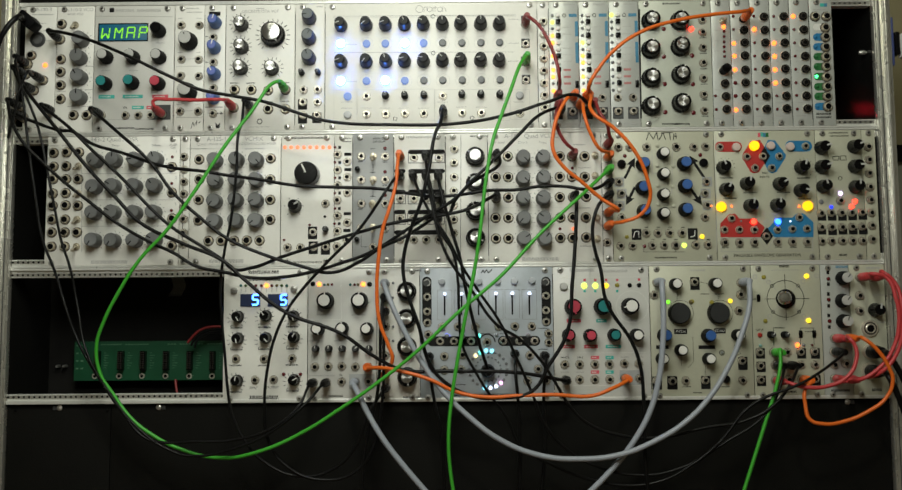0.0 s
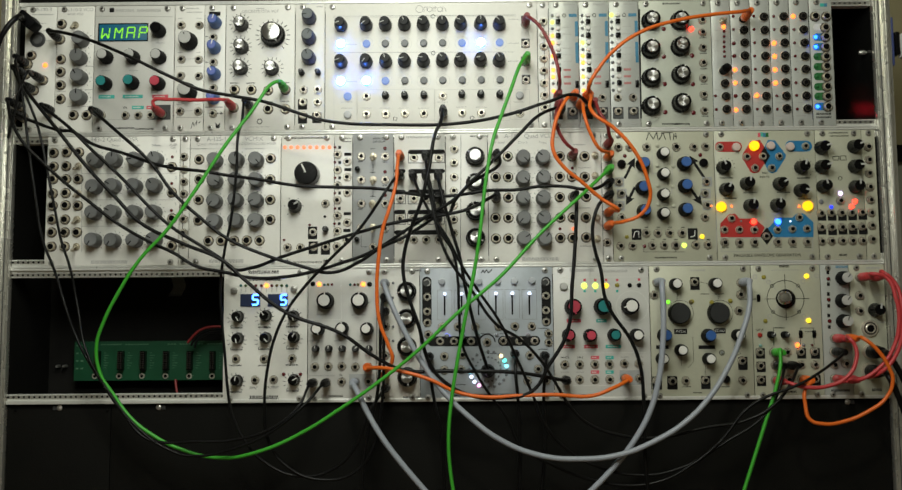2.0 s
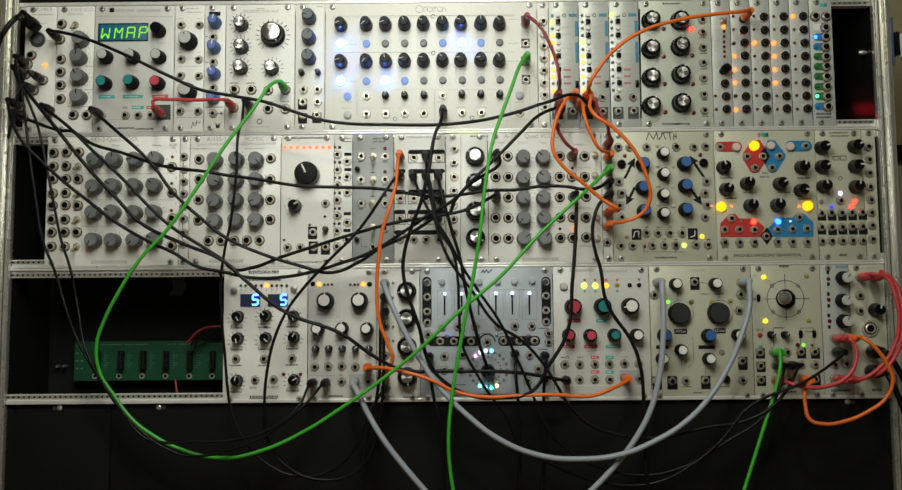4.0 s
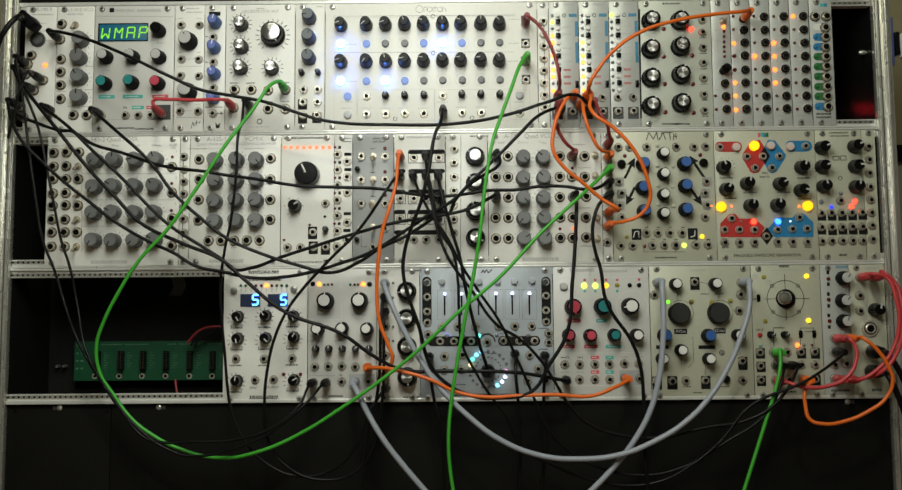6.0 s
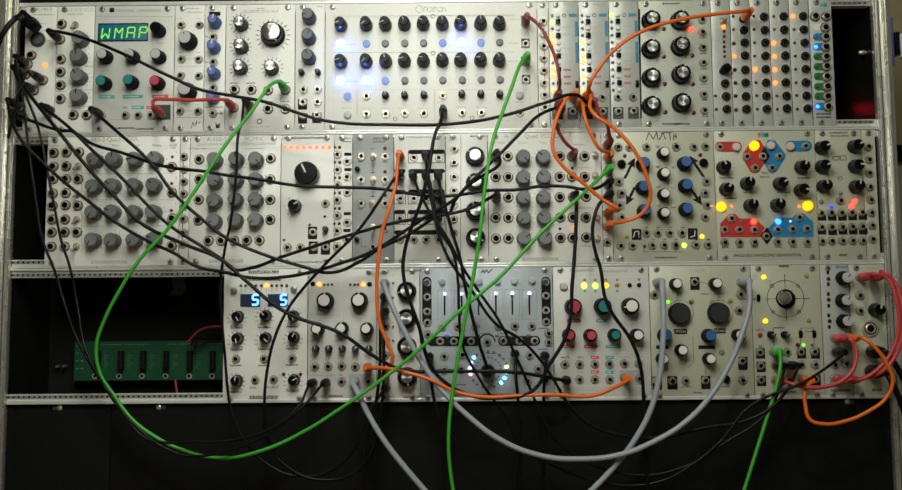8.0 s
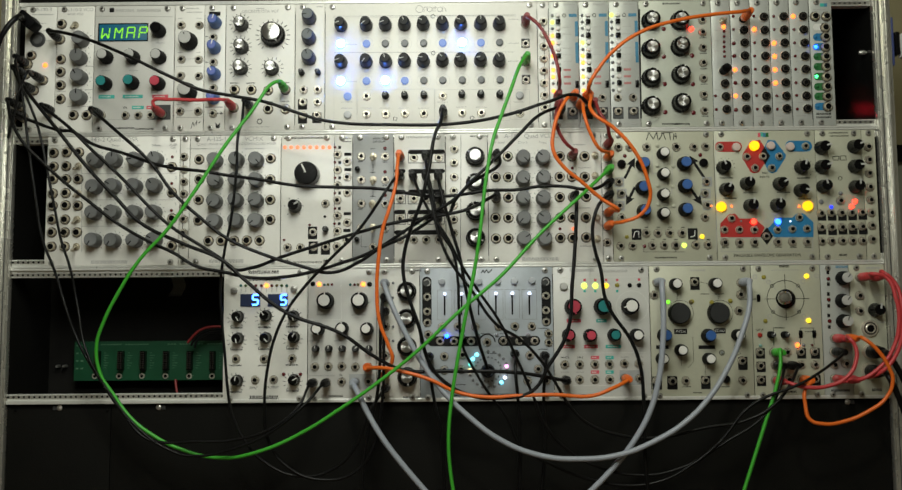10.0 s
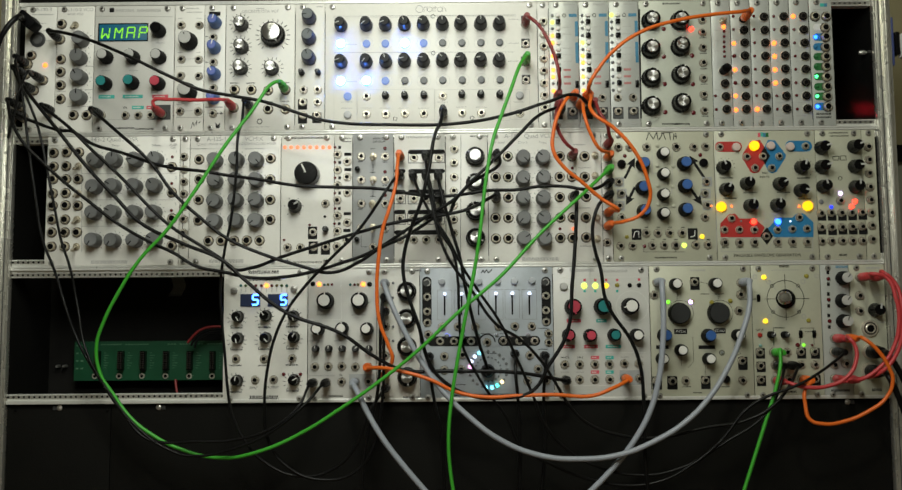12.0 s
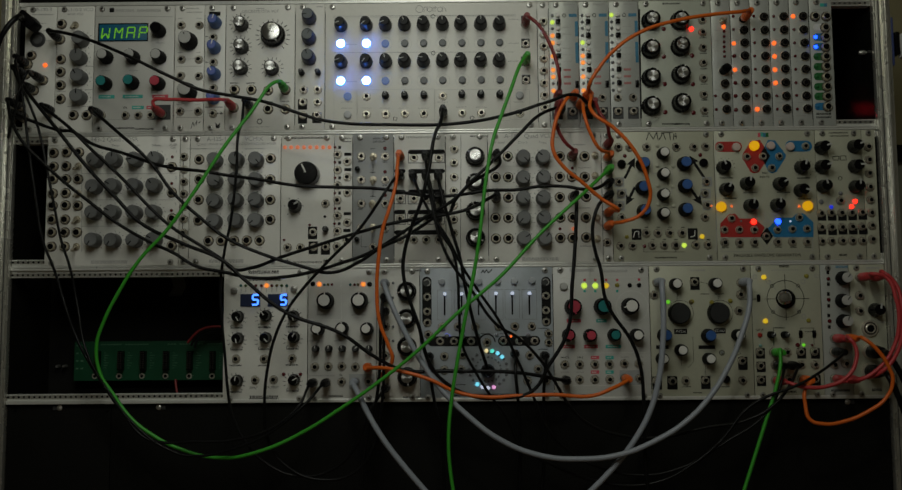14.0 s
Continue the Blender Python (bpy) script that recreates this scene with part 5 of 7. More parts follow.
lfo = module("modulation_module", 794.2, 840.0, 2, BEIGE, "greenish-white module with six black knobs and many sockets")
m = lfo
knob(m, "pointer", [(799.6, 244), (799.2, 225.1), (799.9, 205.5), (832, 244.9), (831.8, 225.2), (831.5, 204.8)], [75, 75, -10, 60, 90, 0])
patch(m, [(797.9, 174.9), (807.9, 174.8), (817.9, 174.7), (827.9, 175), (837.9, 175.4), (797.3, 161.2), (807.7, 160.5), (817.9, 161), (827.8, 161), (837.6, 160.9)], INK, 8.4, 6)
jack(m, [(816.5, 191.5), (797, 179), (806.9, 179.3), (816.9, 179.2), (826.9, 179.3), (836.8, 179.6), (796.8, 165.3), (806.7, 165.2), (816.9, 165.1), (826.8, 165.5), (836.6, 165.6), (796.8, 151.5), (806.3, 151.6), (816.7, 151.7), (826.6, 151.8), (836.5, 151.7)])
led(m, [(797.6, 190.4)], DULLGREY, 2.4)
led(m, [(807.4, 185.3)], LIT_DEEPBLUE, 1.9)
led(m, [(831.2, 190.6), (827.4, 185.5)], LIT_RED, 2.2)
lines(m, box_lines((811.2, 235.6), (817, 231.9)) + box_lines((818.4, 236), (824.1, 231.8)) + ring_lines((817.4, 213.6), 1.8, 14), INK, 0.6)
caption(m, [(817.7, 259.1), (818.5, 256)], 19, 1.4, INK)
caption(m, [(817.2, 138)], 8, 3, INK)

m = module("multiple_module", 840.2, 853.6, 2, BEIGE, "narrow greenish-white multiple module with sockets")
jack(m, [(846.1, 244.7), (846.3, 231.7), (846, 218.3), (846, 204.8), (846.2, 192), (846.2, 179.1), (846.2, 166.5), (846.1, 153.1)])

# ---- row three ----
m = module("dual_generator_module", 211.4, 293.6, 3, WHITE, "white module with two blue digit displays and black knobs")
caption(m, [(250.5, 125.8)], 30, 4.0, INK)
caption(m, [(251.6, 118.6)], 32, 4.0, INK)
caption(m, [(251.8, 4.1)], 28, 5.0, INK)
for c in ((237.6, 98.3), (264.5, 98.1)):
    part("display", box_mesh("display", 19.5, 1.2, 12.2, BACKBLUE, 0.2), m, c[0], 0, c[1])
led(m, [(228.2, 112.7), (273.1, 112.3)], DULLTEAL, 1.4)
led(m, [(232.9, 112.6), (268.2, 112.4)], DULLGREEN, 1.4)
led(m, [(238, 112.6), (263.3, 112.4)], DULLOLIVE, 1.4)
led(m, [(242.9, 112.6), (248.2, 112.5), (258.4, 112.4)], DULLRED, 1.4)
lines(m, [((x, 110.4), (x, 105.8)) for x in (228.4, 233, 238, 243, 248.2, 253.3, 258.4, 263.3, 268.2, 273.1)], FAINT, 0.5)
led(m, [(253.3, 112.7)], LIT_AMBER, 2.2)
button(m, [(221.7, 108), (280.3, 109.2)], CHROME, 3.2, 4)
for c in ((224.5, 80.2), (251.6, 81.4), (279.5, 80.8), (224.8, 58.9), (251.8, 58.7), (279.2, 59.5), (224.3, 18.7), (279.5, 18.7)):
    lines(m, ticks(c, 7.0, 9.6), INK, 0.45)
knob(m, "black", [(226.1, 82.5), (253.2, 83.1), (280.3, 82.5), (226.3, 61.4), (253.4, 61.6), (280.6, 62), (225.9, 20.7), (281.1, 20.9)], [150, -30, 160, 170, 140, 30, 10, 60])
jack(m, [(224.3, 41.5), (251.6, 41.3), (278.9, 41.5), (243.1, 21.1), (260.9, 21.2)])
led(m, [(270.8, 26.4), (287, 26.3)], DULLRED, 1.8)
caption(m, [(224.7, 71.7), (251.7, 71.9), (279.1, 72.3), (224.9, 50.5), (251.9, 50.7), (279.3, 50.9), (224.1, 35.2), (251.5, 35), (278.8, 35.4), (224.4, 9.7), (279.6, 10.3)], 12, 1.9, INK)

text(m, "INPUT", (241.8, 13.6), 3.0, INK)
text(m, "OUTPUT", (260.0, 13.7), 3.0, INK)

m = module("resonator_module", 293.8, 361.0, 3, SOFTWHITE, "white module with white-capped rubber knobs and sockets")
led(m, [(298.6, 113.9), (354.1, 113.1)], BLACK, 2.4)
led(m, [(304.9, 113.5), (348, 113.1)], LIT_AMBER, 2.2)
led(m, [(309.8, 113), (335.3, 112.8)], DULLTEAL, 1.3)
led(m, [(313.5, 113), (342.9, 112.8)], DULLOLIVE, 1.3)
led(m, [(317.2, 113), (339.4, 112.8)], DULLRED, 1.3)
knob(m, "whitetop", [(311.4, 97.2), (344.5, 97.1)], [5, 5])
knob(m, "whitesmall", [(304.1, 69.9), (327.7, 70.2), (351.7, 69.6)], [160, 5, 10])
knob(m, "trimround", [(301.9, 50.8), (314.7, 50.7), (327.7, 50.6), (340.6, 50.5), (353.6, 50.4)], [0, 10, -5, 40, 10])
patch(m, [(346.6, 18.8)], GREYPANEL, 24.5, 14.5)
jack(m, [(301.1, 33.3), (314, 33.6), (327.1, 33.5), (340.3, 33), (353, 32.9), (300, 18.3), (312.7, 18.2), (327, 18.7), (340.3, 18.6), (353, 18.9)])
caption(m, [(310, 83.6), (343.5, 83.3), (302, 58.3), (326.3, 58.2), (350.2, 58), (300.7, 24.8), (313.7, 24.7), (352.7, 24.4)], 14, 1.4)
text(m, "IN", (326.4, 25.0), 2.6, INK)
caption(m, [(321.4, 5)], 14, 2.4, INK)
lines(m, box_lines((306.7, 7.5), (310.3, 3.1)) + [((292.5, 116.9), (292.7, 79.6)), ((292.7, 79.6), (326.3, 78.8)), ((326.1, 116), (326.7, 79.4))], PALE, 0.4)

m = module("dual_mixer_module", 361.2, 403.0, 3, WHITE, "white module with four silver-capped knobs and sockets")
knob(m, "silver", [(390.4, 105.7), (390.3, 79.3), (390.4, 52.2), (390.7, 23.1)], [-100, -60, 30, 170])
jack(m, [(369.6, 113.4), (369.6, 99.8), (369.6, 86.1), (369.5, 71.5), (369.5, 57.8), (369.5, 43.8), (370.1, 25.8), (370.1, 12.8)])
led(m, [(377.1, 113.9), (376.7, 99.7), (376.7, 86.1), (377, 71.5), (377, 57.8), (377.4, 43.1)], DULLGREY, 1.3)
caption(m, [(396.5, 126.2), (395, 3.5)], 17, 2.0, INK)

spectral = module("resonator_filter_module", 403.2, 532.8, 3, BLUEPANEL, "blue-grey module with six lit sliders and a ring of lights")
m = spectral
pill(m, "black_band", (410, 96), 9, 48, INK)
pill(m, "black_band", (526.3, 95), 9, 48, INK)
for c in ((410.2, 114.1), (526, 113.8)):
    part("trimmer", shared("trimmer", lambda: lathe_mesh("trimmer", [(4.2, 0), (4.2, 1.2), (3.4, 1.6)], [DARKGREY], 20)), m, c[0], 0, c[1])
    lines(m, ring_lines(c, 3.0, 14, -60, 170), LIGHTCAP, 0.8, 1.8)
jack(m, [(410.4, 100.3), (410.3, 86.1), (410.4, 75.2), (526, 100.4), (525.9, 86.3), (525.9, 75.2)])
for (sx, sz) in ((427.3, 92.8), (443.8, 92.6), (460.3, 92.5), (477.2, 92.8), (493.2, 92.9), (509.9, 92.7)):
    patch(m, [(sx, sz)], HOLE, 1.5, 21, "slider_slot")
for (sx, sz) in ((427.4, 102.9), (443.9, 102.8), (460.6, 102.7), (477.3, 102.9), (493.3, 103), (510, 102.9)):
    part("slider", shared("slider_cap", lambda: lathe_mesh("slider_cap", [(1.5, 0), (1.5, 5), (1.1, 6)], [LIT_SLIDER], 12)), m, sx, 0, sz)
lines(m, [s for (sx, sz) in ((427.3, 92.8), (443.8, 92.6), (460.3, 92.5), (477.2, 92.8), (493.2, 92.9), (509.9, 92.7)) for s in box_lines((sx - 7, sz + 14), (sx + 7, sz - 15))], SCALEINK, 0.25)
button(m, [(424.7, 115), (443.6, 114.4), (460.8, 114.7), (479.1, 115.1), (495.3, 115.2), (512.5, 115.5)], mat("clear_button", (0.5, 0.53, 0.57), 0.2), 3.4, 4)
jack(m, [(424.8, 71.1), (440.2, 71), (457, 70.9), (479.6, 70.7), (495.4, 71), (511.9, 70.8)])
pill(m, "black_band", (429.3, 57), 38, 9.5, INK)
pill(m, "black_band", (449.2, 56.8), 26, 9.5, INK)
pill(m, "black_band", (499.4, 56.8), 41, 9.5, INK)
lines(m, ring_lines((468.4, 56.1), 7.5, 20, -90, 90), INK, 1.2)
jack(m, [(422.6, 57), (436.1, 56.9), (452.8, 56.8), (468.3, 55.7), (483.9, 57), (499.6, 56.9), (514.3, 56.9)])
jack(m, [(411.2, 63.6), (426.6, 42.4), (426.5, 29.4), (444.4, 43.8), (442.9, 29.8), (509.5, 42.9), (528, 63.7), (528, 55.2), (517.3, 29.7), (523.2, 42.6), (494.6, 44.5), (507.1, 18.4), (525.2, 18.3), (412.5, 42.5)])
knob(m, "softblack", [(468.6, 28.1)], [0])
caption(m, [(443.6, 115), (468.8, 130.1), (485.7, 64), (467.5, 64.1), (473.4, 45), (442.8, 15.1), (523.3, 68.8), (522.9, 48.6)], 10, 1.2, INK)
lines(m, [((463.1, 123), (465.1, 126.1)), ((465.1, 126.1), (466.5, 123.2)), ((466.5, 123.2), (468.6, 126.5)), ((468.6, 126.5), (470.2, 123.2)), ((470.2, 123.2), (473.9, 126.4))], INK, 1.0)
caption(m, [(464.8, 5)], 62, 3.2, INK)
RING = (469.1, 29.7)
led(m, [(RING[0] + 18.4 * math.sin(math.tau * k / 20), RING[1] + 17.2 * math.cos(math.tau * k / 20)) for k in range(20)], DULLGREY, 1.5)
led(m, [(RING[0] + 12.4 * math.sin(math.tau * k / 20), RING[1] + 11.6 * math.cos(math.tau * k / 20)) for k in range(20)], DULLGREY, 0.9)
BAND = [(429.3, 62.2), (445, 62.1), (460.1, 62), (478, 62.4), (491.4, 61.2), (508.2, 62.2)]

m = module("granular_module", 533.0, 626.8, 3, SOFTWHITE, "white module with raspberry and teal capped knobs")
caption(m, [(561.9, 124.9), (594.4, 124)], 24, 3.4, FAINT)
button(m, [(543.4, 109.3)], LIGHTCAP, 3.8, 4)
led(m, [(563.6, 110), (574.4, 109.9)], LIT_LIME, 2.8)
led(m, [(584.9, 109.8)], LIT_YELLOW, 2.7)
led(m, [(595.7, 110.3)], DULLYELLOW, 2.2)
led(m, [(607.9, 110), (617, 110)], BLACK, 2.2)
knob(m, "redtop", [(552, 89.3)], [170])
knob(m, "tealtop", [(580.5, 89.5)], [140])
knob(m, "whitetop", [(607.1, 89.5)], [-100])
knob(m, "redsmall", [(547.1, 62.1), (567.8, 61.6)], [170, -60])
knob(m, "tealsmall", [(591.1, 61.8)], [30])
knob(m, "whitesmall", [(612.8, 61.6)], [95])
patch(m, [(552.8, 76)], INKRED, 14, 3.4)
patch(m, [(579.7, 75.8)], INKTEAL, 10, 3.4)
patch(m, [(546.6, 51), (568.9, 50.9)], INKRED, 13.5, 3.4)
patch(m, [(590.7, 50.7)], INKTEAL, 15, 3.4)
patch(m, [(572.7, 40.2), (572.4, 26.2)], INKRED, 8, 3.2)
patch(m, [(586.8, 40.1), (586.5, 26.1)], INKTEAL, 8, 3.2)
patch(m, [(564.1, 115.5), (574.5, 115.4), (585.1, 115.3), (595.8, 115.2), (617.2, 115.5)], INKRED, 2.4, 2.4)
patch(m, [(563.9, 104.7), (574.3, 104.6), (595.6, 104.4)], INKTEAL, 2.4, 2.4)
patch(m, [(608.1, 20.7)], GREYPANEL, 24, 14)
jack(m, [(543.1, 33.7), (557.6, 33.8), (572.3, 33.7), (586.4, 33.8), (600.9, 34.1), (614.9, 33.9), (543.3, 19.1), (557.3, 19.2), (572, 19.1), (586.4, 19), (600.9, 20.1), (615, 19.6)])
text(m, "FREEZE", (543.6, 40.4), 2.6, INK)
text(m, "TRIG", (558.1, 40.3), 2.6, INK)
caption(m, [(601.5, 40.4), (615.6, 40.3), (543.3, 26.4), (557.9, 26.3), (608.5, 76.2), (612.9, 50.9)], 8, 1.5)
caption(m, [(565.5, 4.2)], 14, 2.0, INK)
lines(m, [((538, 44.9), (621.8, 44.6)), ((537.5, 13.4), (621, 13.4)), ((539.4, 118.3), (623.7, 118.1))] + ring_lines((609.8, 89.1), 15.5, 40), PALE, 0.4)

echo = module("echo_module", 627.0, 726.0, 3, BEIGE, "greenish-grey echo module with two large black knobs")
m = echo
caption(m, [(674.9, 124)], 15, 2.2, FAINT)
patch(m, [(671.5, 111.2), (715.4, 33.5), (679.1, 15.4), (646.4, 15.6), (647.2, 15.2), (632.1, 15.3)], INK, 9, 12.5)
jack(m, [(670.8, 112.6), (631.4, 100.2), (715.4, 100.1), (713.3, 84.4), (714.6, 36.2), (714.5, 17.3), (678.5, 17.5), (659.8, 17.3), (646.8, 17), (646.6, 17), (716.3, 111.7), (634.1, 112.3), (631.6, 17.5)])
knob(m, "whitetall", [(651.6, 110.6), (690, 110.7), (655.1, 46.8), (681.7, 38.3), (710.6, 60.9), (636.8, 38.7)], [0, 20, -30, 10, 0, 0])
knob(m, "bigblack", [(654.9, 82.3), (692.7, 82.3)], [0, 0])
knob(m, "bluetop", [(682.3, 60.5), (639.9, 61.2)], [-20, 10])
button(m, [(698.4, 18.6)], BLACK, 3.8, 4)
patch(m, [(656.3, 64.7)], INK, 12.5, 5)
patch(m, [(694.3, 65)], INK, 11, 5)
patch(m, [(681.2, 49.4)], INK, 16, 3.6)
patch(m, [(638.1, 49.7)], INK, 12, 3.6)
text(m, "PITCH", (656.3, 64.7), 3.4, PALE)
text(m, "ECHO", (694.3, 65), 3.4, PALE)
for o in [c for c in m.children if c.name.startswith("lettering")]:
    o.location.y = -0.0004
led(m, [(644.8, 93.5)], LIT_LEAF, 1.9)
led(m, [(667.9, 93.7), (705.4, 94), (687.1, 92.8)], DULLYELLOW, 2.2)
led(m, [(695.6, 43.9)], DULLGREY, 1.3)
lines(m, ring_lines((695.6, 43.9), 2.3, 18), INK, 0.7)
lines(m, ring_lines((656.8, 82.5), 12.4) + ring_lines((695.1, 82.4), 12.4) + [((675.6, 112.8), (688.7, 109.6)), ((656.2, 42.6), (655.9, 31.6)), ((667.8, 59.6), (668.1, 35.5)), ((668.1, 35.5), (661.9, 29.5)), ((679.1, 31.4), (678.7, 21.4)), ((702.4, 37.2), (713.7, 43.1)), ((707.9, 51.2), (713.7, 43.1)), ((654, 104.2), (653.7, 94)), ((693.9, 103.9), (693.6, 93.7))], INK, 0.35)
caption(m, [(681.3, 100.9), (695.5, 100.8), (718.6, 95.5), (671.2, 5.9), (715.2, 30.1), (698.1, 11.3), (660.3, 11.5)], 9, 1.2, INK)

joy = module("joystick_module", 726.2, 793.5, 3, BEIGE, "greenish-grey joystick module with printed crosshair")
m = joy
JC = (759.1, 95.6)
lines(m, ring_lines(JC, 17.9, 48) + [((JC[0] - 20, JC[1]), (JC[0] + 23, JC[1])), ((JC[0], JC[1] - 21), (JC[0], JC[1] + 24))], INK, 0.55)
lines(m, [s for a, b in ((1, 1), (1, -1), (-1, 1), (-1, -1)) for s in ring_lines((JC[0] + a * 12.7, JC[1] + b * 12.7), 1.5, 12)], INK, 0.6)
lines(m, [(JC, (JC[0] + a * 12, JC[1] + b * 12)) for a in (1, -1) for b in (1, -1)], FAINT, 0.3)
part("joystick_base", lathe_mesh("joystick_base", [(9.5, 0), (9.3, 1.5), (6, 4.5), (3, 6)], [BLACK], 28), m, JC[0], 0, JC[1])
part("joystick_knob", lathe_mesh("joystick_knob", [(2.2, 5), (2.2, 13), (5.2, 15), (6.6, 19), (6.4, 21.5), (4.6, 23.5), (2.2, 24.2)], [JOYCHROME], 28), m, 751.6, 0, 95.9)
patch(m, [(732.8, 43), (733, 30), (732.9, 16.6), (772.5, 42.7), (785.8, 42.6), (785.5, 17), (772.6, 16.3)], INK, 8.6, 10)
jack(m, [(731.9, 44.1), (732.1, 31.1), (732, 17.7), (745.4, 44), (758.4, 43.9), (771.5, 44.2), (784.8, 44.3), (746.5, 31.6), (759.5, 31.5), (771.6, 31.8), (785, 31.9), (746, 17), (759, 17.7), (771.6, 17.8), (784.4, 18.1)])
led(m, [(738.6, 116.9), (780.2, 117.6), (738.6, 74.2), (780.5, 74.4)], DULLYELLOW, 2.1)
led(m, [(732.9, 60.7)], mat("red_button", (0.5, 0.03, 0.02), 0.4), 2.3)
led(m, [(733.1, 50.4)], mat("dull_teal_led", (0.2, 0.4, 0.38), 0.4), 1.6)
led(m, [(782.9, 50.7)], DULLRED, 1.2)
slide_switch(m, [(732.8, 96.5), (772.3, 61.2), (785.4, 61.1)])
knob(m, "trimround", [(743, 61), (756.3, 60.9)], [30, 40])
lines(m, [((746.5, 68), (745.8, 50.9)), ((746.5, 67.4), (758, 67.3)), ((772.5, 67.2), (771.8, 50.7)), ((772.5, 67.2), (785.2, 67.1)), ((785.2, 67.1), (784.9, 50.6))], INK, 0.4)
for c in ((743.1, 112.2), (776.6, 112.3), (743.3, 78.8), (776.2, 78.5), (790.4, 117.7), (730.1, 117.4)):
    lines(m, ring_lines(c, 2.0, 14), FAINT, 0.6)
caption(m, [(759.3, 127.4)], 10, 3.0, INK)
caption(m, [(760.2, 123.7)], 28, 1.0)
text(m, "GATE", (733.1, 65.6), 3.0, INK)
caption(m, [(751.9, 67.6), (781, 63.7), (728.7, 95.5)], 8, 1.2, INK)
caption(m, [(755.5, 5.9)], 22, 2.4, INK)

m = module("mixer_module", 793.7, 821.3, 3, SILVER, "silver mixer module with three grey-capped knobs")
caption(m, [(815.1, 126.3)], 12, 3.0, INKBLUE)
knob(m, "greymix", [(814.9, 115.2), (813.5, 93.3), (813.6, 73.4)], [40, 40, 10])
led(m, [(801.4, 114.8), (800.9, 94.5), (800.8, 73.7)], DULLRED, 1.9)
patch(m, [(801.3, 120.9), (801.2, 109.5), (800.8, 100), (800.7, 88.4), (800.3, 79.1), (800.4, 68)], INK, 2.6, 3.4)
jack(m, [(804.8, 56.9), (815.4, 56.8), (803.6, 44.1), (814.5, 44.4), (803.7, 31.5), (814.7, 32.5), (803.1, 18.2), (814.5, 18.1)])
caption(m, [(808.7, 6.9)], 18, 2.6, INK)
m = module("output_module", 821.5, 856.0, 3, BEIGE, "greenish-grey output module with large headphone sockets")
jack(m, [(831.6, 115.8), (843.8, 115.7), (830.8, 98), (830.5, 83.3)])
bm = bmesh.new()
add_lathe(bm, [(8.3, 0), (8.3, 1.3), (7.6, 2.2), (6.6, 2.4)], 28, 0)
add_lathe(bm, [(6.5, 1.6), (6.3, 2.5)], 24, 1)
add_lathe(bm, [(4.9, 2.2), (4.8, 3.1), (4.2, 3.5), (3.6, 3.3)], 24, 0)
big = mesh_from(bm, "large_jack", [NUT, TARNISH])
hole = lathe_mesh("large_hole", [(3.6, 3.2), (3.4, 3.7)], [HOLE], 20)
for c in ((839.2, 66.3), (839.6, 43.8), (837.7, 25.2)):
    part("large_jack", big, m, c[0], 0, c[1])
    part("jack_hole", hole, m, c[0], 0, c[1])
knob(m, "pointer", [(845.1, 84.1)], [10])
caption(m, [(845.5, 125)], 14, 2.4, FAINT)
caption(m, [(843.8, 7.2)], 10, 3.4, INK)
caption(m, [(851.3, 98.6), (851, 72.3), (848.2, 34.1)], 9, 1.2, FAINT)

# ---- display digits ----
def strokes(m, c, w, h, segs, material, width):
    """A lit segment character; segs are pairs of points on a grid of -1..1."""
    out = []
    for ax, az, bx, bz in segs:
        pa, pb = [(c[0] + px * w / 2 + pz * h * 0.06, c[1] + pz * h / 2) for px, pz in ((ax, az), (bx, bz))]
        out.append(((pa[0] * 0.94 + pb[0] * 0.06, pa[1] * 0.94 + pb[1] * 0.06), (pb[0] * 0.94 + pa[0] * 0.06, pb[1] * 0.94 + pa[1] * 0.06)))
    lines(m, out, material, width, 1.5)


letters_on = next(o for o in scene.objects if o.name.startswith("digital_oscillator"))
strokes(letters_on, (89.5, 366.8), 7.2, 11.4, [(-1, 1, -1, 0), (-1, 0, -1, -1), (1, 1, 1, 0), (1, 0, 1, -1), (-1, -1, 0, 0), (0, 0, 1, -1)], DIGIT_GREEN, 1.25)
strokes(letters_on, (102.5, 366.7), 7.2, 11.4, [(-1, 1, -1, 0), (-1, 0, -1, -1), (1, 1, 1, 0), (1, 0, 1, -1), (-1, 1, 0, 0), (0, 0, 1, 1)], DIGIT_GREEN, 1.25)
strokes(letters_on, (114.8, 367), 7.2, 11.4, [(-1, 1, -1, 0), (-1, 0, -1, -1), (1, 1, 1, 0), (1, 0, 1, -1), (-1, 1, 1, 1), (-1, 0, 1, 0)], DIGIT_GREEN, 1.25)
strokes(letters_on, (127.1, 367.1), 7.2, 11.4, [(-1, 1, -1, 0), (-1, 0, -1, -1), (1, 1, 1, 0), (-1, 1, 1, 1), (-1, 0, 1, 0)], DIGIT_GREEN, 1.25)
digits_on = next(o for o in scene.objects if o.name.startswith("dual_generator"))
FIVE = [(-1, 1, 1, 1), (-1, 1, -1, 0), (-1, 0, 1, 0), (1, 0, 1, -1), (-1, -1, 1, -1)]
strokes(digits_on, (242.7, 98.7), 5.6, 9.6, FIVE, DIGIT_BLUE, 1.7)
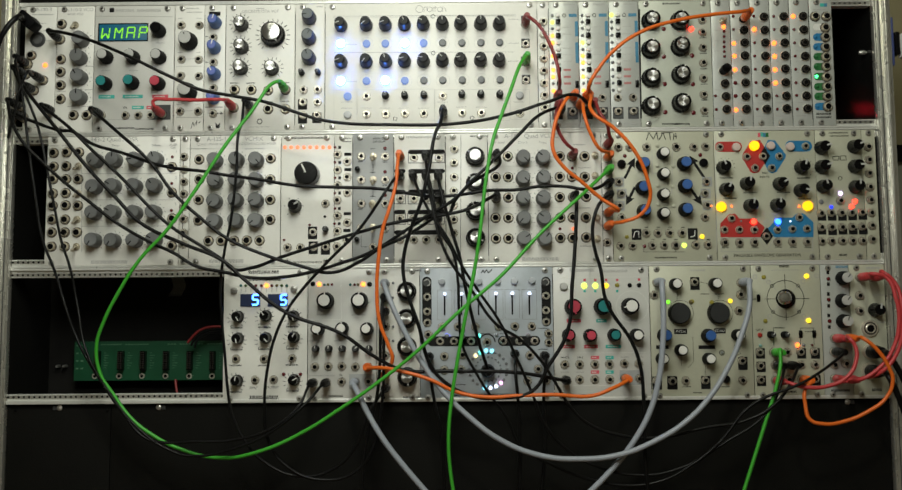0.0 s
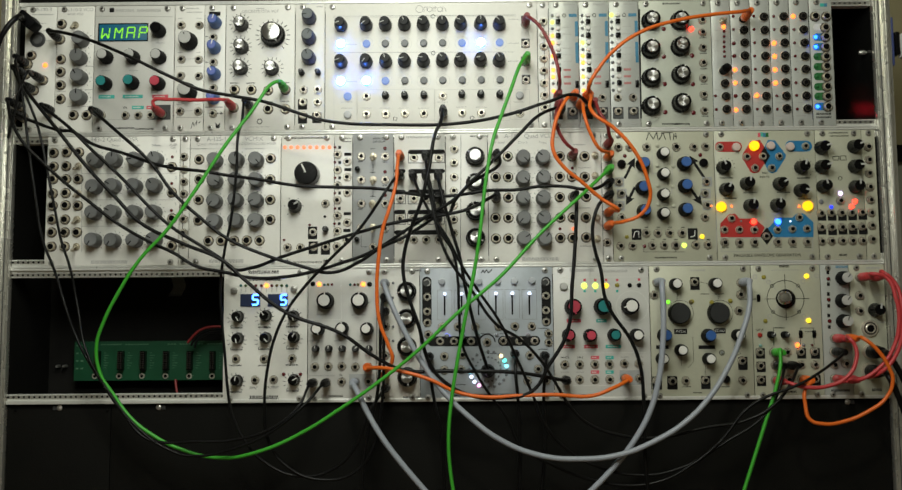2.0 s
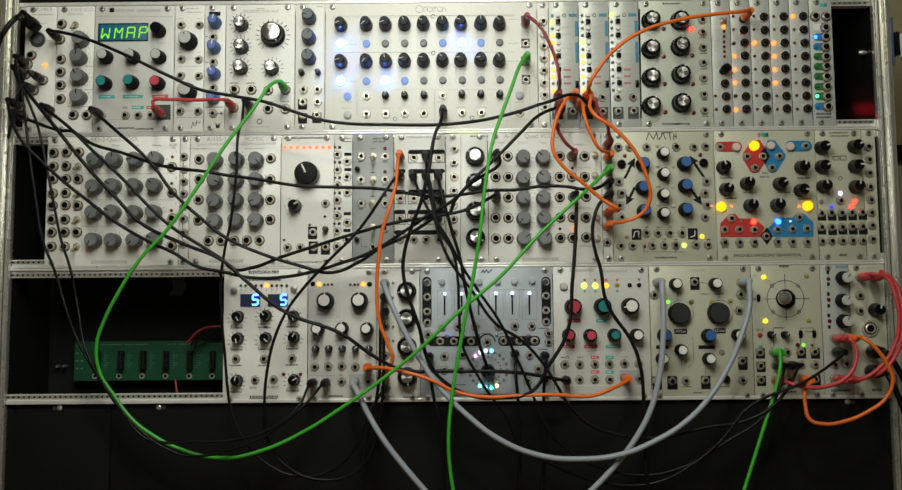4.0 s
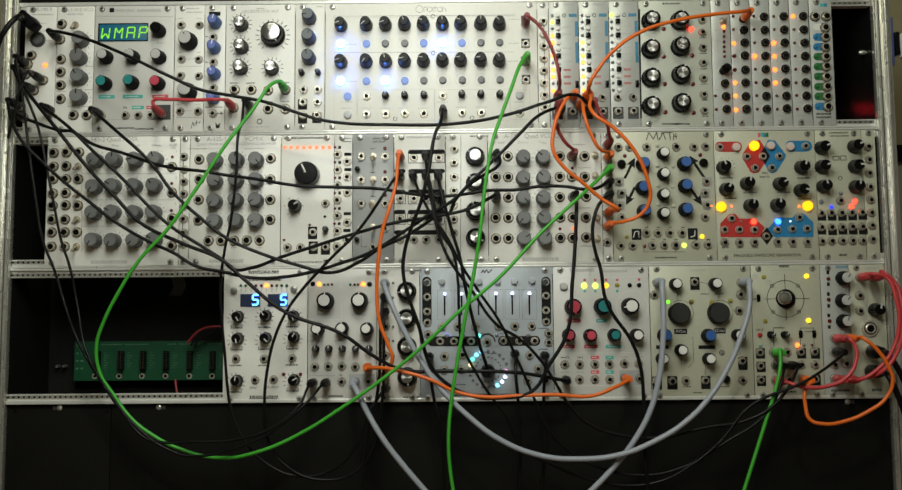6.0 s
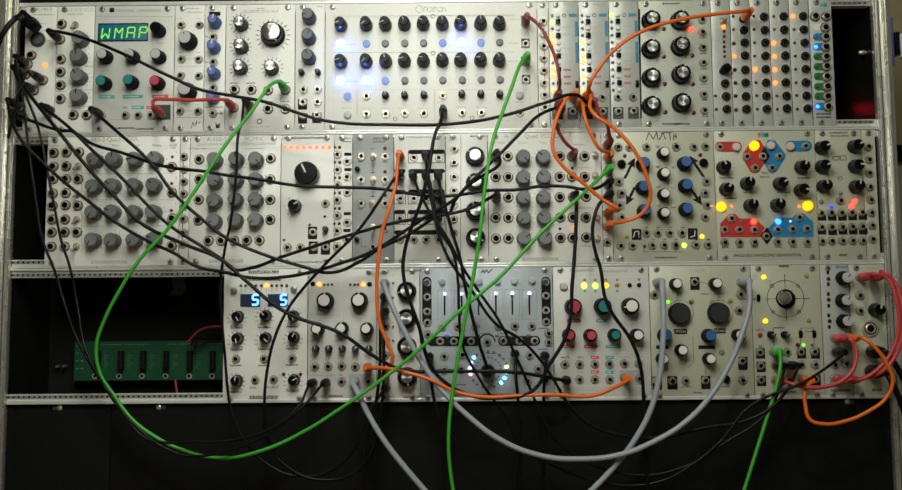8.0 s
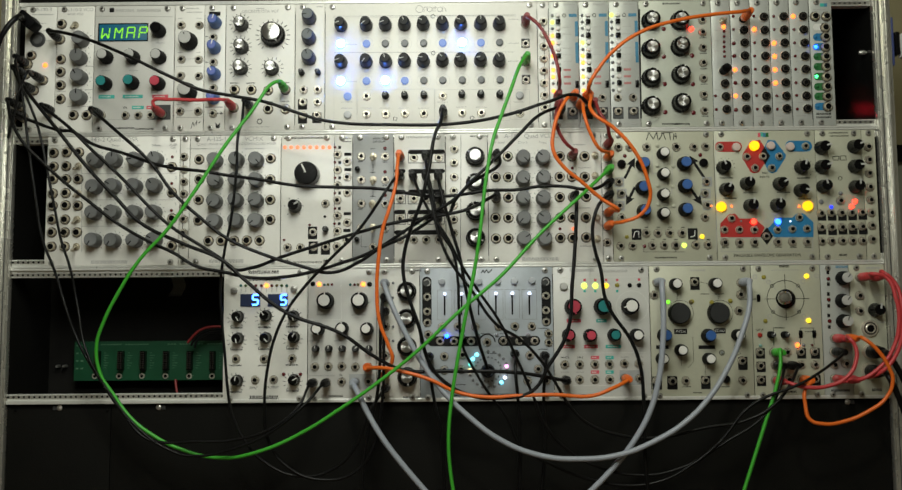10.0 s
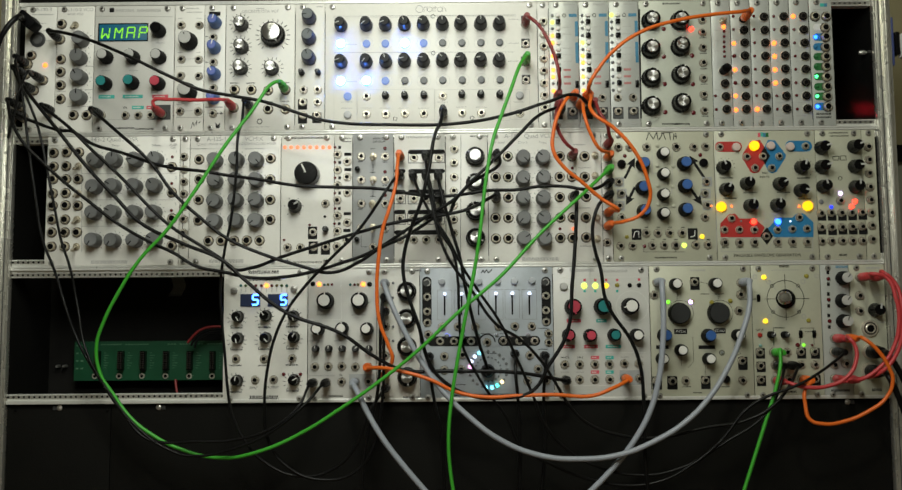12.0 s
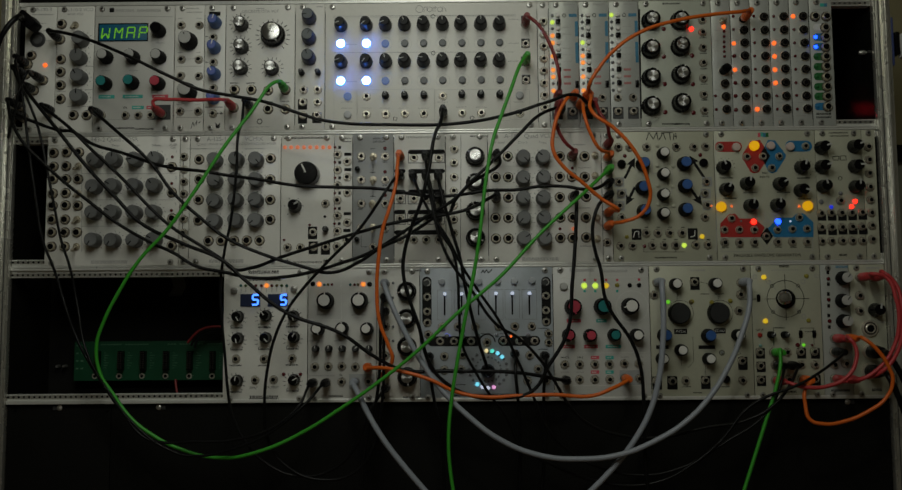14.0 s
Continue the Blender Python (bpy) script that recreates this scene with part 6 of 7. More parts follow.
strokes(digits_on, (270.2, 98.5), 5.6, 9.6, FIVE, DIGIT_BLUE, 1.7)

# ---- patch cables ----
def plug_mesh(colour, fat):
    k = 1.5 if fat else 1.0
    bm = bmesh.new()
    add_lathe(bm, [(1.75, 0), (1.75, 3.0)], 12, 1)
    grip = [(3.2, 2.8), (4.2, 3.4), (4.3, 8.6), (3.75, 9.0), (3.75, 10.0), (4.25, 10.4), (4.2, 12.8), (3.6, 13.2), (3.6, 14.2), (4.05, 14.6), (3.9, 17.0), (3.2, 18.0), (3.0, 20), (2.6, 26), (2.2, 27)]
    add_lathe(bm, [(r * k, h) for r, h in grip], 20, 0)
    for i in range(4):
        add_lathe(bm, [(3.3 * k - 0.12 * i, 20.2 + 1.6 * i), (3.4 * k - 0.12 * i, 20.6 + 1.6 * i), (3.3 * k - 0.12 * i, 21.1 + 1.6 * i)], 16, 0)
    return mesh_from(bm, "plug", [CORDS[colour], NUT])


WORDS = {"black": "black patch cable with moulded plugs hanging across modules", "green": "bright green patch cable looping between modules", "orange": "orange patch cable looping between modules",
         "red": "red patch cable with moulded plugs", "maroon": "dark red patch cable with moulded plugs", "grey": "thick grey patch cable hanging below the case"}


def cable(colour, a, mids, b, radius=1.9, fat=False):
    """A cord from socket a to socket b (plan places, or None where it leaves the view) over points in the air."""
    first = a or (mids[0][0], mids[0][2])
    c = thing("patch_cable", first[0], 0, first[1], WORDS[colour], "cable", "patch cables")
    pts = list(mids)
    reach = 25 * (1.0 if not fat else 1.2)
    for end, at_start in ((a, True), (b, False)):
        if end is None:
            continue
        me = shared("plug_%s_%d" % (colour, fat), lambda: plug_mesh(colour, fat))
        part("plug", me, c, end[0], -2.5, end[1], random.uniform(0, 360))
        near = pts[0] if at_start else pts[-1]
        d = Vector((near[0] - end[0], 0, near[2] - end[1]))
        d = d.normalized() * 3 if d.length > 6 else Vector((0, 0, 0))
        tip = [(end[0], -reach, end[1]), (end[0] + d.x, -reach - 5, end[1] + d.z)]
        pts = tip + pts if at_start else pts + tip[::-1]
    cord("cord", pts, radius * 0.84, CORDS[colour], c)
    return c


cable("black", (43.7, 361.1), [(79, -45, 350.1), (122.5, -50, 331.9), (170.9, -46, 308.5), (194.7, -42, 298.2), (224.5, -40, 292.3), (257.1, -38, 286.3), (289.9, -36, 275.3), (311.7, -34, 268.8), (383.3, -34, 263.7), (443.8, -38, 263.9), (487.3, -46, 269.5), (525.3, -48, 280.8), (553.3, -42, 289.3)], (570, 281.8), 1.9)
cable("red", (148, 283.7), [(151.5, -38, 282.3), (150.9, -40, 287.4), (164, -40, 288.9), (191.6, -40, 288.1), (216.3, -40, 288.4)], (218.6, 289.8), 1.9)
midi = cable("black", (19.7, 373.9), [(25.1, -55, 365.9), (18, -60, 354.3), (5.6, -55, 329.9), (1.2, -50, 295.2)], None, 3.0, True)
part("plug_housing", box_mesh("plug_housing", 19, 18, 10.5, RUBBER, 1.6), midi, 21.0, -12, 372.8, 43, "square black moulded plug housing")
cable("black", (87.1, 283.4), [(116.8, -46, 259.1), (152.5, -48, 226.5), (173.6, -46, 198.2), (200.5, -44, 173.2), (224, -44, 155.1), (256.2, -42, 140.4), (294.2, -40, 128.3), (321.3, -40, 122.1), (348.4, -42, 132), (367.5, -44, 144.1), (392.4, -46, 155.6)], (421.7, 176.7), 1.9)
cable("black", (18.8, 309.2), [(62.3, -46, 259.6), (92.7, -46, 222.4), (122.3, -46, 191), (143.9, -46, 169.6), (184.2, -46, 149.8), (221, -46, 133.8), (239, -46, 118.1), (279.1, -44, 85.8), (331.4, -42, 65.1), (362.3, -40, 43.6), (388.3, -38, 31.1), (431.1, -38, 29.7), (495.3, -38, 27.7)], (543.3, 19.1), 2.1)
cable("black", (6.1, 292.8), [(25, -44, 254.3), (52.4, -42, 224.6), (72, -42, 207.3), (92, -42, 191.8), (117.6, -42, 171.9), (150.5, -42, 152.6), (174, -42, 141.6), (195.3, -42, 129), (221.8, -42, 123.3), (247.2, -42, 117.8), (280.6, -42, 118.6), (307.5, -42, 123.7), (325.3, -42, 129), (359.2, -42, 141.1), (392.3, -44, 161.2), (413.4, -46, 174.9), (437.8, -48, 189.6), (454, -50, 206), (476.9, -50, 227.6), (500, -48, 251.3), (517.3, -44, 268.6)], (542.8, 282.1), 1.9)
cable("black", (38.8, 287.4), [(73.5, -40, 260.8), (91.5, -40, 242.8), (121.3, -40, 214.9), (151.4, -40, 183.9), (169.1, -40, 167.9), (202.1, -40, 146.4), (219.1, -38, 135), (229, -38, 126.3), (247.9, -38, 127.7), (274.4, -38, 137.3), (307.4, -38, 147.9), (343.9, -40, 158.8), (384.6, -42, 169.1), (413.3, -42, 173.2), (451.2, -42, 181.1)], (478.6, 196.8), 1.9)
cable("black", (9.5, 281.4), [(38.3, -38, 268.2), (62.8, -38, 260.2), (72.7, -38, 259.5), (92.9, -38, 247.1), (122.2, -38, 238), (153.7, -38, 227.1), (170.8, -38, 223.1), (200.4, -38, 219.5), (219.1, -36, 216.4), (252, -36, 211.7), (284.9, -36, 205.9), (335.5, -34, 203.5), (364.7, -36, 201.9), (397.6, -40, 196), (413.4, -42, 193.4), (437.8, -42, 193.8), (470.9, -42, 198.4), (495.8, -42, 198.7), (519.1, -42, 201.8), (540.2, -42, 201.6), (566.7, -42, 198.6)], (588, 209), 1.9)
cable("black", (10.1, 325.5), [(36.7, -44, 279.7), (42.2, -40, 261.1), (51.6, -40, 221.6), (59.6, -38, 182.8), (65.1, -36, 155.5), (73.2, -34, 130.5), (80.5, -32, 95.7), (95.4, -45, 51.0), (116.7, -45, 12.8), (131.5, -45, -7.2), (150.6, -45, -28.3), (166.5, -45, -33.0), (198.3, -45, -32.7), (230.0, -45, -31.9), (266.9, -45, -21.8), (292.4, -40, -0.9)], (300, 18.3), 1.5)
cable("black", (11.8, 335.9), [(26.9, -44, 296.5), (31.5, -42, 260.7), (40.2, -40, 203), (49.7, -38, 151.7), (56.5, -36, 134.3), (60.9, -34, 121.4), (69.3, -34, 95.8), (86.5, -45, 62.2), (96.7, -45, 43.1), (116.6, -45, 13.9), (139.7, -45, -15.1), (177.2, -45, -41.5), (198.5, -45, -45.7), (230.2, -45, -40.3), (267.0, -45, -24.9), (298.1, -42, 0.3)], (312.7, 18.2), 1.5)
cable("black", (235.5, 290.7), [(235.8, -40, 264.8), (233.6, -42, 256.1), (231.9, -42, 219.7), (226.6, -40, 171.2), (220.6, -38, 142.6), (216.3, -34, 109.2), (218.4, -34, 76.8), (221.6, -34, 44.5), (225.3, -34, 8.7), (229.8, -34, -11.5), (240.8, -34, -32.7), (257.1, -34, -51.2), (291.9, -34, -66.1), (323.9, -34, -59.5), (346.4, -36, -35.8), (356.2, -38, -9.4)], (370.1, 12.8), 1.6)
cable("black", (427.3, 281.7), [(425.3, -44, 263.9), (420.4, -48, 252), (413.9, -54, 216), (406.3, -54, 185.3), (396.3, -50, 159.5), (390.3, -48, 136.6), (389.7, -48, 120.5), (392.8, -48, 104.5), (403.4, -48, 73), (414.8, -46, 34.9), (430.1, -46, 18), (452.2, -46, 7.3), (476, -46, 5), (507.8, -46, 11.1), (523.5, -46, 34.1), (541, -46, 64.6), (546.9, -44, 110.9), (550.6, -42, 149.3), (552.5, -40, 178.3)], (554.3, 197.2), 2.1)
cable("black", (397.3, 218.4), [(402.7, -44, 202), (413.5, -46, 179.8), (430.5, -48, 153.5), (445.3, -48, 124.9), (460.6, -46, 101.9), (480, -46, 72.5), (493, -44, 43.8), (502.4, -42, 22.5), (510.2, -40, 3.4), (518.6, -38, -18.4), (542.2, -36, -45), (573.7, -36, -60.9), (605.4, -36, -66.9), (642.1, -38, -61.1), (684.6, -40, -37.7), (724.7, -42, -9.1)], (746.5, 31.6), 1.6)
cable("black", (409.9, 218.3), [(415.1, -42, 204.9), (424.6, -46, 159.7), (435.8, -46, 140.2), (440.4, -46, 112.2), (441.2, -46, 85.5), (444.1, -44, 53.6), (456.2, -42, 28.6), (469.3, -40, 7.3), (484.1, -38, -12.9), (497.1, -36, -39.5), (526.1, -36, -56.9), (557.6, -36, -69.7), (594.5, -36, -76.2), (626, -38, -71.9), (652.3, -40, -58.3), (678.8, -42, -37.4), (709, -44, -3.6), (758.7, -46, 18.2)], (803.6, 44.1), 1.6)
cable("black", (422, 218.2), [(424.3, -42, 202.1), (434.9, -44, 160.9), (442.7, -44, 133.8), (447.3, -44, 106.9), (460.2, -42, 53.5)], (469, 27), 1.9)
cable("black", (410, 237.6), [(412.1, -48, 220.3), (416.4, -52, 187.1), (429.4, -54, 138.5), (453, -52, 103.8), (475.6, -50, 72.5), (496.7, -48, 59.1), (514.1, -46, 41.5), (527.2, -44, 22.4), (542.3, -42, -2.5), (558.2, -40, -18.5), (589.7, -40, -30.3), (621.4, -40, -32.6), (669.3, -40, -23.5), (705.9, -42, -16.8), (732.3, -44, -1.1)], (759.5, 31.5), 1.7)
cable("black", (384.6, 218.5), [(379, -46, 206.2), (348.3, -46, 161.9), (316.1, -46, 128.8), (292.4, -44, 102.8), (281.2, -44, 86.8), (269.3, -42, 60.8), (262.3, -40, 30), (260, -38, 0.3), (263.2, -36, -32.6), (281.5, -36, -57.4), (313.5, -36, -69.1), (342.7, -36, -63), (361.4, -36, -38.5), (368.9, -36, 0.9), (370.7, -38, 54.1)], (369.6, 86.1), 1.7)
cable("black", (587.7, 196.9), [(574.8, -40, 185.7), (569.4, -42, 174.1), (566.9, -42, 158.9), (569.2, -42, 139.4), (573.2, -42, 125.9), (578.9, -42, 91.5), (601.5, -42, 54.6), (608.4, -42, 33.3), (611.1, -40, 1.6), (610.9, -40, -26.7), (611.3, -40, -52.8), (613.5, -40, -89.1)], None, 2.0)
cable("black", (523.2, 42.6), [(521, -38, 31.7), (518.9, -38, -0), (520.1, -36, -31.8), (514.9, -36, -89.1)], None, 1.8)
cable("black", (494.6, 44.5), [(493.2, -38, 31.9), (495.4, -38, 0.2), (496.5, -36, -42.1), (495.3, -36, -89)], None, 1.8)
cable("black", (412.5, 42.5), [(414, -40, 27.3), (417.1, -40, 6.1), (424.3, -40, -30.7), (426.6, -40, -87.9)], None, 1.8)
cable("black", (369.6, 99.8), [(368, -38, 75.6), (366.9, -38, 32.9), (364.2, -38, 6.4), (356, -36, -25.4), (351.2, -36, -56.8), (350.7, -36, -88.1)], None, 1.8)
cable("black", (479, 238), [(480.5, -40, 223.9), (465, -44, 212.3), (451.4, -44, 203.2), (437.8, -42, 188.3), (431.2, -40, 176.6)], (421.9, 196.7), 1.9)
cable("green", (270.2, 307.5), [(269.8, -36, 306.9), (263.2, -42, 301.5), (254.3, -46, 287.2), (248.3, -48, 276.8), (235.4, -50, 258.8), (222.6, -52, 240.4), (196.8, -54, 199.5), (170.7, -54, 162), (144, -52, 133), (124.6, -48, 103.9), (110.4, -44, 77.5), (103.0, -40, 56.2), (105.5, -36, 29.9), (117.1, -34, 11.1), (135.4, -34, -12.4), (152.3, -34, -25.7), (183.1, -34, -41.2), (220.7, -36, -48.6), (256.4, -44, -42.1), (293.6, -46, -26.5), (336.2, -50, -0.5), (362.7, -52, 17.7), (399.8, -54, 46.2), (442.2, -58, 85.2), (479.5, -58, 116.5), (517.4, -54, 156.4), (556.1, -48, 191.9)], (588.3, 222.2), 2.0)
cable("green", (509.6, 333.6), [(500.6, -44, 317.1), (492.9, -50, 296.1), (481.4, -56, 264.5), (474.6, -60, 244.7), (468.9, -62, 217.4), (464.3, -62, 185.3), (461.3, -62, 158.7), (456.3, -60, 126.1), (450.2, -60, 95.6), (442, -58, 53.8), (434.8, -56, 12.2), (430.9, -54, -24.1), (431.2, -52, -50.1), (436.6, -50, -91.4)], None, 2.0)
cable("green", (745.4, 44), [(740, -36, 47.1), (738.7, -40, 35.5), (733.5, -42, 14.5), (724.6, -42, -11.7), (709.9, -42, -53.2), (697, -42, -89.3)], None, 2.0)
cable("orange", (727.6, 375.2), [(715.5, -38, 370.4), (686.8, -42, 366.5), (647.2, -46, 358.8), (616.5, -48, 348.3), (591.6, -48, 331.8), (575.1, -46, 313), (566.6, -42, 298.6)], (568.3, 295.8), 2.1)
cable("orange", (555.8, 295.9), [(544.6, -46, 284.4), (535.7, -50, 268.1), (530.9, -52, 251.3), (530.6, -52, 233.8), (540.2, -50, 218.8), (556.3, -48, 205.4), (575.4, -44, 189.5), (591.6, -42, 178.8)], (587.5, 180.7), 2.1)
cable("orange", (570.3, 293.7), [(568.2, -50, 270.6), (589.1, -52, 253.5), (607.3, -52, 231.5), (617.8, -50, 207.3), (620.8, -46, 188.9), (613.1, -42, 174.8), (597.5, -38, 168.3)], (587.2, 167.7), 2.1)
cable("orange", (562.1, 287.6), [(561.1, -46, 268.8), (567.2, -46, 249.5), (575.1, -42, 237.5)], (588.4, 235.4), 2.0)
cable("orange", (384.7, 237.9), [(384, -38, 225.1), (382.6, -42, 205.2), (376.3, -46, 180.1), (370.3, -46, 161.2), (366.6, -46, 134.3), (364.8, -44, 107.6), (367.3, -42, 75.5), (375.1, -40, 54.1), (378.7, -38, 40.8)], (370.1, 25.8), 2.1)
cable("orange", (353, 32.9), [(371.5, -42, 33), (388.8, -46, 29.8), (415.3, -48, 21.8), (436.4, -48, 11.7), (462.7, -48, 6.3), (494.5, -46, 7), (526.2, -46, 7.8), (563.4, -44, 6.4), (582.4, -42, 13)], (600.9, 20.1), 2.1)
cable("orange", (815.4, 56.8), [(814.1, -44, 57.2), (823.6, -48, 48.2), (834, -50, 30.8), (837.1, -50, 18.3), (830.9, -48, 2.6), (815.4, -46, -9.4), (794.8, -44, -18.3), (773.6, -44, -20.7), (762.9, -42, -16.7), (760, -40, -4.2), (760.7, -38, 8.8)], (771.6, 17.8), 2.1)
cable("red", (804.8, 56.9), [(802.5, -40, 57.8), (806.9, -44, 49.3), (806, -46, 36.2), (797.4, -46, 22.1), (780.4, -44, 13.7), (759.9, -42, 12.7), (746.6, -38, 16.3)], (746, 17), 2.2)
cable("red", (831.6, 115.8), [(825.8, -42, 116.8), (837.2, -46, 113.3), (843.9, -50, 92.8), (845.5, -50, 71.7), (840, -48, 48.1), (826.8, -46, 29.7), (811.3, -40, 19.1)], (803.1, 18.2), 2.2)
cable("red", (843.8, 115.7), [(835.6, -44, 118.2), (844.5, -48, 107.8), (848, -52, 87.5), (847.4, -52, 63.8), (840.2, -50, 40.2), (827.6, -46, 25.5)], (814.5, 18.1), 2.2)
cable("maroon", (509.8, 372.2), [(510.9, -40, 366.1), (518.7, -44, 357.9), (526.6, -46, 344.3), (534.4, -46, 324.6), (538.6, -44, 303.9)], (540, 296.1), 2.0)
cable("maroon", (540.9, 287.8), [(534.8, -38, 268.1), (537.8, -38, 254.2), (544.9, -36, 243.4)], (554, 237.8), 2.0)
cable("maroon", (574.2, 287.5), [(576.2, -40, 272.8), (583.5, -40, 260), (585.6, -36, 251.4)], (588.4, 248.1), 2.0)
cable("grey", (634.1, 112.3), [(632, -36, 108.5), (631.7, -40, 89.5), (629.7, -42, 52.2), (625.1, -42, 20.5), (616.3, -42, -8.3), (599.7, -42, -36.9), (578, -42, -62.7), (548.5, -42, -90.9)], None, 3.2)
cable("grey", (716.3, 111.7), [(713.9, -36, 110.6), (711.3, -42, 88.8), (702.3, -46, 62.3), (687.4, -48, 30.8), (667.5, -50, 2.4), (645.9, -50, -18.2), (619.3, -50, -34.1), (587.6, -50, -46.2), (550.9, -50, -50.1), (514.4, -50, -46.8), (478, -50, -32.6), (446.7, -48, -9.2), (425.8, -46, 11.7), (409.9, -44, 32.8), (388.7, -42, 70), (376.7, -38, 95.9)], (369.6, 113.4), 3.0)
cable("grey", (340.3, 18.6), [(346.8, -40, 10.3), (356.6, -42, -9.1), (370, -44, -30.9), (388.4, -44, -54.9), (418.7, -44, -89.7)], None, 3.2)
cable("black", (838.3, 43.9), [(837.2, -44, 41.2), (847.4, -44, 24.2), (858, -40, -2.3)], None, 3.2, True)
cable("black", (836.4, 25.3), [(836.2, -44, 21.7), (844.3, -44, 3.3), (854.2, -40, -23.2)], None, 3.2, True)
cable("black", (27.6, 319.5), [(32.6, -46, 315.4), (27.4, -48, 301), (20.9, -46, 273.8), (15.2, -44, 252.1)], None, 1.6)
plugs = thing("patch_plug", 707, 0, 323.2, "short black patch plug pushed into a socket", "plug")
part("plug", lathe_mesh("short_plug", [(4.4, 2), (4.6, 3), (4.4, 11), (3.2, 12.5), (2.4, 15), (1.8, 16)], [RUBBER], 20), plugs, 707, 0, 323.2)
ribbon = thing("ribbon_cable", 150, 60, 110, "grey ribbon cable hanging inside the open bay", "cable")
for i in range(10):
    cord("ribbon_strand", [(148 + 1.3 * i, 40, 124), (147 + 1.3 * i, 52, 116), (140 + 1.3 * i, 66, 109), (133 + 1.3 * i, 84, 107)], 0.65, GREYSIDE, ribbon)

# ---- blinking lights: added lit pieces, moved or turned instead of switching ----
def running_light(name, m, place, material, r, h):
    """An added lit lens, stepped from place to place along its row to show blinking."""
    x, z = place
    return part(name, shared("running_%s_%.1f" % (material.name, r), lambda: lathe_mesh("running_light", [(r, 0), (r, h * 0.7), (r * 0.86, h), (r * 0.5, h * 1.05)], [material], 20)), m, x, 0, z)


def turning_led(m, place, lit, dull, r, lift=0.0):
    """A small lens with a lit and a dull side, turned by its state in place of switching."""
    def make():
        bm = bmesh.new()
        half = [(r * math.cos(radians(a)), r * math.sin(radians(a))) for a in (0, 25, 50, 72, 86)]
        add_lathe(bm, half, 14, 0)
        add_lathe(bm, [(q, -h) for q, h in half], 14, 1)
        return mesh_from(bm, "turning_led", [lit, dull])
    return part("led", shared("turn_%s_%.1f" % (lit.name, r), make), m, place[0], -lift, place[1])


seq = next(o for o in scene.objects if o.name.startswith("dual_sequencer"))


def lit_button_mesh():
    """An added lit translucent cap: pale face, deep blue light leaving round its skirt."""
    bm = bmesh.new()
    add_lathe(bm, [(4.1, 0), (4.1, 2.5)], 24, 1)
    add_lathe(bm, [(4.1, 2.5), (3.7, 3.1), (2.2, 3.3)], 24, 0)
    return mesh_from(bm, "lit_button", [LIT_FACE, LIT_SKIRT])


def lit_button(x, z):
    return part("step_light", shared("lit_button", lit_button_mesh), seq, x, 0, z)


for z in (ZA, ZB):
    lit_button(COLS[0], z)
    # blue spill from the lit first button, put on as a faint glow
    button(seq, [(COLS[1], z)], LIT_DIM, 3.85, 2.7)
button(seq, [(332.3, 300.1)], LIT_DIM, 4.0, 2.7)
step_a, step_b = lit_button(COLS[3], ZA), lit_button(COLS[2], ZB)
# spill on both neighbours of the lit step, added as faintly glowing caps
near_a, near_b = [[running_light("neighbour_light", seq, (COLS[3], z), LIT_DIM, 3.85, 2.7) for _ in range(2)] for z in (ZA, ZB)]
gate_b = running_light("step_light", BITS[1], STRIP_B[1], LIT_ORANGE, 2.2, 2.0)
bits_a = [turning_led(BITS[0], q, LIT_ORANGE, DULLRED, 2.1) for q in STRIP_A]
column_leds = [turning_led(column, q, LIT_BLUE if i in (0, 1, 7) else LIT_GREEN, PATCHBLUE if i in (0, 1, 7) else PATCHGREEN, 2.0) for i, q in enumerate(COLUMN)]
band_leds = [turning_led(spectral, q, k, DULLGREY, r, 0.2) for q, k, r in zip(BAND, (LIT_BLUE, LIT_CYAN, LIT_TEAL, LIT_SLIDER, LIT_ORANGE, LIT_PINK), (2.2, 2.2, 2.2, 2.2, 1.2, 2.2))]
joy_orange = turning_led(joy, (769, 50.8), LIT_ORANGE, DULLRED, 2.2)
joy_green = turning_led(joy, (774.9, 50.7), LIT_LEAF, DULLGREY, 1.6)
violet = turning_led(lfo, (817.1, 198.8), LIT_VIOLET, DULLGREY, 2.2)
flash = turning_led(echo, (667.1, 93.3), LIT_VIOLET, DULLOLIVE, 2.3)
amber = turning_led(echo, (705.4, 94), LIT_YELLOW, DULLYELLOW, 2.3)


pair = [running_light("axis_light", joy, q, LIT_YELLOW, 2.3, 2.0) for q in ((780.2, 117.6), (780.5, 74.4))]


# lit dots on one added piece, turned over the fixed ring of lights
def light_arc(m, mats):
    bm = bmesh.new()
    for i, _ in enumerate(mats):
        a = radians(-18 * (len(mats) - 1) / 2 + 18 * i)
        add_lathe(bm, [(1.9, 0), (1.9, 1.2), (1.5, 1.9), (0.8, 2.1)], 12, i, cx=17.9 * math.sin(a), cz=17.9 * math.cos(a))
    return part("light_arc", mesh_from(bm, "light_arc", mats), m, RING[0], 0, RING[1])


arc_a = light_arc(spectral, [LIT_WARM, LIT_TEAL, LIT_CYAN, LIT_CYAN])
arc_b = light_arc(spectral, [LIT_PINK, LIT_SLIDER, LIT_SLIDER, LIT_CYAN])


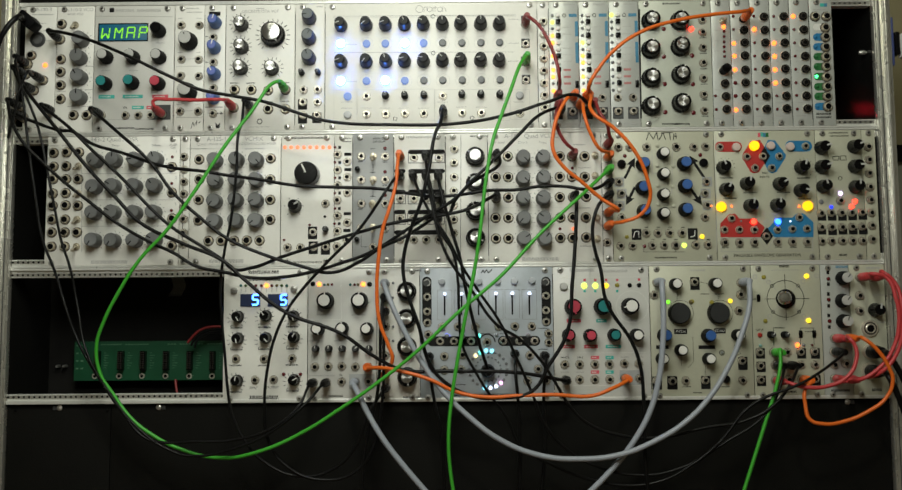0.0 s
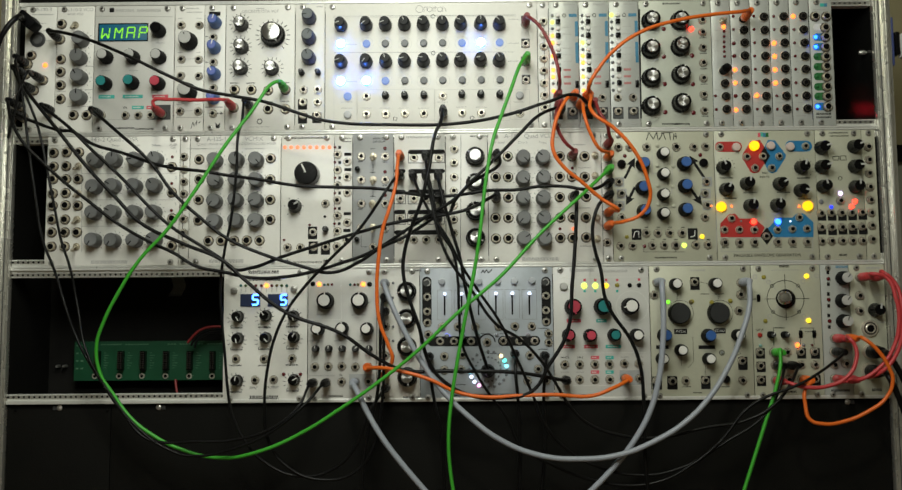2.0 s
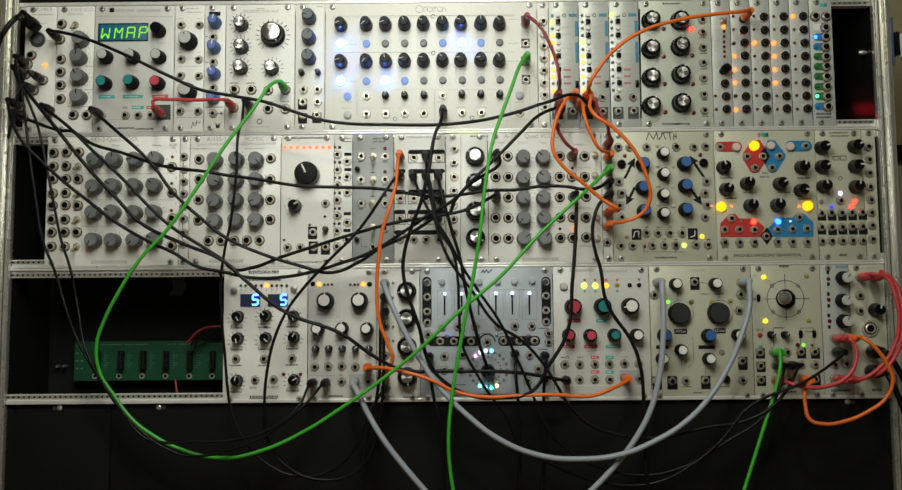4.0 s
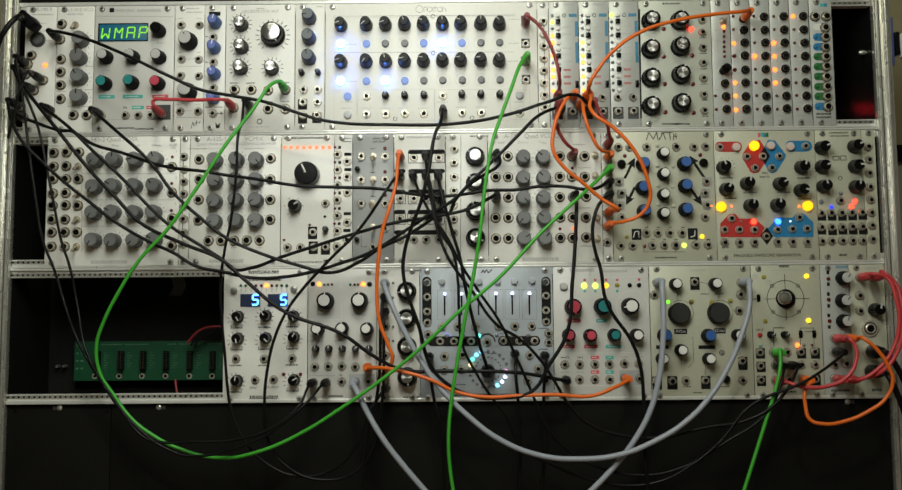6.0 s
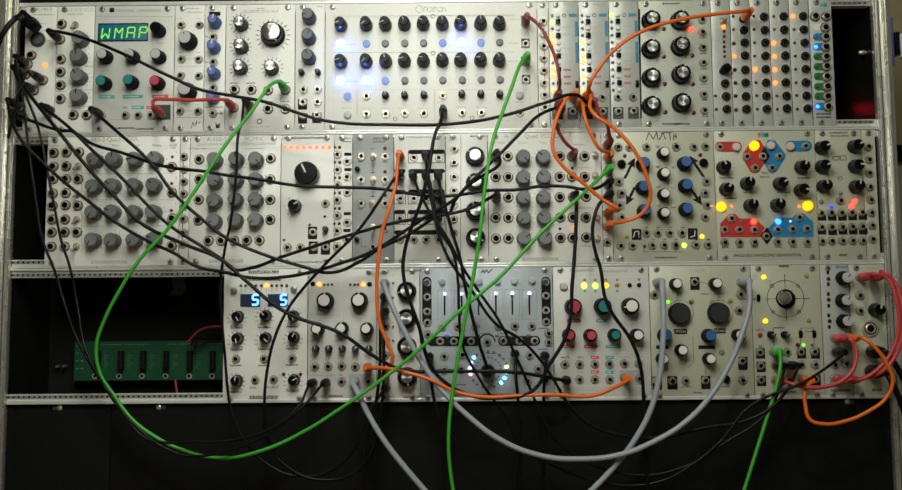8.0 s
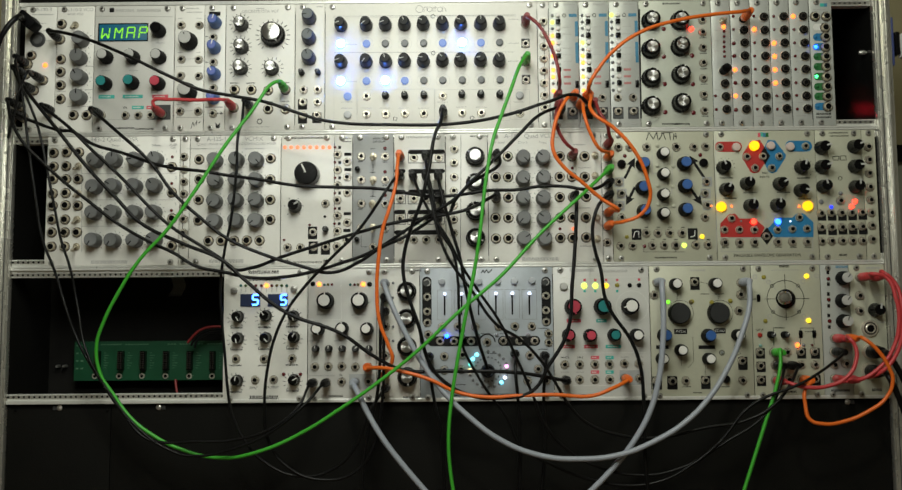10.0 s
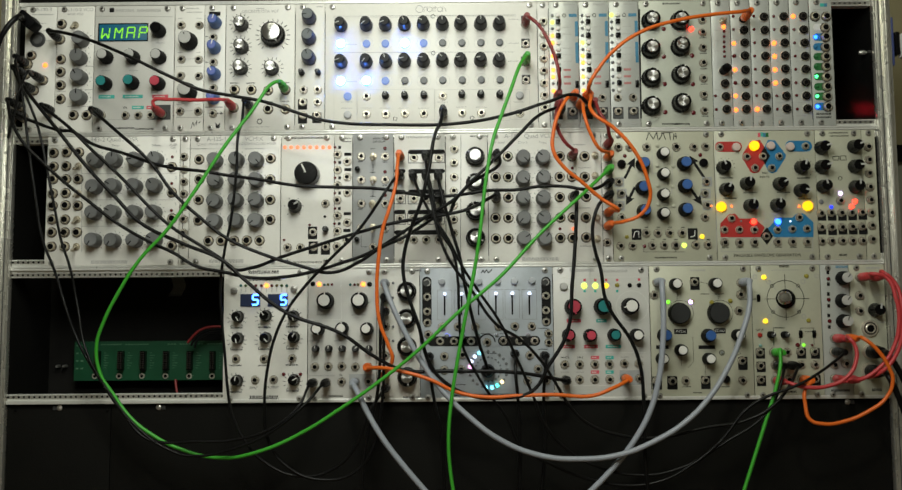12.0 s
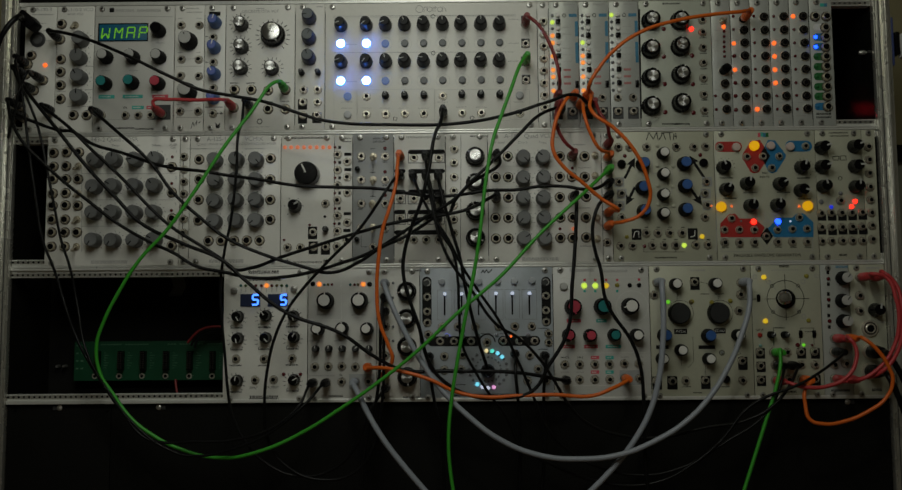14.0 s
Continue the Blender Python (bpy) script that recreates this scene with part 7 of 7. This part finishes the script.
def motions():
    step = 0.5

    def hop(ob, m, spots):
        """Show blinking: stand on each spot for half a second, then step on within one picture."""
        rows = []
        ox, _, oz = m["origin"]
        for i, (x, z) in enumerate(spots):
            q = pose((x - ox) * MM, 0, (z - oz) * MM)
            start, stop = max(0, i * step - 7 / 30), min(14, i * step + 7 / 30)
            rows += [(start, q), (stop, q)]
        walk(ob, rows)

    # going on or off is shown as a half turn of the lens
    def turn(ob, states):
        x, y, z = ob.location
        rows = [(0, pose(x, y, z, 0 if states[0] == "1" else 180))]
        for i in range(1, len(states)):
            if states[i] == states[i - 1]:
                continue
            a, b = (0, 180) if states[i] == "0" else (180, 0)
            t = i * step - 8 / 30
            rows += [(t + k / 30, pose(x, y, z, a + (b - a) * f)) for k, f in enumerate((0, 0.4, 0.8, 1.0))]
        rows.append((14, rows[-1][1]))
        walk(ob, rows)

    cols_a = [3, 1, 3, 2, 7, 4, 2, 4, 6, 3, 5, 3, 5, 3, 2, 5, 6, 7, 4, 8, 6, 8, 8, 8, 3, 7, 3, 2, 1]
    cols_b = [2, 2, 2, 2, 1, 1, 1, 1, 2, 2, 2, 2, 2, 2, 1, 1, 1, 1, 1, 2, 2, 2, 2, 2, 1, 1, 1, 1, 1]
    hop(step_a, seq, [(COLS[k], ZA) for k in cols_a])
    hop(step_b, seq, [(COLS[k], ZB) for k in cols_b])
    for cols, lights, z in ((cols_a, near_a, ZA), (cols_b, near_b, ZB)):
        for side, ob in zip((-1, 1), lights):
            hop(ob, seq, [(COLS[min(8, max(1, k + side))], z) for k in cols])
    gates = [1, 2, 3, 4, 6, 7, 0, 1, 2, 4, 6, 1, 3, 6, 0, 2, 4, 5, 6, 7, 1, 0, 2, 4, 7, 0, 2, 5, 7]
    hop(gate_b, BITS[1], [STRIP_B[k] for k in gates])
    sides = "11111" + "0000" + "11111" + "00000" + "11111" + "00000"
    for ob, right, left in zip(pair, ((780.2, 117.6), (780.5, 74.4)), ((738.6, 116.9), (738.6, 74.2))):
        hop(ob, joy, [right if s == "1" else left for s in sides])
    turn(joy_orange, sides)
    turn(joy_green, "".join("0" if s == "1" else "1" for s in sides))

    def pick(sets, k):
        return "".join("1" if str(k) in s else "0" for s in sets)

    shift = ["2347", "57", "257", "357", "457", "2457", "3457", "23457", "3457", "23467", "4567", "234567", "2567", "4567", "34567", "", "3", "34", "246", "357", "46", "346", "7", "2357", "2467", "34567", "", "23", "24"]
    for k, ob in enumerate(bits_a):
        turn(ob, pick(shift, k + 2))
    divide = ["4", "12367", "2", "56", "017", "35", "123", "4", "06", "17", "23", "15", "", "01234567", "0", "46", "17", "25", "3", "06", "14", "7", "3", "0123", "0467", "2", "2456", "247", "01"]
    for k, ob in enumerate(column_leds):
        turn(ob, pick(divide, k))
    band = ["2", "", "", "", "", "", "", "", "", "", "", "", "2", "", "", "", "", "", "01", "12", "0", "0124", "12", "23", "", "01", "012345", "034", "4"]
    for k, ob in enumerate(band_leds):
        turn(ob, pick(band, k))
    turn(violet, "11001100100100100100010110110")
    turn(flash, "00000010000000010000000010100")
    turn(amber, "10000000000000000000000000000")
    ox, _, oz = spectral["origin"]

    def arc(ob, angles):
        rows = [(i * step, pose((RING[0] - ox) * MM, 0, (RING[1] - oz) * MM, 0, a, 0)) for i, a in enumerate(angles)]
        walk(ob, rows)

    arc(arc_a, [-15, 13, 34, 52, 71, 90, 115, 148, 180, 212, 245, 278, 312, 360, 394, 432, 470, 516, 562, 608, 655, 702, 760, 810, 880, 925, 990, 1043, 1102])
    arc(arc_b, [165, 176, 201, 225, 238, 263, 282, 312, 344, 375, 406, 438, 483, 528, 561, 603, 642, 688, 735, 782, 828, 875, 934, 978, 1025, 1092, 1142, 1220, 1270])


motions()
